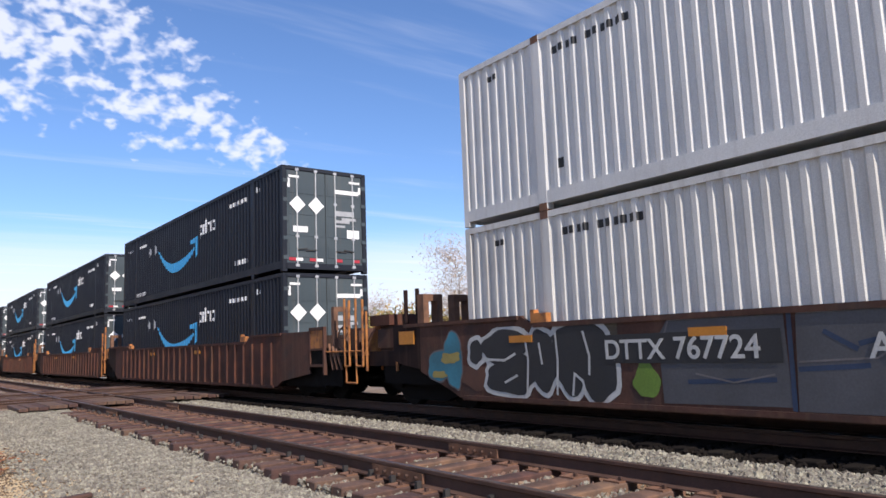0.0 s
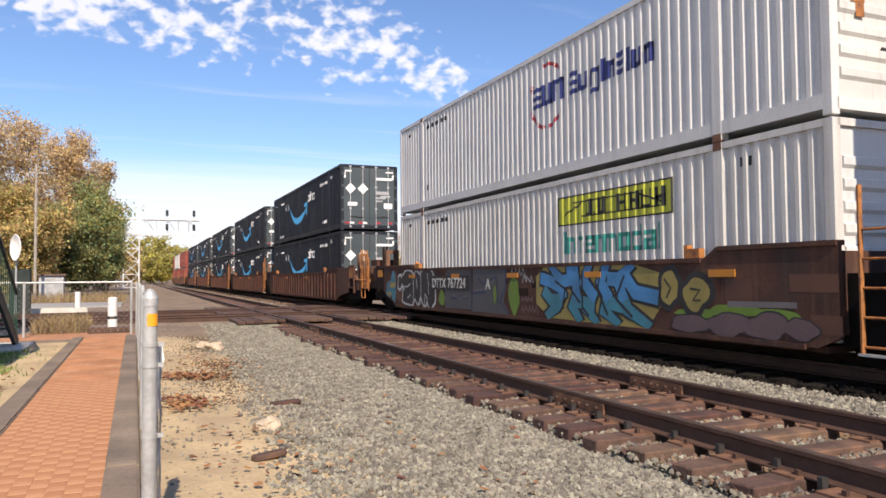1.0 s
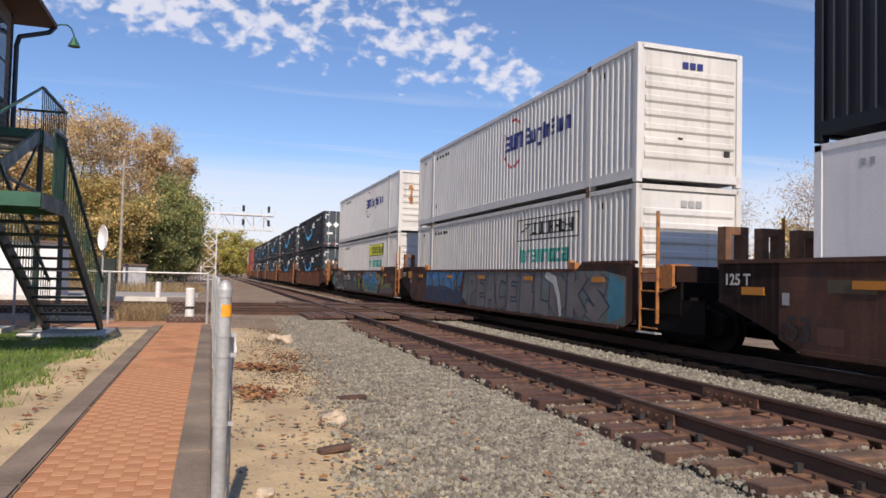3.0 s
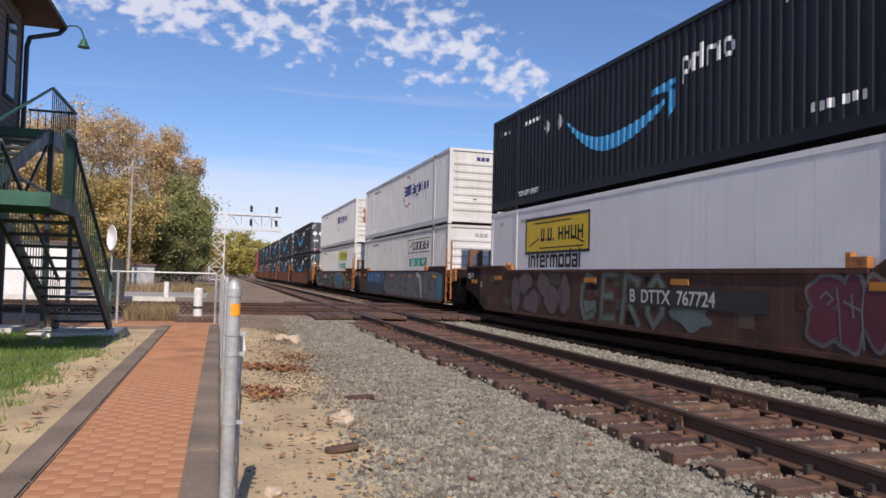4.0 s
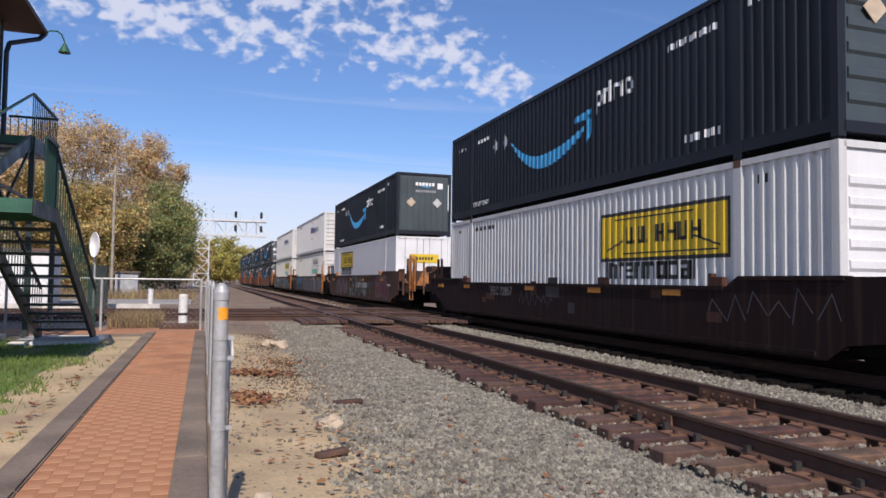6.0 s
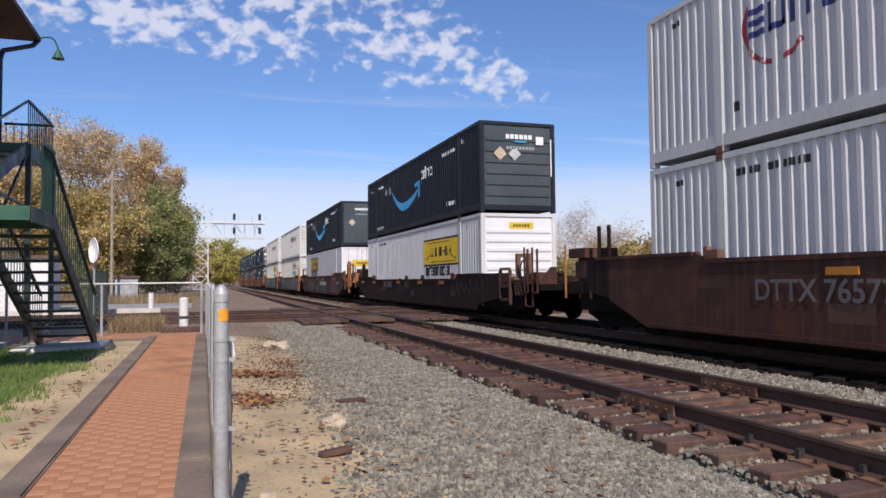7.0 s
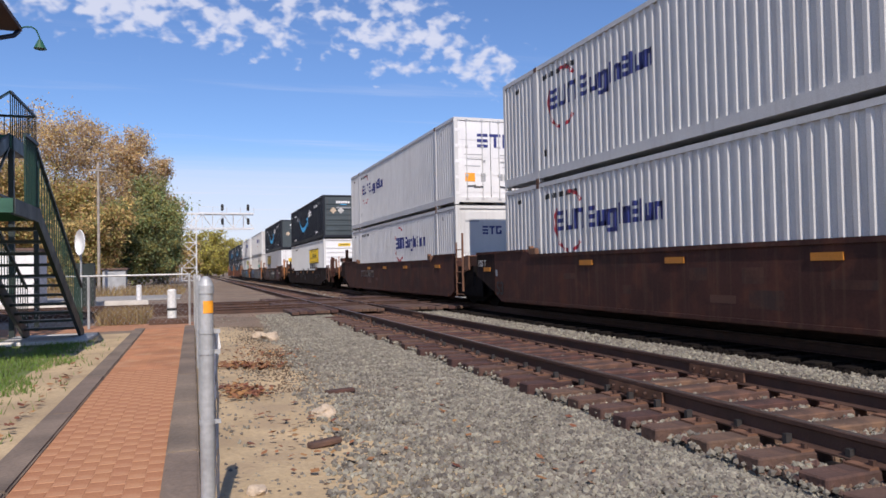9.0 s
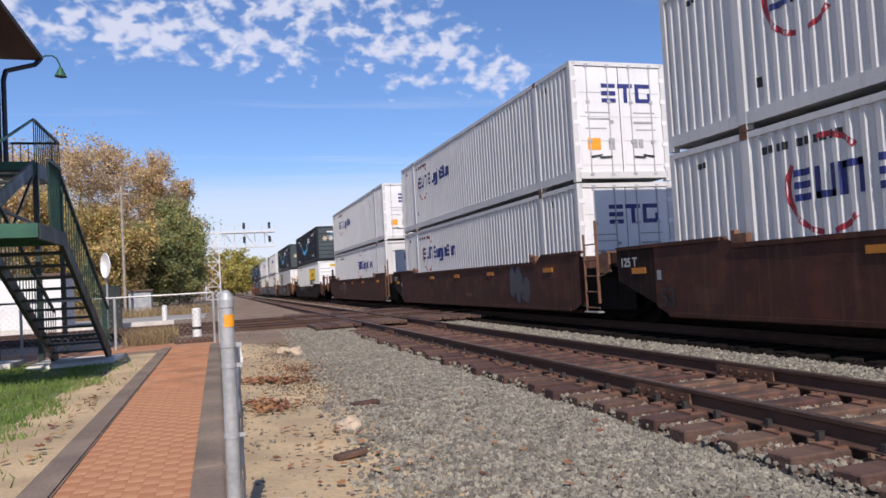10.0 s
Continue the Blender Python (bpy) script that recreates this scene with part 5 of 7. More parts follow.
def container_shell(c, paint, ribbed, casting):
    """Side panels, rails, posts, castings, roof, floor and front wall, each a part."""
    hw = CW / 2

    def panel(bm, sx, a, b):
        x = sx * (hw - 0.012)
        if ribbed:
            pr = rib_profile(a, b)
            lo = [bm.verts.new((x + sx * o, y, 0.30)) for y, o in pr]
            hi = [bm.verts.new((x + sx * o, y, CH - 0.10)) for y, o in pr]
            for i in range(len(pr) - 1):
                bm.faces.new((lo[i], lo[i + 1], hi[i + 1], hi[i]))
        else:
            box(bm, min(x, x - sx * 0.03), max(x, x - sx * 0.03), a + 0.004, b - 0.004, 0.30, CH - 0.10)

    for sx in (-1, 1):
        for i, (a, b) in enumerate(SPANS):
            n = 1 if ribbed else max(1, round((b - a) / 1.2))
            for k in range(n):
                p0, p1 = a + (b - a) * k / n, a + (b - a) * (k + 1) / n
                part("side_panel", framed(("side_panel", paint, sx, i, k), lambda bm: panel(bm, sx, p0, p1)), None, c)
        xa, xb = sorted((sx * hw, sx * (hw - 0.09)))
        part("top_rail", framed(("top_rail", paint, sx), lambda bm: box(bm, xa, xb, -CL / 2 + 0.02, CL / 2 - 0.02, CH - 0.10, CH)), None, c)
        part("bottom_rail", framed(("bottom_rail", paint, sx), lambda bm: box(bm, xa, xb, -CL / 2 + 0.02, CL / 2 - 0.02, 0.11, 0.31)), None, c)
        for y in (-CL / 2 + 0.075, -6.1, 6.1, CL / 2 - 0.075):
            mid = abs(y) < 7

            def post(bm):
                w = 0.098 if mid else 0.075
                x0, x1 = sorted((sx * (hw + (0.004 if mid else 0)), sx * (hw - 0.14)))
                box(bm, x0, x1, y - w, y + w, 0.02, CH - 0.002)
                bmesh.ops.bevel(bm, geom=bm.edges[:], offset=0.01, segments=1, affect="EDGES")
            part("post", framed(("post", paint, sx, y), post), None, c)
            if mid:
                for z in (0.0, CH - 0.12):
                    x0, x1 = sorted((sx * (hw + 0.007), sx * (hw - 0.15)))
                    part("corner_casting", framed(("corner_casting", casting, sx, y, z), lambda bm: box(bm, x0, x1, y - 0.085, y + 0.085, z, z + 0.122)), None, c)
    for y in (-CL / 2 + 0.06, CL / 2 - 0.06):
        part("end_sill", framed(("end_sill", paint, y), lambda bm: box(bm, -hw + 0.09, hw - 0.09, y - 0.06, y + 0.06, 0.10, 0.26)), None, c)
        part("end_header", framed(("end_header", paint, y), lambda bm: box(bm, -hw + 0.09, hw - 0.09, y - 0.06, y + 0.06, CH - 0.10, CH)), None, c)

    def roof(bm):
        pr = rib_profile(-CL / 2 + 0.1, CL / 2 - 0.1, 0.02, 0.3)
        a = [bm.verts.new((-hw + 0.05, y, CH - 0.01 + o)) for y, o in pr]
        b = [bm.verts.new((hw - 0.05, y, CH - 0.01 + o)) for y, o in pr]
        for i in range(len(pr) - 1):
            bm.faces.new((a[i], a[i + 1], b[i + 1], b[i]))
    part("roof", framed(("roof", paint), roof), None, c)
    part("floor", framed(("floor", paint), lambda bm: box(bm, -hw + 0.1, hw - 0.1, -CL / 2 + 0.1, CL / 2 - 0.1, 0.14, 0.30)), None, c)
    part("front_wall", framed(("front_wall", paint), lambda bm: box(bm, -hw + 0.1, hw - 0.1, CL / 2 - 0.12, CL / 2 - 0.06, 0.2, CH - 0.08)), None, c)


def door_end(c, paint, rods="rod", trim=None):
    """Two door leaves with four lock rods, hinges and a dark gasket."""
    hw, y = CW / 2, -CL / 2
    bm = bmesh.new()
    box(bm, -hw + 0.13, hw - 0.13, y + 0.05, y + 0.07, 0.16, CH - 0.06)
    part("gasket", bm, M["gap"], c)
    for sx in (-1, 1):
        bm = bmesh.new()
        x0, x1 = sorted((sx * 0.012, sx * (hw - 0.145)))
        box(bm, x0, x1, y + 0.028, y + 0.05, 0.24, CH - 0.11)
        leaf = part("door", bm, M[paint], c)
        for k in range(4):
            z = 0.42 + k * 0.58
            part("door_panel", framed(("door_panel", paint, sx, k), lambda b: box(b, x0 + 0.06, x1 - 0.06, y + 0.018, y + 0.0279, z, z + 0.40)), None, leaf)
        for x in (0.30, 0.86):
            bm = bmesh.new()
            rod(bm, (sx * x, y + 0.012, 0.18), (sx * x, y + 0.012, CH - 0.06), 0.017, 6)
            part("lock_rod", bm, M[rods], leaf)
            bm = bmesh.new()
            for z in (0.16, 0.95, 1.9, CH - 0.12):
                box(bm, sx * x - 0.05, sx * x + 0.05, y - 0.004, y + 0.028, z, z + 0.07)
            part("rod_bracket", bm, M[rods], leaf)
        bm = bmesh.new()
        beam(bm, (sx * 0.30, y - 0.01, 0.62), (sx * 0.62, y - 0.01, 0.60), 0.02, 0.03)
        beam(bm, (sx * 0.86, y - 0.01, 0.62), (sx * 0.56, y - 0.01, 0.66), 0.02, 0.03)
        part("handle", bm, M["dark"], leaf)
        bm = bmesh.new()
        for k in range(5):
            z = 0.35 + k * 0.52
            x0, x1 = sorted((sx * (hw - 0.03), sx * (hw - 0.17)))
            box(bm, x0, x1, y - 0.003, y + 0.03, z, z + 0.10)
        part("hinge", bm, M[paint], leaf)


def wall_end(c, paint, ribs=7, vertical=False):
    """A closed end wall with pressed ribs."""
    hw, y = CW / 2, -CL / 2
    bm = bmesh.new()
    box(bm, -hw + 0.13, hw - 0.13, y + 0.045, y + 0.10, 0.24, CH - 0.09)
    if vertical:
        for k in range(8):
            x = -1.0 + k * 0.285
            part("end_rib", framed(("end_rib", paint, "v", k), lambda b: box(b, x - 0.085, x + 0.085, y + 0.015, y + 0.045, 0.30, CH - 0.20)), None, c)
    else:
        for k in range(ribs):
            z = 0.52 + k * (1.75 / max(1, ribs - 1))
            part("end_rib", framed(("end_rib", paint, ribs, k), lambda b: slab(b, [(y + 0.045, z - 0.02), (y + 0.045, z + 0.15), (y + 0.012, z + 0.13), (y + 0.012, z + 0.03)], -hw + 0.2, hw - 0.2)), None, c)
    part("end_wall", bm, M[paint], c)


def end_mark(c, name, material, rects, label="", lift=0.0):
    bm = bmesh.new()
    for x0, x1, z0, z1 in rects:
        box(bm, x0, x1, -CL / 2 + 0.004 - lift, -CL / 2 + 0.009 - lift, z0, z1)
    return part(name, bm, M[material], c, label)


def diamonds(bm, pts, s, y):
    for x, z in pts:
        v = [bm.verts.new((x + dx * s, y, z + dz * s)) for dx, dz in ((-1, 0), (0, -1), (1, 0), (0, 1))]
        w = [bm.verts.new((x + dx * s, y + 0.012, z + dz * s)) for dx, dz in ((-1, 0), (0, -1), (1, 0), (0, 1))]
        bm.faces.new(v)
        bm.faces.new(w[::-1])
        for i in range(4):
            bm.faces.new((v[i], w[i], w[(i + 1) % 4], v[(i + 1) % 4]))


def container(kind, look_, label, at=0.0):
    paint = dict(white="box_white", worn="box_worn", smooth="box_smooth", navy="box_navy", red="box_red")[kind]
    c = empty("container", Matrix(), label, "shipping container", "double-stacked containers")
    container_shell(c, paint, kind != "smooth", "plate" if kind in ("white", "worn") else paint)
    rb_ = kind != "smooth"
    hw = CW / 2
    # small unreadable stencil marks
    ink = "greymark" if kind != "navy" and kind != "red" else "white"
    if kind in ("white", "worn", "smooth"):
        add_decal(c, "stencil_marks", "black" if kind != "smooth" else "greymark",
                  word(5.75, CH - 0.42, 0.12, [(0.09, 1)] * 4 + [(0.09, 0)] + [(0.09, 1)] * 6, 0.05)
                  + word(7.3, CH - 0.40, 0.10, [(0.08, 1)] * 2, 0.06) + word(-6.5, CH - 0.42, 0.14, [(0.05, 1), (0.05, 1)], 0.12)
                  + word(5.75, 0.62, 0.16, [(0.10, 1)], 0.05), rb_, "small black stencilled marks")
    if look_ == "ring":
        y, z = at, 1.78
        # red and blue broken ring with a row of blue letter blocks across it
        cy, cz, r = y - 0.70, z + 0.10, 0.72
        for mt, a0, a1 in (("redmark", 150, 262), ("redmark", 40, 100), ("redmark", 278, 315)):
            bm = bmesh.new()
            n = 26
            for i in range(n):
                t0, t1 = radians(a0 + (a1 - a0) * i / n), radians(a0 + (a1 - a0) * (i + 1) / n)
                q = []
                for t, rr in ((t0, r), (t1, r), (t1, r - 0.08), (t0, r - 0.08)):
                    yy = cy - math.cos(t) * rr
                    q.append(bm.verts.new((-hw + 0.012 - side_offset(yy, rb_) - 0.006, yy, cz + math.sin(t) * rr)))
                bm.faces.new(q)
            part("ring_mark", bm, M[mt], c, "broken red ring")
        rects = []
        yy, k = y - 0.12, 2
        for w, hh, dz in ((0.34, 0.46, 0), (0.38, 0.46, 0), (0.40, 0.46, 0), (0.10, 0, 0), (0.28, 0.46, 0), (0.33, 0.34, 0), (0.35, 0.34, -0.11), (0.11, 0.44, 0), (0.26, 0.34, 0), (0.20, 0.42, 0), (0.11, 0.44, 0), (0.27, 0.34, 0), (0.26, 0.34, 0)):
            if hh:
                st = 0.105
                if w < 0.13:
                    rects.append((yy - w, yy, z - 0.1 + dz, z - 0.1 + dz + hh))
                elif dz < 0:
                    rects += [(yy - st, yy, z - 0.1, z + 0.24), (yy - w, yy - w + st, z - 0.24, z + 0.24), (yy - w, yy, z - 0.24, z - 0.15), (yy - w, yy, z + 0.15, z + 0.24)]
                else:
                    k = (k + 1) % 3
                    if k == 0:
                        rects += [(yy - w, yy, z - 0.1 + q * (hh - 0.1) / 2, z - 0.1 + q * (hh - 0.1) / 2 + 0.1) for q in range(3)]
                        yy -= w + 0.055
                        continue
                    rects += [(yy - st, yy, z - 0.1, z - 0.1 + hh)]
                    if k == 1:
                        rects += [(yy - w, yy - w + st, z - 0.1, z - 0.1 + hh), (yy - w, yy, z - 0.1, z)]
                    else:
                        rects += [(yy - w, yy - w + st, z - 0.1, z - 0.1 + hh), (yy - w, yy, z - 0.1 + hh - 0.1, z - 0.1 + hh)]
            yy -= w + 0.055
        add_decal(c, "brand_lettering", "blue", rects, rb_, "row of dark blue brand lettering", 0.008)
    if look_ in ("panel_lime", "panel_outline", "panel_yellow", "panel_smooth"):
        y0, y1, z0, z1 = {"panel_lime": (-5.08, -1.56, 1.92, 2.52), "panel_outline": (-5.63, -2.05, 1.93, 2.53), "panel_yellow": (-5.9, -1.83, 1.34, 2.36), "panel_smooth": (1.75, 5.4, 1.58, 2.56)}[look_]
        if look_ != "panel_outline":
            add_decal(c, "brand_panel", "lime" if look_ == "panel_lime" else "yellow", [(y0, y1, z0, z1)], rb_, "yellow brand panel", 0.006)
        b = 0.07 if look_ in ("panel_yellow", "panel_smooth") else 0.03
        add_decal(c, "panel_border", "black", [(y0, y1, z1 - b, z1), (y0, y1, z0, z0 + b), (y0, y0 + b, z0, z1), (y1 - b, y1, z0, z1)], rb_, "thin black border", 0.009)
        zc, hh = (z0 + z1) / 2 - 0.16, 0.34
        rects, yy = [], y1 - 1.0
        for w in (0.22, 0.05, 0.24, 0.05, 0, 0.27, 0.27, 0.28, 0.27):
            if w == 0.05:
                rects.append((yy - 0.06, yy, zc, zc + 0.07))
            elif w:
                rects += [(yy - 0.075, yy, zc, zc + hh), (yy - w, yy - w + 0.075, zc, zc + hh), (yy - w, yy, zc + hh * (0.4 if w == 0.27 else 0.0), zc + hh * (0.6 if w == 0.27 else 0.2))]
            yy -= (w or 0.12) + 0.07
        rects += [(y1 - 0.9, y1 - 0.25, lambda y: z0 + 0.2 + (y1 - 0.25 - y) * 0.3, lambda y: z0 + 0.24 + (y1 - 0.25 - y) * 0.3), (y0 + 0.25, y0 + 0.9, lambda y: z0 + 0.2 + (y - y0 - 0.25) * 0.3, lambda y: z0 + 0.24 + (y - y0 - 0.25) * 0.3),
                  (y0 + 0.3, y1 - 0.9, z0 + 0.14, z0 + 0.17), (y0 + 0.9, y1 - 0.6, z1 - 0.17, z1 - 0.14)]
        add_decal(c, "brand_lettering", "black", rects, rb_, "row of black brand lettering", 0.010)
        # the word below the panel, as plain block letters
        ink2 = "teal" if look_ in ("panel_lime", "panel_outline") else "black"
        zt = z0 - (0.58 if look_ in ("panel_lime", "panel_outline") else 0.36)
        rects, yy = [], y1 - 0.22
        st = 0.085
        for ch, w in (("I", 0.1), ("n", 0.3), ("t", 0.2), ("e", 0.3), ("r", 0.2), ("m", 0.44), ("o", 0.31), ("d", 0.31), ("a", 0.29), ("l", 0.1)):
            a, b2 = zt, zt + 0.34
            if ch in "Il":
                rects.append((yy - st, yy, zt, zt + 0.46))
            elif ch == "t":
                rects += [(yy - 0.05 - st, yy - 0.05, zt, zt + 0.44), (yy - w, yy, b2 - 0.08, b2)]
            elif ch == "r":
                rects += [(yy - st, yy, a, b2), (yy - w, yy - st, b2 - 0.09, b2)]
            elif ch == "n":
                rects += [(yy - st, yy, a, b2), (yy - w, yy - w + st, a, b2 - 0.03), (yy - w + st, yy - st, b2 - 0.09, b2)]
            elif ch == "m":
                rects += [(yy - st, yy, a, b2), (yy - w / 2 - st / 2, yy - w / 2 + st / 2, a, b2), (yy - w, yy - w + st, a, b2 - 0.03), (yy - w + st, yy - st, b2 - 0.09, b2)]
            elif ch == "d":
                rects += [(yy - st, yy, a, b2), (yy - w, yy - w + st, a, zt + 0.46), (yy - w, yy, a, a + 0.08), (yy - w, yy, b2 - 0.08, b2)]
            elif ch == "a":
                rects += [(yy - st, yy, a, a + 0.2), (yy - w, yy - w + st, a, b2), (yy - w, yy, a, a + 0.07), (yy - w, yy, b2 - 0.08, b2), (yy - w, yy, a + 0.14, a + 0.2)]
            elif ch == "e":
                rects += [(yy - st, yy, a, b2), (yy - w, yy - w + st, a + 0.15, b2), (yy - w, yy, a, a + 0.07), (yy - w, yy, b2 - 0.08, b2), (yy - w, yy, a + 0.14, a + 0.2)]
            else:
                rects += [(yy - st, yy, a, b2), (yy - w, yy - w + st, a, b2), (yy - w, yy, a, a + 0.08), (yy - w, yy, b2 - 0.08, b2)]
            yy -= w + 0.05
        add_decal(c, "word_intermodal", ink2, rects, rb_, "the word Intermodal in block letters", 0.007)
    if look_ == "smile":
        # blue crescent with an arrow tip, white word bars, small white marks
        yl, yr = 3.1, -1.08

        def zmid(y):
            k = (y - yr) / (yl - yr)
            return 1.10 + 4 * (k - 0.5) ** 2 * (0.88 if k > 0.5 else 0.42)

        def zlo(y):
            k = (y - yr) / (yl - yr)
            return zmid(y) - 0.19 * math.sin(math.pi * min(1, max(0, k * 0.93 + 0.07))) ** 0.7

        def zhi(y):
            k = (y - yr) / (yl - yr)
            return zmid(y) + 0.15 * math.sin(math.pi * min(1, max(0, k * 0.93 + 0.07))) ** 0.7
        add_decal(c, "smile_mark", "skyblue", [(yr, yl, zlo, zhi)], rb_, "bright blue curved arrow mark", 0.006)
        add_decal(c, "arrow_tip", "skyblue", [(-1.46, -0.62, lambda y: 1.70 + 0.02 * (y + 1.4), lambda y: 1.92 - 0.10 * (y + 1.46)), (-1.46, -1.24, lambda y: 1.16 + (-1.24 - y) * 1.2, 1.80)], rb_, "blue arrow tip", 0.007)
        rects, yy = [], -1.62
        for w, a, b2 in ((0.26, -0.16, 0.34), (0.17, 0, 0.34), (0.09, 0, 0.46), (0.40, 0, 0.34), (0.28, 0, 0.34)):
            st = 0.085
            rects += [(yy - st, yy, 1.88 + a, 1.88 + b2)]
            if w > 0.1:
                rects += [(yy - w, yy - st, 1.88 + b2 - 0.085, 1.88 + b2)]
            if w > 0.2:
                rects += [(yy - w, yy - w + st, 1.88, 1.88 + b2)]
            if w in (0.26, 0.28):
                rects += [(yy - w, yy, 1.88, 1.965)]
            yy -= w + 0.06
        add_decal(c, "white_lettering", "white", rects, rb_, "short white brand word", 0.006)
        small = word(5.6, 2.34, 0.10, [(0.09, 1)] * 8, 0.035) + word(7.4, 2.34, 0.10, [(0.05, 1)] * 5, 0.09) + word(-4.2, 2.34, 0.12, [(0.09, 1)] * 11, 0.04) + word(-6.35, 2.44, 0.16, [(0.08, 1), (0.05, 0), (0.06, 0.6)], 0.04)
        small += word(-4.7, 0.52, 0.14, [(0.11, 1)] * 3 + [(0.06, 0)] + [(0.1, 1)] * 3, 0.05)
        lab_text(c, "handling_words", "TOP LIFT ONLY", 5.95, 0.36, 0.19, "white", -hw - 0.006)
        add_decal(c, "small_marks", "white", small, rb_, "small white lettering", 0.006)
        for y in (4.18, 3.46):
            bm = bmesh.new()
            decal(bm, y - 0.18, y + 0.18, lambda q, y=y: 2.03 - (0.18 - abs(q - y)) * 1.25, lambda q, y=y: 2.03 + (0.18 - abs(q - y)) * 1.25, rb_, 0.006)
            part("placard", bm, M["greymark"], c, "grey diamond placard")
    return c


def ends_stg_doors(c, big=True):
    # whiter than the sides: the sun's glare on these doors is in the colour
    door_end(c, "box_smooth", "rod")
    rects, x = [], -0.5
    z, hh, st = 1.92, 0.46, 0.10
    for i, w in enumerate((0.40, 0.40, 0.44)):
        if i == 0:
            rects += [(x + 0.02, x + w, z + q * 0.178, z + q * 0.178 + 0.10) for q in range(3)]
        elif i == 1:
            rects += [(x, x + w, z + hh - st, z + hh), (x + 0.15, x + 0.25, z, z + hh - st)]
        else:
            rects += [(x, x + w, z, z + st), (x, x + w, z + hh - st, z + hh), (x, x + st, z + st, z + hh - st), (x + w - st, x + w, z + st, z + 0.24)]
        x += w + 0.07
    end_mark(c, "brand_lettering", "blue", rects, "large dark blue brand letters", -0.007)
    end_mark(c, "orange_label", "orange", [(-0.92, -0.58, 0.78, 1.06)], "orange square label", -0.007)
    end_mark(c, "grey_label", "greymark", [(-0.36, -0.2, 0.78, 1.06), (-0.3, -0.2, 1.42, 1.5), (0.3, 0.42, 0.82, 1.04), (0.46, 0.58, 0.82, 1.04)], "small grey labels", -0.007)
    end_mark(c, "text_lines", "greymark", [(-0.95, -0.3, 1.66, 1.69), (0.35, 0.95, 1.66, 1.69), (-0.95, -0.4, 1.28, 1.31), (0.35, 0.9, 1.42, 1.47), (-0.9, -0.3, 1.52, 1.54), (0.4, 0.95, 1.25, 1.28)], "lines of small unreadable print", -0.007)


def ends_stg_front(c):
    """A framed end wall: a smooth plate with small blue letters over pressed ribs."""
    hw, y = CW / 2, -CL / 2
    part("end_wall", built(box, -hw + 0.13, hw - 0.13, y + 0.05, y + 0.10, 0.24, CH - 0.09), M["box_white"], c)
    part("upper_plate", built(box, -hw + 0.2, hw - 0.2, y + 0.03, y + 0.05, 1.35, CH - 0.2), M["box_white"], c)
    for k in range(4):
        z = 0.40 + k * 0.24
        part("end_rib", built(slab, [(y + 0.05, z - 0.02), (y + 0.05, z + 0.15), (y + 0.015, z + 0.13), (y + 0.015, z + 0.03)], -hw + 0.2, hw - 0.2), M["box_white"], c)
    rects, z = [], 1.95
    rects += [(-0.34, -0.14, z + q * 0.105, z + q * 0.105 + 0.06) for q in range(3)]
    rects += [(-0.10, 0.10, z + 0.21, z + 0.27), (-0.03, 0.03, z, z + 0.21)]
    rects += [(0.14, 0.34, z, z + 0.06), (0.14, 0.34, z + 0.21, z + 0.27), (0.14, 0.20, z + 0.06, z + 0.21), (0.28, 0.34, z + 0.06, z + 0.13)]
    end_mark(c, "brand_lettering", "blue", rects, "small dark blue brand letters", -0.022)
    end_mark(c, "grey_label", "greymark", [(-0.95, -0.45, 2.35, 2.42), (0.55, 1.0, 2.0, 2.05), (-0.2, 0.75, 1.22, 1.27)], "small grey labels", -0.022)


def ends_ribs(c, paint, rust=False, mark="blue", panel=None):
    wall_end(c, paint, 7)
    if mark:
        end_mark(c, "small_lettering", mark, [(-0.2, -0.06, 2.46, 2.6), (-0.02, 0.12, 2.46, 2.6), (0.16, 0.3, 2.46, 2.6)], "small brand letters", -0.02)
    if panel:
        end_mark(c, "yellow_panel", "yellow", [(-0.32, 0.5, 2.42, 2.62)], "yellow brand panel", -0.02)
        end_mark(c, "panel_letters", "black", [(-0.2 + k * 0.1, -0.14 + k * 0.1, 2.48, 2.56) for k in range(6)], "", -0.012)
    if rust:
        for x, z in ((-0.72, 1.35), (0.78, 1.15)):
            bm = bmesh.new()
            rr = random.Random(int(z * 100))
            for k in range(9):
                zz = z + k * 0.095
                w = rr.uniform(0.04, 0.11)
                box(bm, x - w + rr.uniform(-0.05, 0.05), x + w, -CL / 2 + 0.0095, -CL / 2 + 0.0125, zz, zz + 0.10)
            part("rust_stain", bm, M["safety"], c, "orange-brown rust stain")
    end_mark(c, "vent", "dark", [(-0.3, -0.18, 0.9, 1.0), (0.85, 1.0, 0.55, 0.8)], "small vent and label holder", -0.02)


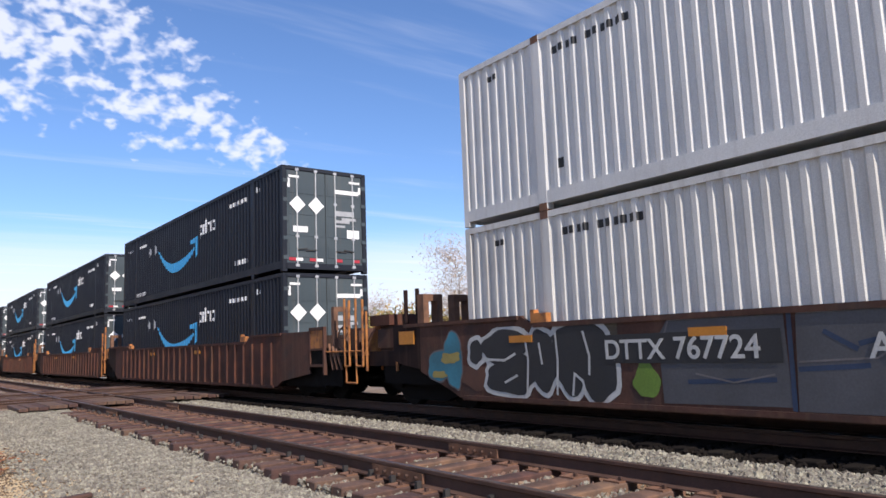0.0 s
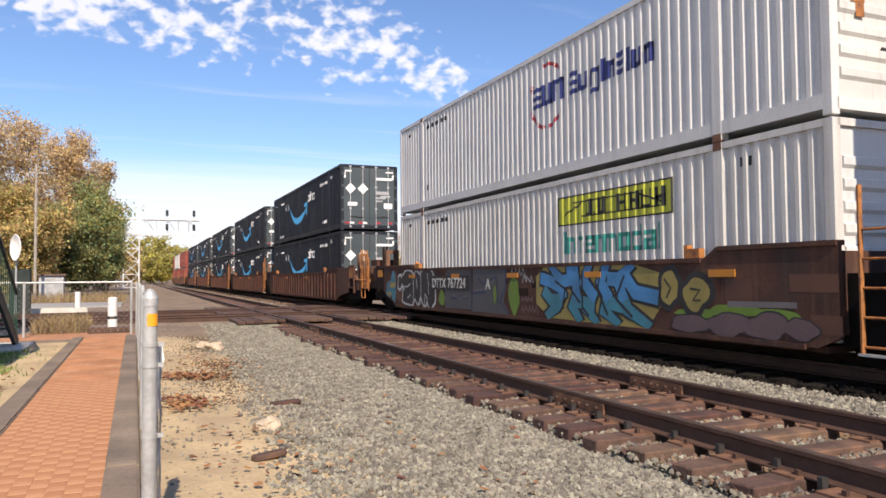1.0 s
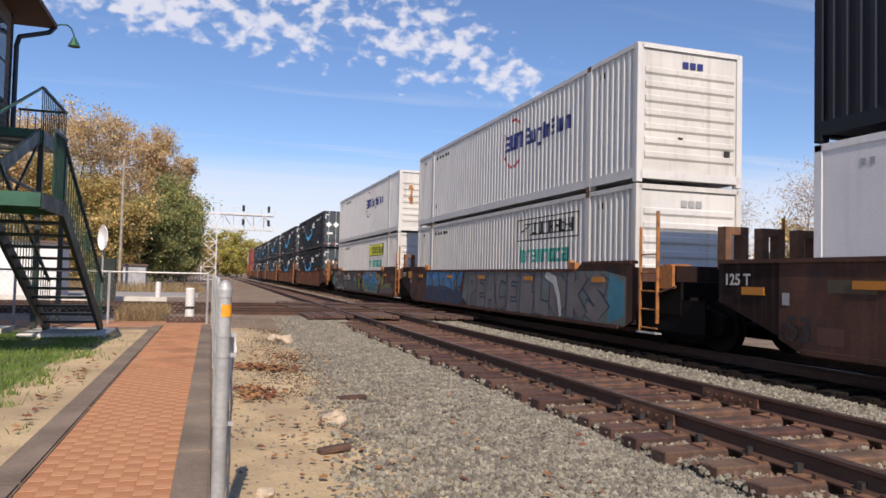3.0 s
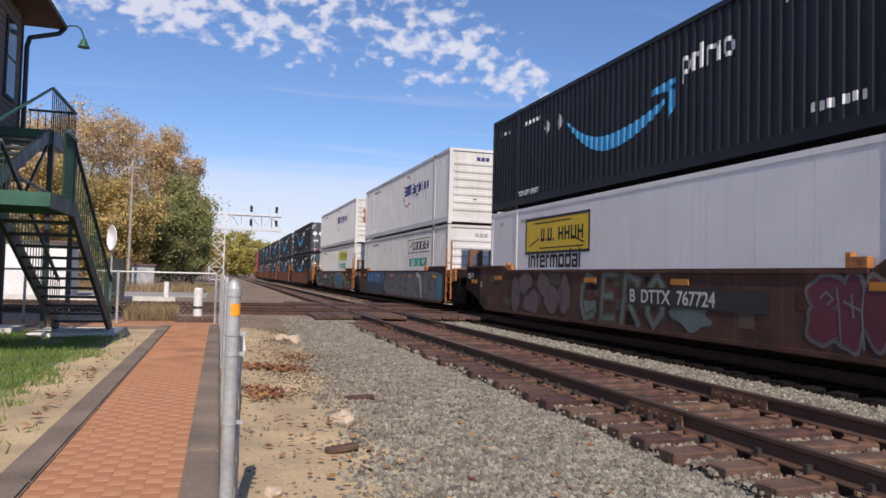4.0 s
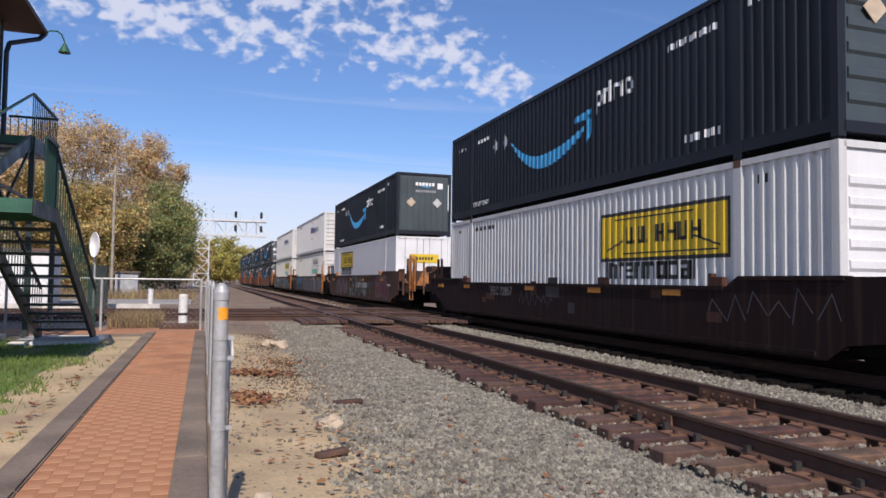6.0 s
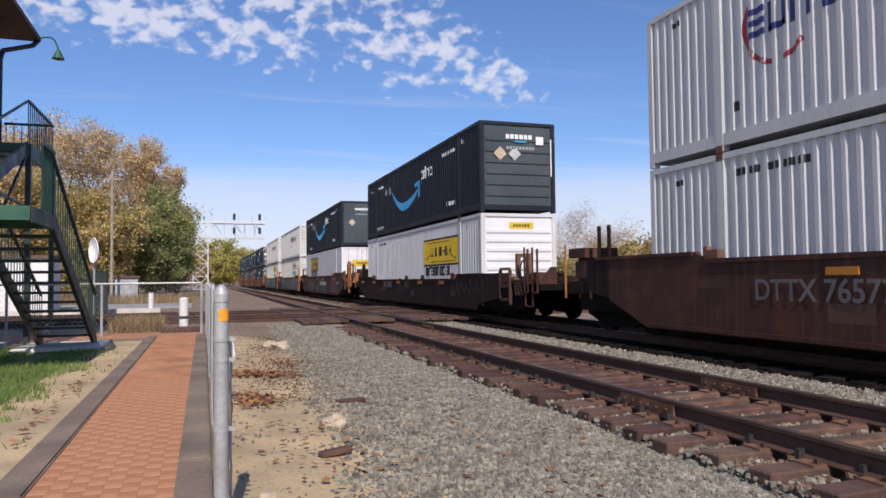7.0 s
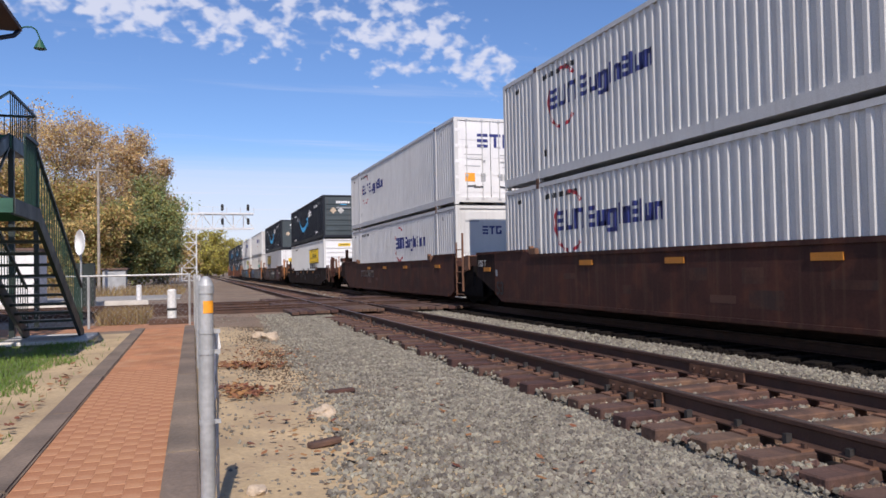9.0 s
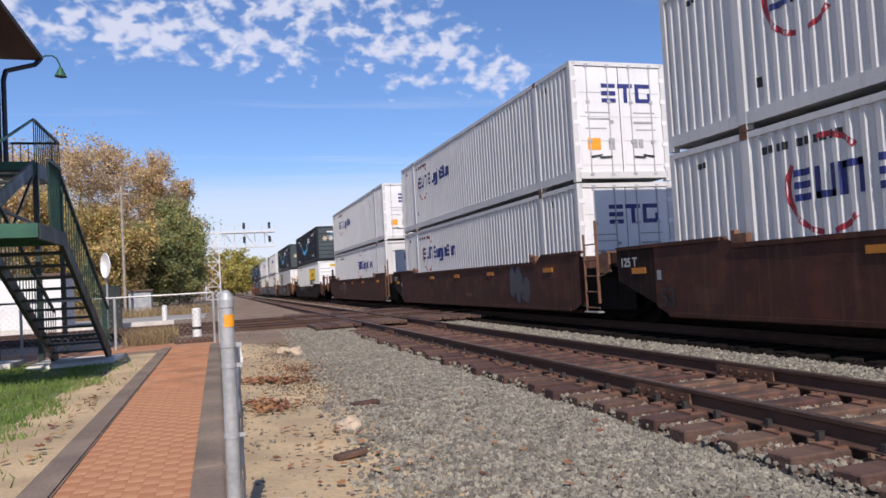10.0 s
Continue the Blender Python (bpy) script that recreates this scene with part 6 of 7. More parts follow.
def ends_navy(c, style):
    hw, y = CW / 2, -CL / 2
    if style == "doors":
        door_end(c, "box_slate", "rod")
        bm = bmesh.new()
        diamonds(bm, [(-0.86, 1.85), (-0.3, 1.85)], 0.24, y - 0.012)
        part("placard", bm, M["white"], c, "white diamond placard")
        end_mark(c, "white_labels", "white", [(0.3, 1.05, 2.25, 2.36), (0.66, 1.05, 1.0, 1.24), (-0.98, -0.55, 1.1, 1.26), (-1.1, -0.8, 2.58, 2.64), (0.75, 1.1, 2.58, 2.64), (-1.14, -1.07, 2.3, 2.55), (1.05, 1.12, 2.3, 2.5)], "white labels and reflective strips", -0.004)
        end_mark(c, "grey_labels", "greymark", [(0.3, 0.9, 1.62, 1.76), (0.3, 0.75, 1.42, 1.5), (0.5, 0.95, 1.5, 1.58), (0.3, 0.6, 1.3, 1.36)], "faded grey labels", -0.004)
        end_mark(c, "red_strips", "redmark", [(-1.1, -0.9, 0.32, 0.4), (-0.5, -0.3, 0.32, 0.4), (0.3, 0.5, 0.32, 0.4), (0.85, 1.05, 0.32, 0.4)], "red reflective strips", -0.004)
        end_mark(c, "white_strips", "white", [(-0.9, -0.7, 0.32, 0.4), (-0.3, -0.1, 0.32, 0.4)], "", -0.004)
        return
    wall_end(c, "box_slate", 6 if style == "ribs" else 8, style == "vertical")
    rects, x = [], -0.42
    for k in range(6):
        rects.append((x, x + 0.12, 2.32 if style == "vertical" else 2.36, 2.46 if style == "vertical" else 2.50))
        x += 0.155
    end_mark(c, "brand_word", "white", rects, "white brand word", 0.012)
    end_mark(c, "smile_stroke", "skyblue", [(-0.15, 0.3, 2.27, 2.30), (-0.08, 0.22, 2.25, 2.27)], "light blue stroke", 0.012)
    end_mark(c, "small_numbers", "greymark", [(-0.4 + k * 0.11, -0.33 + k * 0.11, 2.02, 2.12) for k in range(9)], "row of pale digits", 0.012)
    end_mark(c, "square_label", "white", [(0.62, 0.88, 2.2, 2.46)], "pale square label", 0.012)
    end_mark(c, "side_strip", "white", [(1.13, 1.17, 1.2, 2.4)], "vertical white strip", 0.006)
    bm = bmesh.new()
    pts = [(-0.62, 1.55), (0.62, 1.55)] if style == "vertical" else [(-0.62, 1.88), (-0.12, 1.88)]
    diamonds(bm, pts[:1], 0.22, y - 0.008)
    part("placard", bm, M["rock"], c, "rust-stained diamond placard")
    bm = bmesh.new()
    diamonds(bm, pts[1:], 0.22, y - 0.008)
    part("placard", bm, M["g_white"], c, "pale diamond placard")


# ---- well cars ----
def side_outline(y0, reach, dz=0.0):
    """Side of a car: raised ends over the bogies, the nose cut away beneath."""
    zt, zr, zb = 1.46 - dz, 1.62 - dz, 0.27 - dz * 0.25
    full = 9.35 if reach > 10 else 8.55
    nose = [(8.2, zb), (8.45, 0.38), (full, 0.38 + (full - 8.45) * 0.36)]
    return [(y0, 0.42), (y0 + 0.32, zb)] + nose + [(full, zr - 0.03), (6.6, zr - 0.03), (6.35, zt), (y0 + 2.3, zt), (y0 + 2.05, zr), (y0, zr)]


def bogie(parent, y):
    b = bmesh.new()
    for sx in (-1, 1):
        x0, x1 = sorted((sx * 0.90, sx * 1.06))
        slab(b, [(-1.25, 0.36), (-0.55, 0.14), (0.55, 0.14), (1.25, 0.36), (1.25, 0.62), (0.65, 0.82), (-0.65, 0.82), (-1.25, 0.62)], x0, x1)
        for q in (-0.87, 0.87):
            rod(b, (sx * 0.95, q, 0.46), (sx * 1.12, q, 0.46), 0.10, 12)
        for q in (-0.16, 0, 0.16):
            rod(b, (sx * 0.98, q, 0.33), (sx * 0.98, q, 0.66), 0.06, 8)
    box(b, -1.0, 1.0, -0.2, 0.2, 0.5, 0.74)
    bo = part("bogie", b, M["bogie"], parent, "grimy freight bogie, shade painted near-black", pose(0, y, 0))
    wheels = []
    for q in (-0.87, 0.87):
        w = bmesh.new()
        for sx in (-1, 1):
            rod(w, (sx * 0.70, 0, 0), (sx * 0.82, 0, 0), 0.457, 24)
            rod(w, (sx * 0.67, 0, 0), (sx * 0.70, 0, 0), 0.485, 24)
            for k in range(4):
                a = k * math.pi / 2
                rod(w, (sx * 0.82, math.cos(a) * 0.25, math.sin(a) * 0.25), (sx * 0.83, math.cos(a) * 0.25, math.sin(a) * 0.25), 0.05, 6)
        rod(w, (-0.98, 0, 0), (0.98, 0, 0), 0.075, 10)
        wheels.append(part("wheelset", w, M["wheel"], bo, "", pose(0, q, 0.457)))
    return wheels


def lab_text(car, name, text, y, z, size, material, x):
    cu = bpy.data.curves.new(name, "FONT")
    cu.body, cu.size, cu.extrude, cu.align_x = text, size, 0.002, "LEFT"
    cu.offset = 0.006
    cu.materials.append(M[material])
    ob = new(name, cu)
    ob.parent = car
    ob.matrix_basis = Matrix.Translation((x, y, z)) @ Euler((radians(90), 0, radians(-90))).to_matrix().to_4x4()
    return ob


def hoop(c, x, y, z0, z1, w, material, leg=0.13, deep=0.2):
    """An inverted U of plate steel standing across the car."""
    bm = bmesh.new()
    prism(bm, [(x - w / 2, z0), (x - w / 2 + leg, z0), (x - w / 2 + leg, z1 - leg), (x + w / 2 - leg, z1 - leg), (x + w / 2 - leg, z0), (x + w / 2, z0), (x + w / 2, z1), (x - w / 2, z1)], y - deep / 2, y + deep / 2)
    return part("hoop", bm, M[material], c, "brown plate-steel hoop")


def bar(c, name, a, b, r, material, label=""):
    return part(name, built(rod, a, b, r, 7), M[material], c, label)


def well_car(paint, ribs, y_rear, reach, front_bogie, label, reflectors, platform="safety", dz=0.0, ladder=True):
    c = empty("well_car", Matrix(), label, "railcar", "well cars of the train")
    hw = 1.45
    for sx in (-1, 1):
        bm = bmesh.new()
        x0, x1 = sorted((sx * hw, sx * (hw - 0.06)))
        slab(bm, side_outline(y_rear, reach, dz), x0, x1)
        sd = part("side_sill", bm, M[paint], c)
        full = 9.35 if reach > 10 else 8.55
        x0, x1 = sorted((sx * (hw - 0.004), sx * (hw - 0.05)))
        # nose past the break uses the darker car colour
        part("nose_plate", built(slab, [(full + 0.004, 0.42 + (full - 8.45) * 0.36), (reach - 0.25, 0.84), (reach, 0.92), (reach, 1.59 - dz), (full + 0.004, 1.59 - dz)], x0, x1), M["car_dark"], sd, "dark nose plate")
        x0, x1 = sorted((sx * (hw + 0.03), sx * (hw - 0.14)))
        for a, b, lo, hi in ((y_rear + 2.35, 6.3, 1.40 - dz, 1.475 - dz), (y_rear + 0.02, y_rear + 2.0, 1.57 - dz, 1.635 - dz), (6.65, reach - 0.02, 1.54 - dz, 1.605 - dz), (y_rear + 0.5, 8.1, 0.24, 0.31)):
            part("chord", framed(("chord", paint, sx, a, lo), lambda bm: box(bm, x0, x1, a, b, lo, hi)), None, sd)
        if ribs:
            y = y_rear + 0.6
            while y < 7.6:
                x0, x1 = sorted((sx * hw, sx * (hw + 0.05)))
                part("side_rib", framed(("side_rib", paint, sx, round(y, 2)), lambda bm: box(bm, x0, x1, y - 0.035, y + 0.035, 0.31, 1.40)), None, sd)
                y += 0.62
        for y in reflectors:
            x0, x1 = sorted((sx * (hw + 0.002), sx * (hw + 0.022)))
            part("reflector", framed(("reflector", "reflector", sx, y, dz), lambda bm: box(bm, x0, x1, y - 0.26, y + 0.26, 1.18 - dz * 0.62, 1.29 - dz * 0.62)), None, sd, "orange-yellow reflector strip")
        # container guides on the chord
        for y in (y_rear + 2.5, 6.15):
            bm = bmesh.new()
            x0, x1 = sorted((sx * (hw + 0.01), sx * (hw - 0.1)))
            box(bm, x0, x1, y - 0.13, y + 0.13, 1.475 - dz, 1.62 - dz)
            box(bm, x0, x1, y + 0.13, y + 0.21, 1.475 - dz, 1.68 - dz)
            part("container_guide", bm, M[platform], c, "yellow-orange container guide")
    part("well_floor", built(box, -1.3, 1.3, y_rear + 0.3, 8.3, 0.20, 0.285), M[paint], c)
    for y in (y_rear + 0.06, 8.45):
        part("bulkhead", built(box, -1.385, 1.385, y - 0.05, y + 0.05, 0.45, 1.5 - dz), M[paint], c)
    # decks over the bogies
    part("front_deck", built(box, -1.385, 1.385, 8.5, reach - 0.01, 1.0, 1.5 - dz), M["car_dark"], c)
    part("rear_deck", built(box, -1.30, 1.30, y_rear - 1.35, y_rear, 0.62, 1.22 - dz * 0.5), M["bogie"], c, "black rear deck over the bogie")
    part("rear_beam", built(box, -1.36, 1.36, y_rear - 1.30, y_rear - 0.7, 1.23 - dz * 0.5, 1.52 - dz), M["car_dark"], c)
    if not dz and platform != "plate":
        for x in (-1.15, -0.40, 0.35):
            hoop(c, x, reach - 0.86 if reach > 10 else reach + 0.02, 1.45, 2.16, 0.46, "plate")
    if ladder:
        cut = 0.3 if platform == "plate" else 0.0
        for sx in (-1, 1):
            x = sx * (hw + 0.01)
            lad = bar(c, "ladder", (x, y_rear - 0.86, 0.44), (x, y_rear - 0.86, 2.55 - cut), 0.036, platform, "rusty orange ladder")
            bar(lad, "stile", (x, y_rear - 0.30, 0.26), (x, y_rear - 0.30, 2.28 - cut), 0.03, platform)
            for k in range(5):
                bar(lad, "rung", (x, y_rear - 0.30, 0.34 + k * 0.35), (x, y_rear - 0.86, 0.34 + k * 0.35), 0.017, platform)
            part("step", built(box, x - 0.07, x + 0.07, y_rear - 0.9, y_rear - 0.28, 0.235, 0.262), M["galv"], lad, "pale worn step")
        bm = bmesh.new()
        box(bm, -1.44, -1.38, y_rear - 1.28, y_rear - 0.90, 1.10, 1.52 - dz)
        box(bm, -1.42, -1.0, y_rear - 1.22, y_rear - 0.98, 1.47 - dz, 1.55 - dz)
        part("bracket", bm, M[platform], c, "orange-yellow folded bracket")
        bar(c, "brake_lever", (-1.45, y_rear - 0.9, 1.02), (-1.45, y_rear - 1.4, 1.14), 0.02, "plate")
    ws = bogie(c, y_rear - 0.95)
    # added black sheet over the bogie, standing for the shade there
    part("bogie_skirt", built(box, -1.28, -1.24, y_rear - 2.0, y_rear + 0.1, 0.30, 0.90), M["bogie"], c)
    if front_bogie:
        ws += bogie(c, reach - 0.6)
        # black sheet added for the shade beneath the nose
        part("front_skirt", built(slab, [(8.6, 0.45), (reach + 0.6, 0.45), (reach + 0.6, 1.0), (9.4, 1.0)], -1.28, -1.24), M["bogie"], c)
        part("nose_deck", built(box, -1.3, 1.3, reach, reach + 1.15, 0.80, 1.10), M["car_dark"], c)
        bm = bmesh.new()
        box(bm, -1.25, -0.55, reach + 0.15, reach + 0.95, 1.1, 1.62 - dz * 0.3)
        bmesh.ops.bevel(bm, geom=bm.edges[:], offset=0.07, segments=2, affect="EDGES")
        part("brake_housing", bm, M["car_rust"], c, "rounded rust-brown brake housing")
        part("housing_lid", built(box, -1.3, -0.45, reach + 0.35, reach + 1.1, 1.63 - dz * 0.3, 1.85 - dz * 0.3), M["car_brown"], c)
        for x, y, z in ((-1.38, reach + 1.12, 1.95), (-1.3, reach + 0.1, 1.3), (-1.0, reach + 1.12, 1.8)):
            bar(c, "handrail_post", (x, y, 0.7), (x, y, z), 0.028, "safety" if not dz else "plate")
        bar(c, "coupler", (0, reach + 0.8, 0.85), (0, reach + 2.2, 0.85), 0.13, "bogie")
        for y in (reach - 0.12, reach - 0.52):
            bar(c, "stanchion", (-1.2, y, 1.5 - dz), (-1.2, y, 2.3 - dz), 0.045, "car_dark")
    return c, ws


def coupled_end(c, y_rear, off=0.0, dz=0.0, paint="safety"):
    """Deck, framed panel, hoop, handrails, brake gear and coupler where two sets of cars join."""
    y1 = y_rear - 0.97
    slab_pts = [(y1 - off, 0.62), (y_rear - 0.004, 0.42), (y_rear - 0.004, 1.62 - dz), (y1 - off, 1.62 - dz)]
    ext = part("side_extension", built(slab, slab_pts, -1.45, -1.40), M["car_rust" if not dz else "car_dark"], c, "rusty side extension past the well")
    end = y1 - off
    # framed opening with an orange panel over a dark grille
    for a, b, lo, hi in ((end - 0.06, end, 0.78, 1.70), (end - 0.74, end - 0.68, 0.60, 1.70), (end - 0.68, end - 0.06, 1.62, 1.70), (end - 0.68, end - 0.06, 0.78, 0.84), (end - 0.68, end - 0.06, 1.16, 1.21)):
        part("panel_frame", built(box, -1.46, -1.38, a, b, lo - dz * 0.5, hi - dz), M["car_rust"], ext)
    part("orange_panel", built(box, -1.44, -1.42, end - 0.68, end - 0.06, 1.21 - dz * 0.5, 1.62 - dz), M[paint], ext, "faded orange panel")
    part("grille", built(box, -1.43, -1.41, end - 0.68, end - 0.06, 0.84 - dz * 0.5, 1.16 - dz * 0.5), M["bogie"], ext, "black grille")
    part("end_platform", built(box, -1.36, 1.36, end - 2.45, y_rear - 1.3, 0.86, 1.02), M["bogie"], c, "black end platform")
    # added black sheet that stands in for shade below the end platform
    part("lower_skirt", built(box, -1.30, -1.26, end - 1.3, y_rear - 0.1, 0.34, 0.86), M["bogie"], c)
    hoop(c, -1.15, end - 1.0, 1.02, 2.14 - dz, 0.42, "plate", 0.11, 0.12)
    # looped handrails, paired posts with rungs, and a stirrup step below
    x = -1.40
    for a, b, top in ((end - 1.62, end - 1.82, 2.28), (end - 2.10, end - 2.38, 2.26)):
        rail = bar(c, "handrail", (x, a, 0.80), (x, a, top - dz), 0.028, paint, "orange-brown looped handrail")
        bar(rail, "post", (x, b, 0.80), (x, b, top - 0.05 - dz), 0.03, paint)
        bar(rail, "foot", (x, a, 0.80), (x, b, 0.80), 0.024, paint)
        bar(rail, "crossbar", (x, a, 1.12), (x, b, 1.12), 0.018, paint)
    st = bar(c, "stirrup", (x, end - 1.66, 0.80), (x, end - 1.66, 0.44), 0.022, paint, "bent stirrup step")
    bar(st, "tread", (x, end - 1.66, 0.44), (x, end - 2.10, 0.44), 0.022, paint)
    bar(st, "leg", (x, end - 2.10, 0.44), (x, end - 2.10, 0.80), 0.022, paint)
    bar(c, "grab_iron", (x, end - 0.74, 1.12), (x, end - 2.4, 1.12), 0.02, paint)
    bm = bmesh.new()
    prism(bm, [(-1.3, 1.02), (-0.8, 1.02), (-0.8, 1.75 - dz), (-0.95, 1.75 - dz)], end - 2.3, end - 2.22)
    part("gusset", bm, M[paint], c, "triangular orange gusset plate")
    bm = bmesh.new()
    box(bm, -1.2, -0.55, end - 1.95, end - 1.35, 1.02, 1.62 - dz)
    bmesh.ops.bevel(bm, geom=bm.edges[:], offset=0.06, segments=2, affect="EDGES")
    part("brake_housing", bm, M["car_rust"], c, "rusty brake housing")
    bm = bmesh.new()
    n, r = 20, 0.27
    ring = [Vector((-1.32, end - 1.45 + math.cos(2 * math.pi * i / n) * r, 1.40 + math.sin(2 * math.pi * i / n) * r)) for i in range(n)]
    for i in range(n):
        rod(bm, ring[i], ring[(i + 1) % n], 0.02, 5)
    for i in range(0, n, 4):
        rod(bm, ring[i], (-1.30, end - 1.45, 1.40), 0.014, 5)
    part("brake_wheel", bm, M["plate"], c, "rusty spoked brake wheel")
    for k in range(3):
        bar(c, "air_hose", (-1.38, end - 0.85 - k * 0.16, 1.3 - k * 0.06), (-1.36, end - 1.0 - k * 0.2, 0.72), 0.03, "plate", "rust-brown hose and pipe")
    bar(c, "coupler", (0, end - 1.2, 0.85), (0, end - 3.3, 0.85), 0.13, "bogie")


# ---- painted lettering on the car sides ----
GX = -1.45 - 0.006


def blob(bm, cy, cz, ry, rz, seed, lift, wob=0.22, n=28):
    """A rounded patch of paint on the near side."""
    v = []
    for i in range(n):
        a = 2 * math.pi * i / n
        k = 1 + wob * noise.noise((math.cos(a) * 1.4 + seed * 3.1, math.sin(a) * 1.4, seed))
        v.append(bm.verts.new((GX - lift, cy - math.cos(a) * ry * k, min(1.44, max(0.30, cz + math.sin(a) * rz * k)))))
    bm.faces.new(v)


def shape(bm, pts, lift):
    bm.faces.new([bm.verts.new((GX - lift, y, z)) for y, z in pts])


def ribbon(bm, pts, w, lift, taper=1.0):
    """A painted stroke along a bent line, with mitred corners; taper narrows its end."""
    P = [Vector(p) for p in pts]
    P[0] = P[0] - (P[1] - P[0]).normalized() * w * 0.4
    P[-1] = P[-1] + (P[-1] - P[-2]).normalized() * w * 0.4
    row = []
    for i, p in enumerate(P):
        a = (p - P[i - 1]).normalized() if i else (P[1] - P[0]).normalized()
        b = (P[i + 1] - p).normalized() if i < len(P) - 1 else a
        na, nb = Vector((-a.y, a.x)), Vector((-b.y, b.x))
        n = na + nb
        n = n.normalized() if n.length > 0.2 else na
        k = w / 2 * (1 + (taper - 1) * i / (len(P) - 1)) / max(0.6, n.dot(na))
        row.append([bm.verts.new((GX - lift - 0.00008 * i, q.x, min(1.44, max(0.29, q.y)))) for q in (p + n * k, p - n * k)])
    for (a, b), (d, e) in zip(row, row[1:]):
        bm.faces.new((a, b, e, d))


def strokes(bm, lines, w, lift):
    for k, l in enumerate(lines):
        ribbon(bm, l, w, lift + 0.0002 * k)


def graffiti_part(c, name, material, fn, label):
    bm = bmesh.new()
    fn(bm)
    return part(name, bm, M[material], c, label)


# letter skeletons in a unit box, u to the right and v up
SKEL = {
    "P": [[(0.2, 0), (0.2, 1), (0.75, 0.95), (0.8, 0.6), (0.25, 0.45)]],
    "E": [[(0.9, 0.97), (0.2, 1), (0.2, 0), (0.9, 0.03)], [(0.2, 0.5), (0.75, 0.5)]],
    "A": [[(0.1, 0), (0.4, 0.97), (0.65, 0.97), (0.9, 0)], [(0.25, 0.36), (0.75, 0.36)]],
    "C": [[(0.9, 0.9), (0.4, 1), (0.15, 0.7), (0.15, 0.3), (0.4, 0), (0.9, 0.1)]],
    "B": [[(0.2, 0), (0.2, 1), (0.75, 0.9), (0.72, 0.6), (0.35, 0.5)], [(0.35, 0.5), (0.85, 0.35), (0.8, 0.05), (0.2, 0)]],
    "L": [[(0.2, 1), (0.25, 0.05), (0.9, 0)]],
    "O": [[(0.5, 1), (0.18, 0.75), (0.18, 0.25), (0.5, 0), (0.82, 0.25), (0.82, 0.75), (0.5, 1)]],
    "K": [[(0.2, 0), (0.2, 1)], [(0.9, 1), (0.3, 0.5), (0.9, 0)]],
    "S": [[(0.88, 0.85), (0.5, 1), (0.14, 0.75), (0.5, 0.52), (0.86, 0.28), (0.5, 0), (0.1, 0.15)]],
    "I": [[(0.5, 0), (0.5, 1)]],
    "W": [[(0.05, 1), (0.25, 0), (0.5, 0.8), (0.75, 0), (0.95, 1)]],
    "M": [[(0.1, 0), (0.15, 1), (0.5, 0.3), (0.85, 1), (0.9, 0)]],
    "N": [[(0.12, 0), (0.15, 1), (0.85, 0), (0.88, 1)]],
    "R": [[(0.15, -0.02), (0.2, 1), (0.85, 0.85), (0.7, 0.5), (0.2, 0.45)], [(0.4, 0.45), (0.98, -0.05)]],
}


def letters(c, text, y0, y1, z0, z1, w, fill, rim, label, lift=0.0, edge=0.06, lean=0.0):
    """Fat painted letters from y0 back to y1: a rim under a fill, stroke by stroke."""
    step = (y0 - y1) / len(text)
    for i, ch in enumerate(text):
        rr = random.Random(ord(ch) + i)
        jig = rr.uniform(-0.03, 0.03)

        def at(p):
            return (y0 - step * (i + 0.08 + p[0] * 0.84) - lean * (p[1] - 0.5), z0 + w / 2 + jig + (z1 - z0 - w) * p[1])
        lines = [[at(p) for p in s] for s in SKEL[ch]]
        q = lift + 0.002 * (i % 4)
        graffiti_part(c, "graffiti_rim", rim, lambda bm: strokes(bm, lines, w + edge * 2, q), label)
        graffiti_part(c, "graffiti_fill", fill, lambda bm: strokes(bm, lines, w, q + 0.0012), label)


def scribble(c, y, z, n, s, material, seed):
    rr = random.Random(seed)
    def fn(bm):
        yy = y
        for i in range(n):
            a = (yy, z + rr.uniform(0, s * 0.3))
            b = (yy - s * rr.uniform(0.1, 0.4), z + s * rr.uniform(0.6, 1))
            d = (yy - s * rr.uniform(0.45, 0.7), z + rr.uniform(0, s * 0.4))
            ribbon(bm, [a, b, d], 0.022, 0.002 + 0.0001 * i)
            yy -= s * 0.75
    graffiti_part(c, "paint_scrawl", material, fn, "thin spray-paint scrawl")


def bubbles(c, spots, fill, rim, label, lift=0.001, grow=0.08):
    """Rounded letter bodies (y, z, half width, half height) with one rim round them all."""
    for i, (cy, cz, ry, rz) in enumerate(spots):
        graffiti_part(c, "graffiti_rim", rim, lambda bm: blob(bm, cy, cz, ry + grow, rz + grow, i + 2.5, lift + 0.0004 * i, 0.3), label)
        graffiti_part(c, "graffiti_fill", fill, lambda bm: blob(bm, cy, cz, ry, rz, i + 2.5, lift + 0.004 + 0.0004 * i, 0.3), label)


# ---- the train ----
TRAIN = []      # (object, distance along the track at 0 s, height)
WHEELS = []


def put(ob, s, z=0.0):
    TRAIN.append((ob, s, z))
    return ob


Z0 = 0.319
STEP = CH + 0.012


def stack(s, low, high, low_end, high_end):
    for k, (spec, end) in enumerate(((low, low_end), (high, high_end))):
        c = container(*spec)
        end(c)
        put(c, s, Z0 + k * STEP)


NAVY = ("navy", "smile", "dark navy ribbed container with a blue curved arrow")
RING = "off-white ribbed container with blue lettering and red ring"
nd = lambda c: ends_navy(c, "doors")

# navy-blue stacks and what runs ahead of them
RIBBED_CAR = "oxide-brown well car with vertical side ribs"
JOINT, COUPLED = 9.88, 10.26
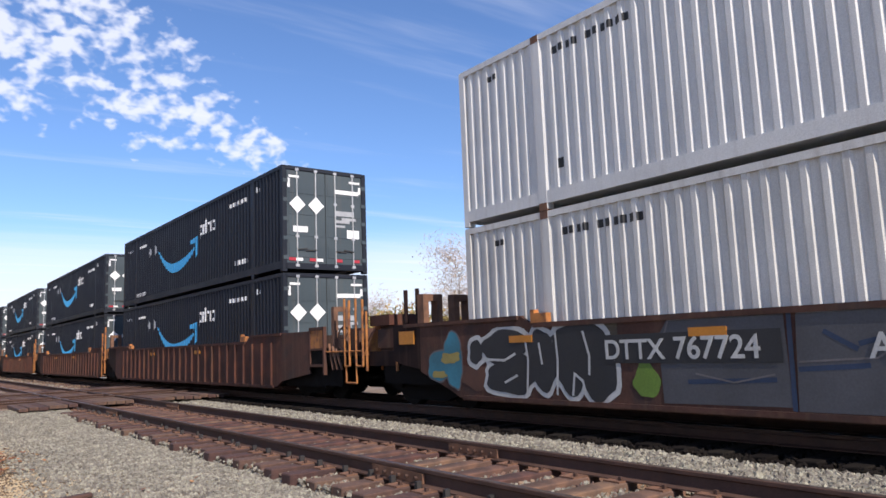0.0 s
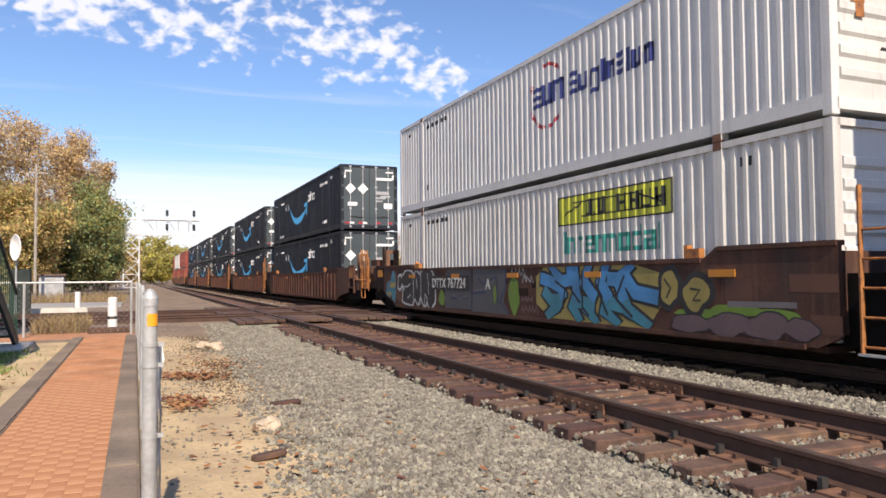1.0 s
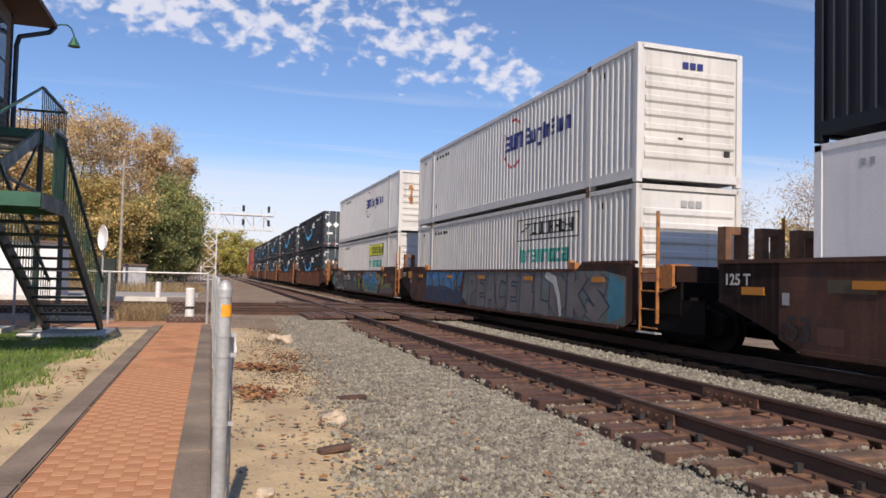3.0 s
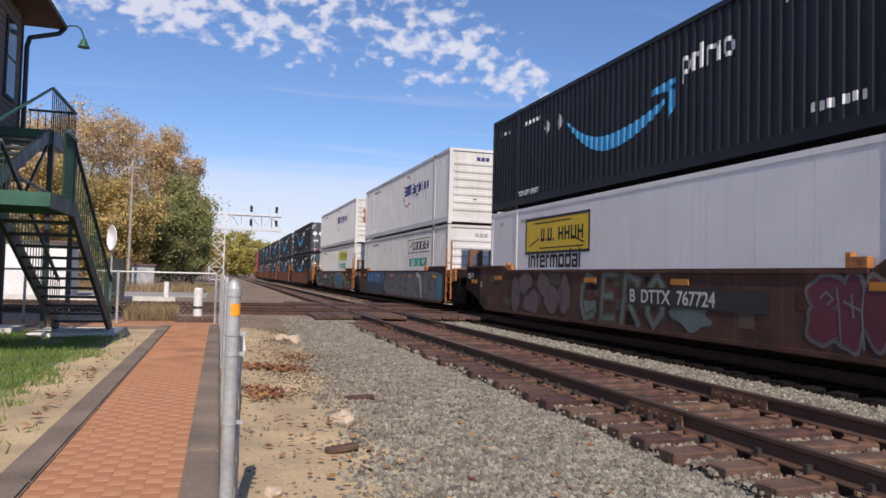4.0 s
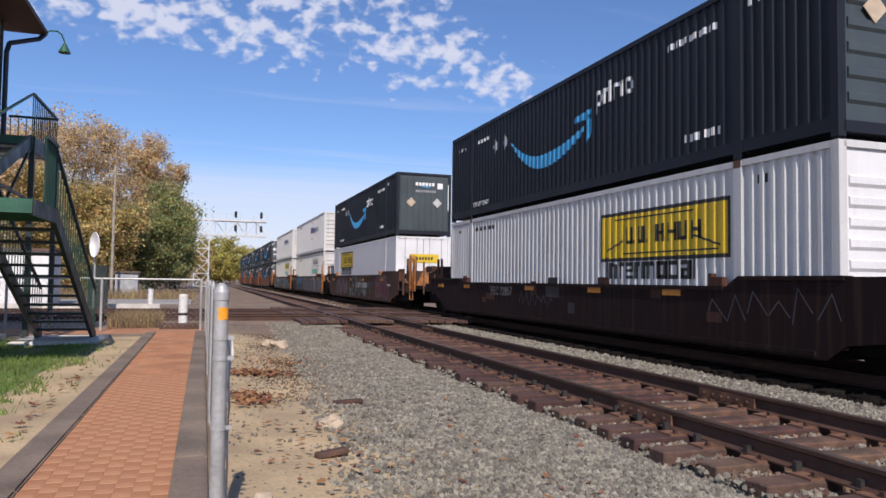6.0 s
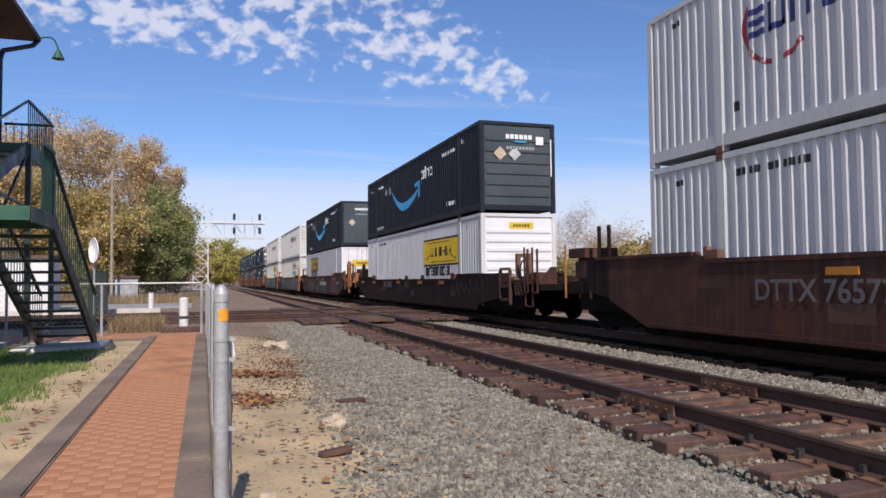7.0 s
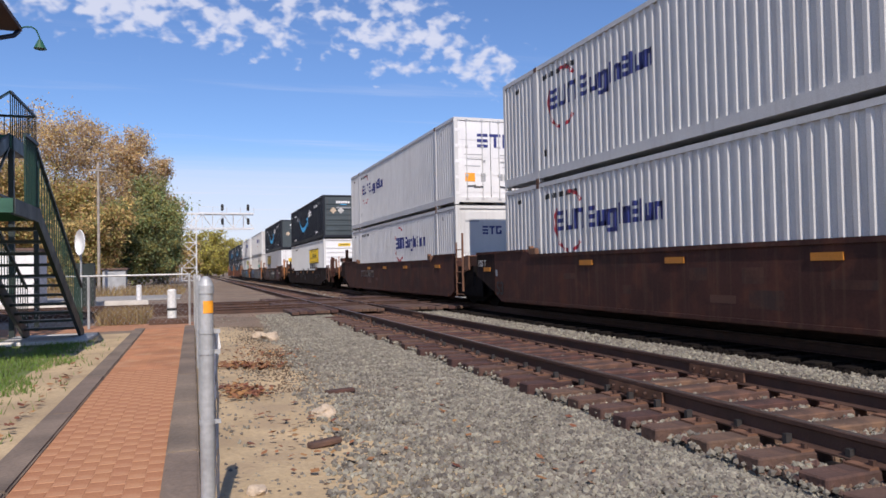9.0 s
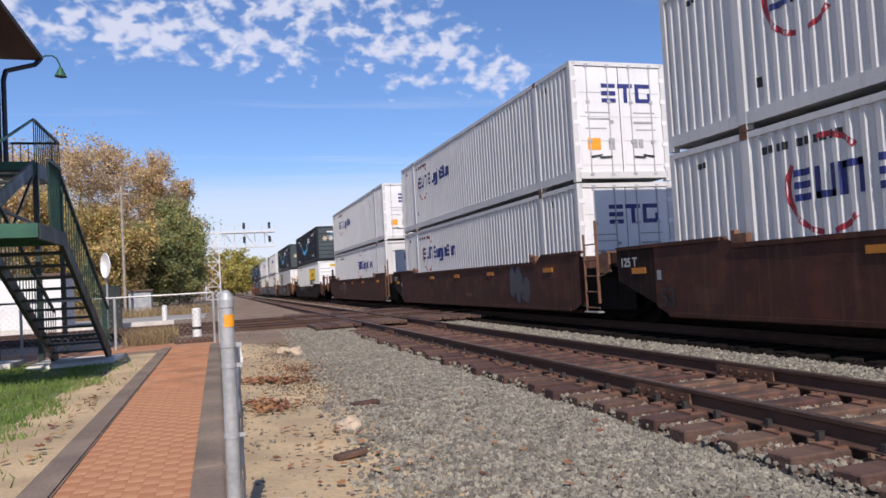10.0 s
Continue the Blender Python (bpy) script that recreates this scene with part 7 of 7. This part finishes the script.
for i, s in enumerate((25.4, 45.05, 64.9, 84.8, 104.7)):
    car, ws = well_car("car_brown", True, -8.3, JOINT, i == 4, RIBBED_CAR, (3.0, -2.0), ladder=i > 0)
    if i == 0:
        coupled_end(car, -8.3, 0.55)
    put(car, s)
    WHEELS.append(ws)
    stack(s, NAVY, NAVY, nd, nd)
for i, s in enumerate((128.5, 148.6, 168.7, 192.0, 212.0, 232.0)):
    car, ws = well_car("car_rust", True, -8.3, JOINT, False, RIBBED_CAR, ())
    put(car, s)
    RED = ("red", "", "orange-red ribbed steel container")
    stack(s, RED, RED if i % 2 == 0 else ("worn", "", "worn white ribbed steel container"), lambda c: wall_end(c, "box_red", 7), lambda c: wall_end(c, "box_red", 7))

GRAF = "rusty brown well car covered in graffiti"
B_REAR = -8.22


def patches(c, material, spots, lift, label):
    for i, (cy, cz, ry, rz, seed, wob) in enumerate(spots):
        graffiti_part(c, "graffiti_patch", material, lambda bm: blob(bm, cy, cz, ry, rz, seed, lift + 0.0003 * i, wob), label)


def quilt(c, seed, y0, y1, tones, n):
    """Rolled-over squares of touch-up paint and rust on a car side."""
    rr = random.Random(seed)
    for k in range(n):
        y, z, w, h = rr.uniform(y1, y0), rr.uniform(0.35, 1.2), rr.uniform(0.25, 0.8), rr.uniform(0.12, 0.3)
        graffiti_part(c, "paint_patch", rr.choice(tones), lambda bm: shape(bm, [(y, z), (y - w, z), (y - w, min(1.42, z + h)), (y, min(1.42, z + h))], -0.004 + 0.0001 * k), "rolled-over paint patch")


def nose_marks(c, strip, size53):
    """Small lettering, an orange mark and large faint figures on the raised nose."""
    lab_text(c, "car_letters", "125 T", 9.72, 1.20, 0.25, "g_white", GX - 0.012)
    lab_text(c, "car_letters", "53", 8.42 if strip else 7.95, 0.42, size53, "g_black", GX - 0.012)
    y, z, w, h = (9.32, 1.05, 0.48, 0.12) if strip else (8.80, 1.14, 0.44, 0.28)
    part("nose_reflector", built(box, -1.468, -1.452, y - w, y, z, z + h), M["reflector"], c, "orange reflective mark")
    graffiti_part(c, "grey_sticker", "greymark", lambda bm: shape(bm, [(8.48, 0.92), (8.34, 0.92), (8.34, 1.1), (8.48, 1.1)], 0.002), "small grey sticker")


RUSTS = ("car_brown", "g_rust", "car_dark", "g_olive")
# first graffiti car
car, ws = well_car("car_rust", False, B_REAR, COUPLED, True, GRAF, (6.6, 3.3, 0.1, -3.05, -6.3))
WHEELS.append(ws)
put(car, 1.70)
quilt(car, 31, 9.0, -8.0, RUSTS, 30)
part("nose_reflector", built(box, -1.468, -1.452, 9.53, 10.03, 1.22, 1.47), M["reflector"], car, "orange reflective mark")
bubbles(car, [(8.75, 0.82, 0.36, 0.26), (8.38, 1.10, 0.20, 0.30), (8.30, 0.78, 0.20, 0.36)], "g_teal", "g_silver", "teal painted bird with a pale rim", 0.001, 0.03)
patches(car, "g_ochre", [(8.42, 0.95, 0.26, 0.10, 5, 0.6), (8.75, 0.66, 0.2, 0.07, 6, 0.6)], 0.008, "yellow painted flash")
patches(car, "g_rust", [(7.75, 0.62, 0.5, 0.22, 4, 0.4)], 0.0008, "rust-red painted rings")
BW = "fat black bubble letters with a white rim"
bubbles(car, [(7.72, 1.05, 0.17, 0.20), (7.02, 1.12, 0.52, 0.27), (6.85, 0.66, 0.58, 0.30), (6.15, 0.88, 0.34, 0.50), (5.55, 0.88, 0.36, 0.52), (5.05, 0.78, 0.34, 0.44), (5.42, 1.22, 0.50, 0.20)], "g_black", "g_white", BW)
graffiti_part(car, "graffiti_strokes", "g_white", lambda bm: strokes(bm, [[(7.45, 0.92), (7.0, 0.90), (6.75, 1.0)], [(7.0, 0.55), (6.72, 0.66)], [(6.52, 1.38), (6.45, 0.9), (6.5, 0.40)], [(6.2, 1.15), (6.15, 0.85)], [(5.85, 1.36), (5.82, 0.9), (5.86, 0.40)], [(5.55, 0.40), (5.5, 0.7), (5.35, 0.6), (5.3, 0.42)], [(5.3, 1.30), (5.2, 0.95), (5.22, 0.7)]], 0.04, 0.0095), BW)
GB = "grey painted block lettering with dark blue edges"
graffiti_part(car, "graffiti_block", "g_grey", lambda bm: shape(bm, [(4.0, 0.34), (2.32, 0.36), (2.34, 1.40), (3.85, 1.43), (4.02, 1.2)], 0.0015), GB)
graffiti_part(car, "graffiti_block", "g_grey", lambda bm: shape(bm, [(2.26, 0.32), (0.26, 0.32), (0.55, 0.62), (0.42, 0.95), (0.40, 1.43), (2.20, 1.43)], 0.0018), GB)
graffiti_part(car, "graffiti_block_edge", "g_navy", lambda bm: strokes(bm, [[(0.40, 1.42), (0.46, 0.95), (0.72, 0.62), (0.30, 0.32)], [(2.28, 1.40), (2.30, 0.34)], [(2.2, 0.78), (1.5, 0.82)], [(1.55, 1.05), (0.9, 1.2), (0.85, 0.6)], [(3.6, 0.62), (2.5, 0.66)], [(1.9, 1.18), (1.6, 1.0)]], 0.055, 0.003), GB)
graffiti_part(car, "graffiti_block_edge", "g_silver", lambda bm: strokes(bm, [[(3.98, 1.1), (3.85, 1.40), (2.4, 1.42)], [(2.18, 1.40), (0.5, 1.42)], [(2.2, 0.86), (1.4, 0.9), (1.0, 1.16)], [(3.5, 0.72), (3.0, 0.62), (2.5, 0.72)]], 0.022, 0.0042), GB)
patches(car, "g_green", [(0.05, 0.78, 0.26, 0.46, 4, 0.25), (4.25, 0.62, 0.22, 0.22, 7, 0.3)], 0.001, "green painted patch")
patches(car, "g_green", [(0.98, 0.78, 0.09, 0.2, 8, 0.2)], 0.005, "green painted fleck")
graffiti_part(car, "number_patch", "g_black", lambda bm: shape(bm, [(5.0, 0.85), (2.38, 0.85), (2.38, 1.24), (5.0, 1.24)], 0.0115), "black patch behind the car number")
lab_text(car, "car_number", "DTTX", 4.92, 0.91, 0.37, "g_white", GX - 0.015)
lab_text(car, "car_number", "767724", 3.80, 0.91, 0.39, "g_white", GX - 0.015)
lab_text(car, "car_letter", "A", 1.47, 0.90, 0.37, "g_white", GX - 0.012)
scribble(car, 0.2, 1.18, 4, 0.24, "g_white", 1)
scribble(car, -0.35, 1.02, 3, 0.24, "g_white", 5)
scribble(car, -0.3, 0.62, 4, 0.18, "g_pink", 2)
scribble(car, -0.3, 0.40, 5, 0.2, "g_pink", 6)
graffiti_part(car, "graffiti_ground", "g_ochre", lambda bm: shape(bm, [(-0.95, 0.62), (-1.5, 0.34), (-4.6, 0.30), (-5.0, 0.75), (-4.95, 1.25), (-4.2, 1.42), (-1.3, 1.42), (-0.95, 1.2)], 0.0006), "dull yellow painted ground")
WILD = "angular blue-to-teal graffiti letters with black edges"
TOPS = [[(-1.65, 1.40), (-1.9, 1.15), (-2.0, 0.85)], [(-2.25, 1.36), (-2.45, 1.40), (-2.5, 0.85)], [(-2.9, 1.42), (-2.75, 1.1), (-3.05, 0.85)], [(-3.45, 1.42), (-3.3, 1.1), (-3.5, 0.85)], [(-4.15, 1.40), (-3.8, 1.15), (-3.95, 0.85)], [(-1.25, 1.15), (-1.55, 1.10), (-1.85, 1.0)], [(-2.0, 1.10), (-2.45, 1.16)], [(-3.6, 1.15), (-4.1, 1.12), (-4.3, 0.92), (-4.8, 0.85)]]
FEET = [[(-2.0, 0.85), (-1.8, 0.60), (-1.45, 0.38)], [(-2.5, 0.85), (-2.35, 0.60), (-2.55, 0.36)], [(-3.05, 0.85), (-2.85, 0.55), (-3.1, 0.33)], [(-3.5, 0.85), (-3.4, 0.55), (-3.75, 0.33)], [(-3.95, 0.85), (-4.1, 0.6), (-4.6, 0.34)], [(-1.9, 0.72), (-1.55, 0.72), (-1.35, 0.86)], [(-2.5, 0.72), (-3.0, 0.66)], [(-3.5, 0.72), (-4.0, 0.66)]]
graffiti_part(car, "graffiti_rim", "g_black", lambda bm: strokes(bm, TOPS + FEET, 0.36, 0.0022), WILD)
graffiti_part(car, "graffiti_fill", "g_teal", lambda bm: strokes(bm, FEET, 0.25, 0.0062), WILD)
graffiti_part(car, "graffiti_fill", "g_blue", lambda bm: strokes(bm, TOPS, 0.25, 0.0082), WILD)
graffiti_part(car, "graffiti_strokes", "g_black", lambda bm: strokes(bm, [[(-1.75, 1.1), (-2.1, 0.95), (-2.0, 0.6)], [(-2.7, 1.3), (-2.7, 0.6), (-2.9, 0.45)], [(-3.3, 1.3), (-3.2, 0.95), (-3.5, 0.5)], [(-4.0, 1.2), (-3.75, 0.8), (-4.2, 0.5)], [(-2.3, 0.95), (-2.6, 0.7)]], 0.05, 0.0105), WILD)
bubbles(car, [(-5.15, 1.02, 0.20, 0.27), (-5.75, 0.92, 0.26, 0.24)], "g_ochre", "g_black", "dull yellow ring letters with black rims", 0.001, 0.10)
graffiti_part(car, "graffiti_strokes", "g_black", lambda bm: strokes(bm, [[(-5.65, 1.0), (-5.85, 0.98), (-5.7, 0.82), (-5.85, 0.82)], [(-5.05, 1.15), (-5.2, 1.0), (-5.1, 0.85)]], 0.03, 0.008), "black lines in the letters")
patches(car, "g_green", [(-6.6, 0.70, 0.5, 0.08, 6, 0.6), (-5.8, 0.62, 0.5, 0.07, 3, 0.6), (-7.2, 0.66, 0.5, 0.07, 8, 0.6)], 0.0008, "green paint haze")
bubbles(car, [(-5.6, 0.46, 0.42, 0.13), (-6.4, 0.48, 0.40, 0.16), (-7.1, 0.49, 0.36, 0.17), (-7.65, 0.48, 0.26, 0.15)], "g_mauve", "g_black", "mauve bubble letters with thin black rims", 0.002, 0.022)
graffiti_part(car, "graffiti_strip", "g_silver", lambda bm: shape(bm, [(-6.4, 0.83), (-7.6, 0.84), (-7.6, 0.76), (-6.4, 0.74)], 0.001), "pale wiped strip")
stack(1.70, ("worn", "panel_lime", "off-white ribbed container with a faded yellow panel"), ("white", "ring", RING, -0.49), lambda c: ends_ribs(c, "box_white", False, "greymark"), lambda c: ends_ribs(c, "box_worn", True))
# second
car, ws = well_car("car_rust", False, B_REAR, JOINT, False, GRAF, (6.95, 3.3, 0.2, -3.3, -6.9))
WHEELS.append(ws)
put(car, -17.80)
nose_marks(car, False, 0.46)
quilt(car, 32, 8.0, -7.6, RUSTS, 22)
graffiti_part(car, "graffiti_ground", "g_navy", lambda bm: shape(bm, [(6.25, 0.34), (2.4, 0.30), (1.7, 0.52), (2.3, 0.95), (6.15, 0.95)], 0.0006), "dark blue painted ground")
BL = "rounded light blue graffiti letters fading to dark blue"
graffiti_part(car, "graffiti_ground", "g_blue", lambda bm: shape(bm, [(6.15, 0.80), (2.2, 0.78), (1.85, 1.43), (6.1, 1.43)], 0.0010), BL)
graffiti_part(car, "graffiti_rim", "g_navy", lambda bm: strokes(bm, [[(5.75, 1.42), (5.5, 1.2), (5.2, 1.42)], [(4.65, 1.42), (4.5, 1.1), (4.35, 0.8)], [(3.1, 1.42), (3.2, 1.15), (3.0, 0.75)], [(2.7, 1.42), (2.5, 1.2), (2.3, 1.42)], [(5.95, 0.86), (5.3, 0.80), (4.5, 0.86), (3.6, 0.84), (2.9, 0.72), (2.2, 0.9)]], 0.09, 0.003), BL)
bubbles(car, [(5.35, 1.02, 0.10, 0.12), (4.0, 1.02, 0.12, 0.12), (2.65, 1.0, 0.14, 0.14)], "g_silver", "g_navy", BL, 0.004, 0.05)
graffiti_part(car, "graffiti_strokes", "g_silver", lambda bm: strokes(bm, [[(5.9, 1.15), (5.6, 0.9)], [(4.9, 1.25), (4.75, 0.9), (4.6, 0.6)], [(4.2, 0.6), (4.0, 0.4)], [(3.5, 0.62), (3.3, 0.4)]], 0.025, 0.006), BL)
graffiti_part(car, "graffiti_ground", "g_mint", lambda bm: shape(bm, [(1.9, 0.55), (1.35, 0.34), (-8.0, 0.31), (-8.0, 1.30), (-7.2, 1.42), (1.7, 1.42)], 0.0008), "pale grey-green painted ground")
scribble(car, 1.75, 0.98, 2, 0.34, "g_black", 44)
letters(car, "PEACE", 1.40, -2.65, 0.30, 1.44, 0.26, "g_silver", "g_navy", "silver graffiti letters with dark blue rims", 0.002, 0.045, 0.08)
letters(car, "BLOKS", -2.75, -7.25, 0.29, 1.44, 0.34, "g_silver", "g_navy", "fat silver graffiti letters with dark rims", 0.002, 0.05, 0.05)
graffiti_part(car, "graffiti_crescent", "g_white", lambda bm: ribbon(bm, [(-4.45, 1.34), (-4.85, 1.2), (-5.05, 0.85), (-5.15, 0.45)], 0.26, 0.0125, 0.5), "white painted crescent")
graffiti_part(car, "graffiti_patch", "g_teal", lambda bm: shape(bm, [(-7.3, 0.32), (-7.95, 0.50), (-7.9, 1.2), (-7.35, 1.38)], 0.0012), "faded teal painted patch")
stack(-17.80, ("worn", "panel_outline", "off-white ribbed container with an outlined panel"), ("white", "ring", RING, -0.97), lambda c: ends_ribs(c, "box_white", False, "greymark"), lambda c: ends_ribs(c, "box_worn", False))
# third
car, ws = well_car("car_rust", False, B_REAR, JOINT, False, GRAF, (7.0, 1.4, -1.9, -6.15), ladder=False)
coupled_end(car, B_REAR)
WHEELS.append(ws)
put(car, -38.45)
nose_marks(car, True, 0.5)
quilt(car, 33, 8.0, -7.8, RUSTS, 24)
MB = "mauve bubble graffiti letters with black and pale edges"
bubbles(car, [(5.65, 0.80, 0.32, 0.46), (5.0, 1.12, 0.42, 0.26), (4.5, 0.62, 0.55, 0.28), (3.85, 1.08, 0.36, 0.30), (3.3, 0.72, 0.42, 0.36), (2.65, 0.90, 0.34, 0.44)], "g_mauve", "g_black", MB, 0.002, 0.035)
graffiti_part(car, "graffiti_strokes", "g_black", lambda bm: strokes(bm, [[(5.9, 1.38), (6.02, 0.85), (5.85, 0.40)], [(5.85, 1.36), (5.35, 1.15), (5.5, 0.75), (5.1, 0.70)], [(4.75, 0.95), (4.65, 0.82), (4.8, 0.84)], [(4.3, 0.95), (4.05, 0.8), (4.1, 0.45)], [(3.6, 0.95), (3.45, 0.6)], [(2.9, 1.2), (2.75, 0.8), (2.9, 0.5)]], 0.035, 0.009), MB)
letters(car, "CERO", 1.95, -1.6, 0.34, 1.42, 0.11, "g_mint", "g_olive", "faded pale green graffiti letters", 0.0008, 0.06, 0.1)
patches(car, "g_mint", [(-2.2, 0.62, 0.6, 0.26, 4, 0.6), (1.4, 0.6, 0.3, 0.2, 5, 0.5)], 0.0006, "pale green overspray")
graffiti_part(car, "number_patch", "g_black", lambda bm: shape(bm, [(-0.15, 0.76), (-4.1, 0.76), (-4.1, 1.12), (-0.15, 1.12)], 0.0085), "dark patch behind the car number")
lab_text(car, "car_number", "B  DTTX  767724", -0.25, 0.82, 0.36, "g_white", GX - 0.012)
MR = "maroon bubble letters with a silver rim"
bubbles(car, [(-5.15, 0.72, 0.28, 0.26), (-5.20, 1.12, 0.30, 0.22), (-5.60, 0.85, 0.22, 0.46), (-6.00, 0.88, 0.22, 0.48), (-6.45, 0.86, 0.26, 0.50), (-6.75, 1.12, 0.26, 0.24), (-7.02, 0.68, 0.36, 0.32)], "g_maroon", "g_silver", MR, 0.002, 0.065)
graffiti_part(car, "graffiti_strokes", "g_silver", lambda bm: strokes(bm, [[(-5.38, 1.2), (-5.42, 0.9), (-5.45, 0.45)], [(-5.82, 1.3), (-5.78, 0.9), (-5.82, 0.42)], [(-6.22, 1.3), (-6.25, 0.9), (-6.2, 0.42)], [(-6.62, 1.0), (-6.68, 0.7), (-6.6, 0.4)], [(-5.1, 1.05), (-5.2, 1.15), (-5.32, 1.05), (-5.22, 0.97)], [(-6.3, 1.05), (-6.42, 1.15), (-6.52, 1.02), (-6.4, 0.95)], [(-5.5, 1.02), (-5.75, 0.92)], [(-5.62, 1.12), (-5.65, 0.82)]], 0.032, 0.0105), MR)
for y, z in ((-7.35, 0.95), (-7.62, 0.95)):
    part("marker_plate", built(box, -1.468, -1.452, y - 0.05, y, z, z + 0.08), M["g_white"], car, "small pale plate")
stack(-38.45, ("smooth", "panel_smooth", "smooth white container with a yellow panel"), NAVY, lambda c: (door_end(c, "box_smooth"), end_mark(c, "yellow_panel", "yellow", [(-0.62, 0.72, 1.72, 2.1)], "yellow brand panel", 0.012), end_mark(c, "panel_letters", "black", [(-0.35 + k * 0.14, -0.26 + k * 0.14, 1.84, 1.98) for k in range(6)], "", 0.018)), lambda c: ends_navy(c, "vertical"))
# fourth: a single dark car
car, ws = well_car("car_dark", False, -8.3, JOINT, True, "dark brown well car with faint graffiti", (6.0, 1.35, -1.9, -4.6, 8.65), "car_brown", 0.29, False)
coupled_end(car, -8.3, 0.55, 0.29, "car_brown")
WHEELS.append(ws)
put(car, -62.20)
lab_text(car, "car_number", "FEC 72857", 3.95, 0.84, 0.34, "g_silver", GX - 0.012)
scribble(car, 2.0, 0.6, 6, 0.45, "g_grey", 21)
scribble(car, -5.6, 0.6, 6, 0.6, "g_grey", 22)
quilt(car, 34, 7.5, -7.5, ("car_brown", "g_black"), 12)
stack(-62.20, ("white", "panel_yellow", "white ribbed container with a black-edged yellow panel"), NAVY, lambda c: ends_ribs(c, "box_smooth", False, None, True), lambda c: ends_navy(c, "ribs"))
# last set
PLAIN = "plain brown well car with scuffed paint"
for i, s in enumerate((-87.25, -107.35, -127.10)):
    car, ws = well_car("car_brown", False, B_REAR, COUPLED if i == 0 else JOINT, i == 0, PLAIN, (3.6, 0.6, -2.6, -6.6), "plate")
    WHEELS.append(ws)
    put(car, s)
    quilt(car, 36 + i, 7.5, -7.5, ("car_rust", "g_rust", "car_brown"), 12)
    if i == 0:
        lab_text(car, "car_number", "DTTX 765772", 5.2, 0.82, 0.44, "g_silver", GX - 0.012)
    else:
        nose_marks(car, True, 0.5)
    if i == 1:
        bubbles(car, [(-4.3, 0.98, 0.20, 0.40), (-4.7, 0.92, 0.24, 0.44), (-5.2, 0.72, 0.26, 0.30)], "g_grey", "g_navy", "faded grey-blue bubble letters", 0.001, 0.03)
    stack(s, ("white", "ring", RING, -0.5 if i == 0 else 5.3), ("white", "ring", RING, 5.5), ends_stg_front if i == 0 else ends_stg_doors, ends_stg_doors)


def track_pose(s, z):
    """Along the main track: straight, then a wide curve to the right."""
    d, r = s - 165.0, 500.0
    if d <= 0:
        return pose(MAIN_C, s, z)
    a = d / r
    return pose(MAIN_C + r * (1 - math.cos(a)), 165 + r * math.sin(a), z, 0, 0, -math.degrees(a))


def travel(t):
    return 12.6 * t + 0.086 * t * t - 0.0042 * t ** 3


def far_rails():
    for q in (-0.753, 0.753):
        bm = bmesh.new()
        for i in range(30):
            a, b = track_pose(165 + i * 5, 0) @ Vector((q, 0, -0.09)), track_pose(170 + i * 5, 0) @ Vector((q, 0, -0.09))
            beam(bm, a, b, 0.07, 0.17)
        tagged(part("rail", bm, M["rail"]), "rusty rail curving away beyond the gantry", "rail", "rails", "structure")


far_rails()


def motions():
    for ob, s, z in TRAIN:
        walk(ob, [(k * 0.5, track_pose(s + travel(k * 0.5), z)) for k in range(21)])
    for ws in WHEELS:
        for w in ws:
            y, z = w.location.y, w.location.z
            walk(w, [(k / 30, pose(0, y, z) @ Matrix.Rotation(-travel(k / 30) / 0.457, 4, "X")) for k in range(301)])


motions()
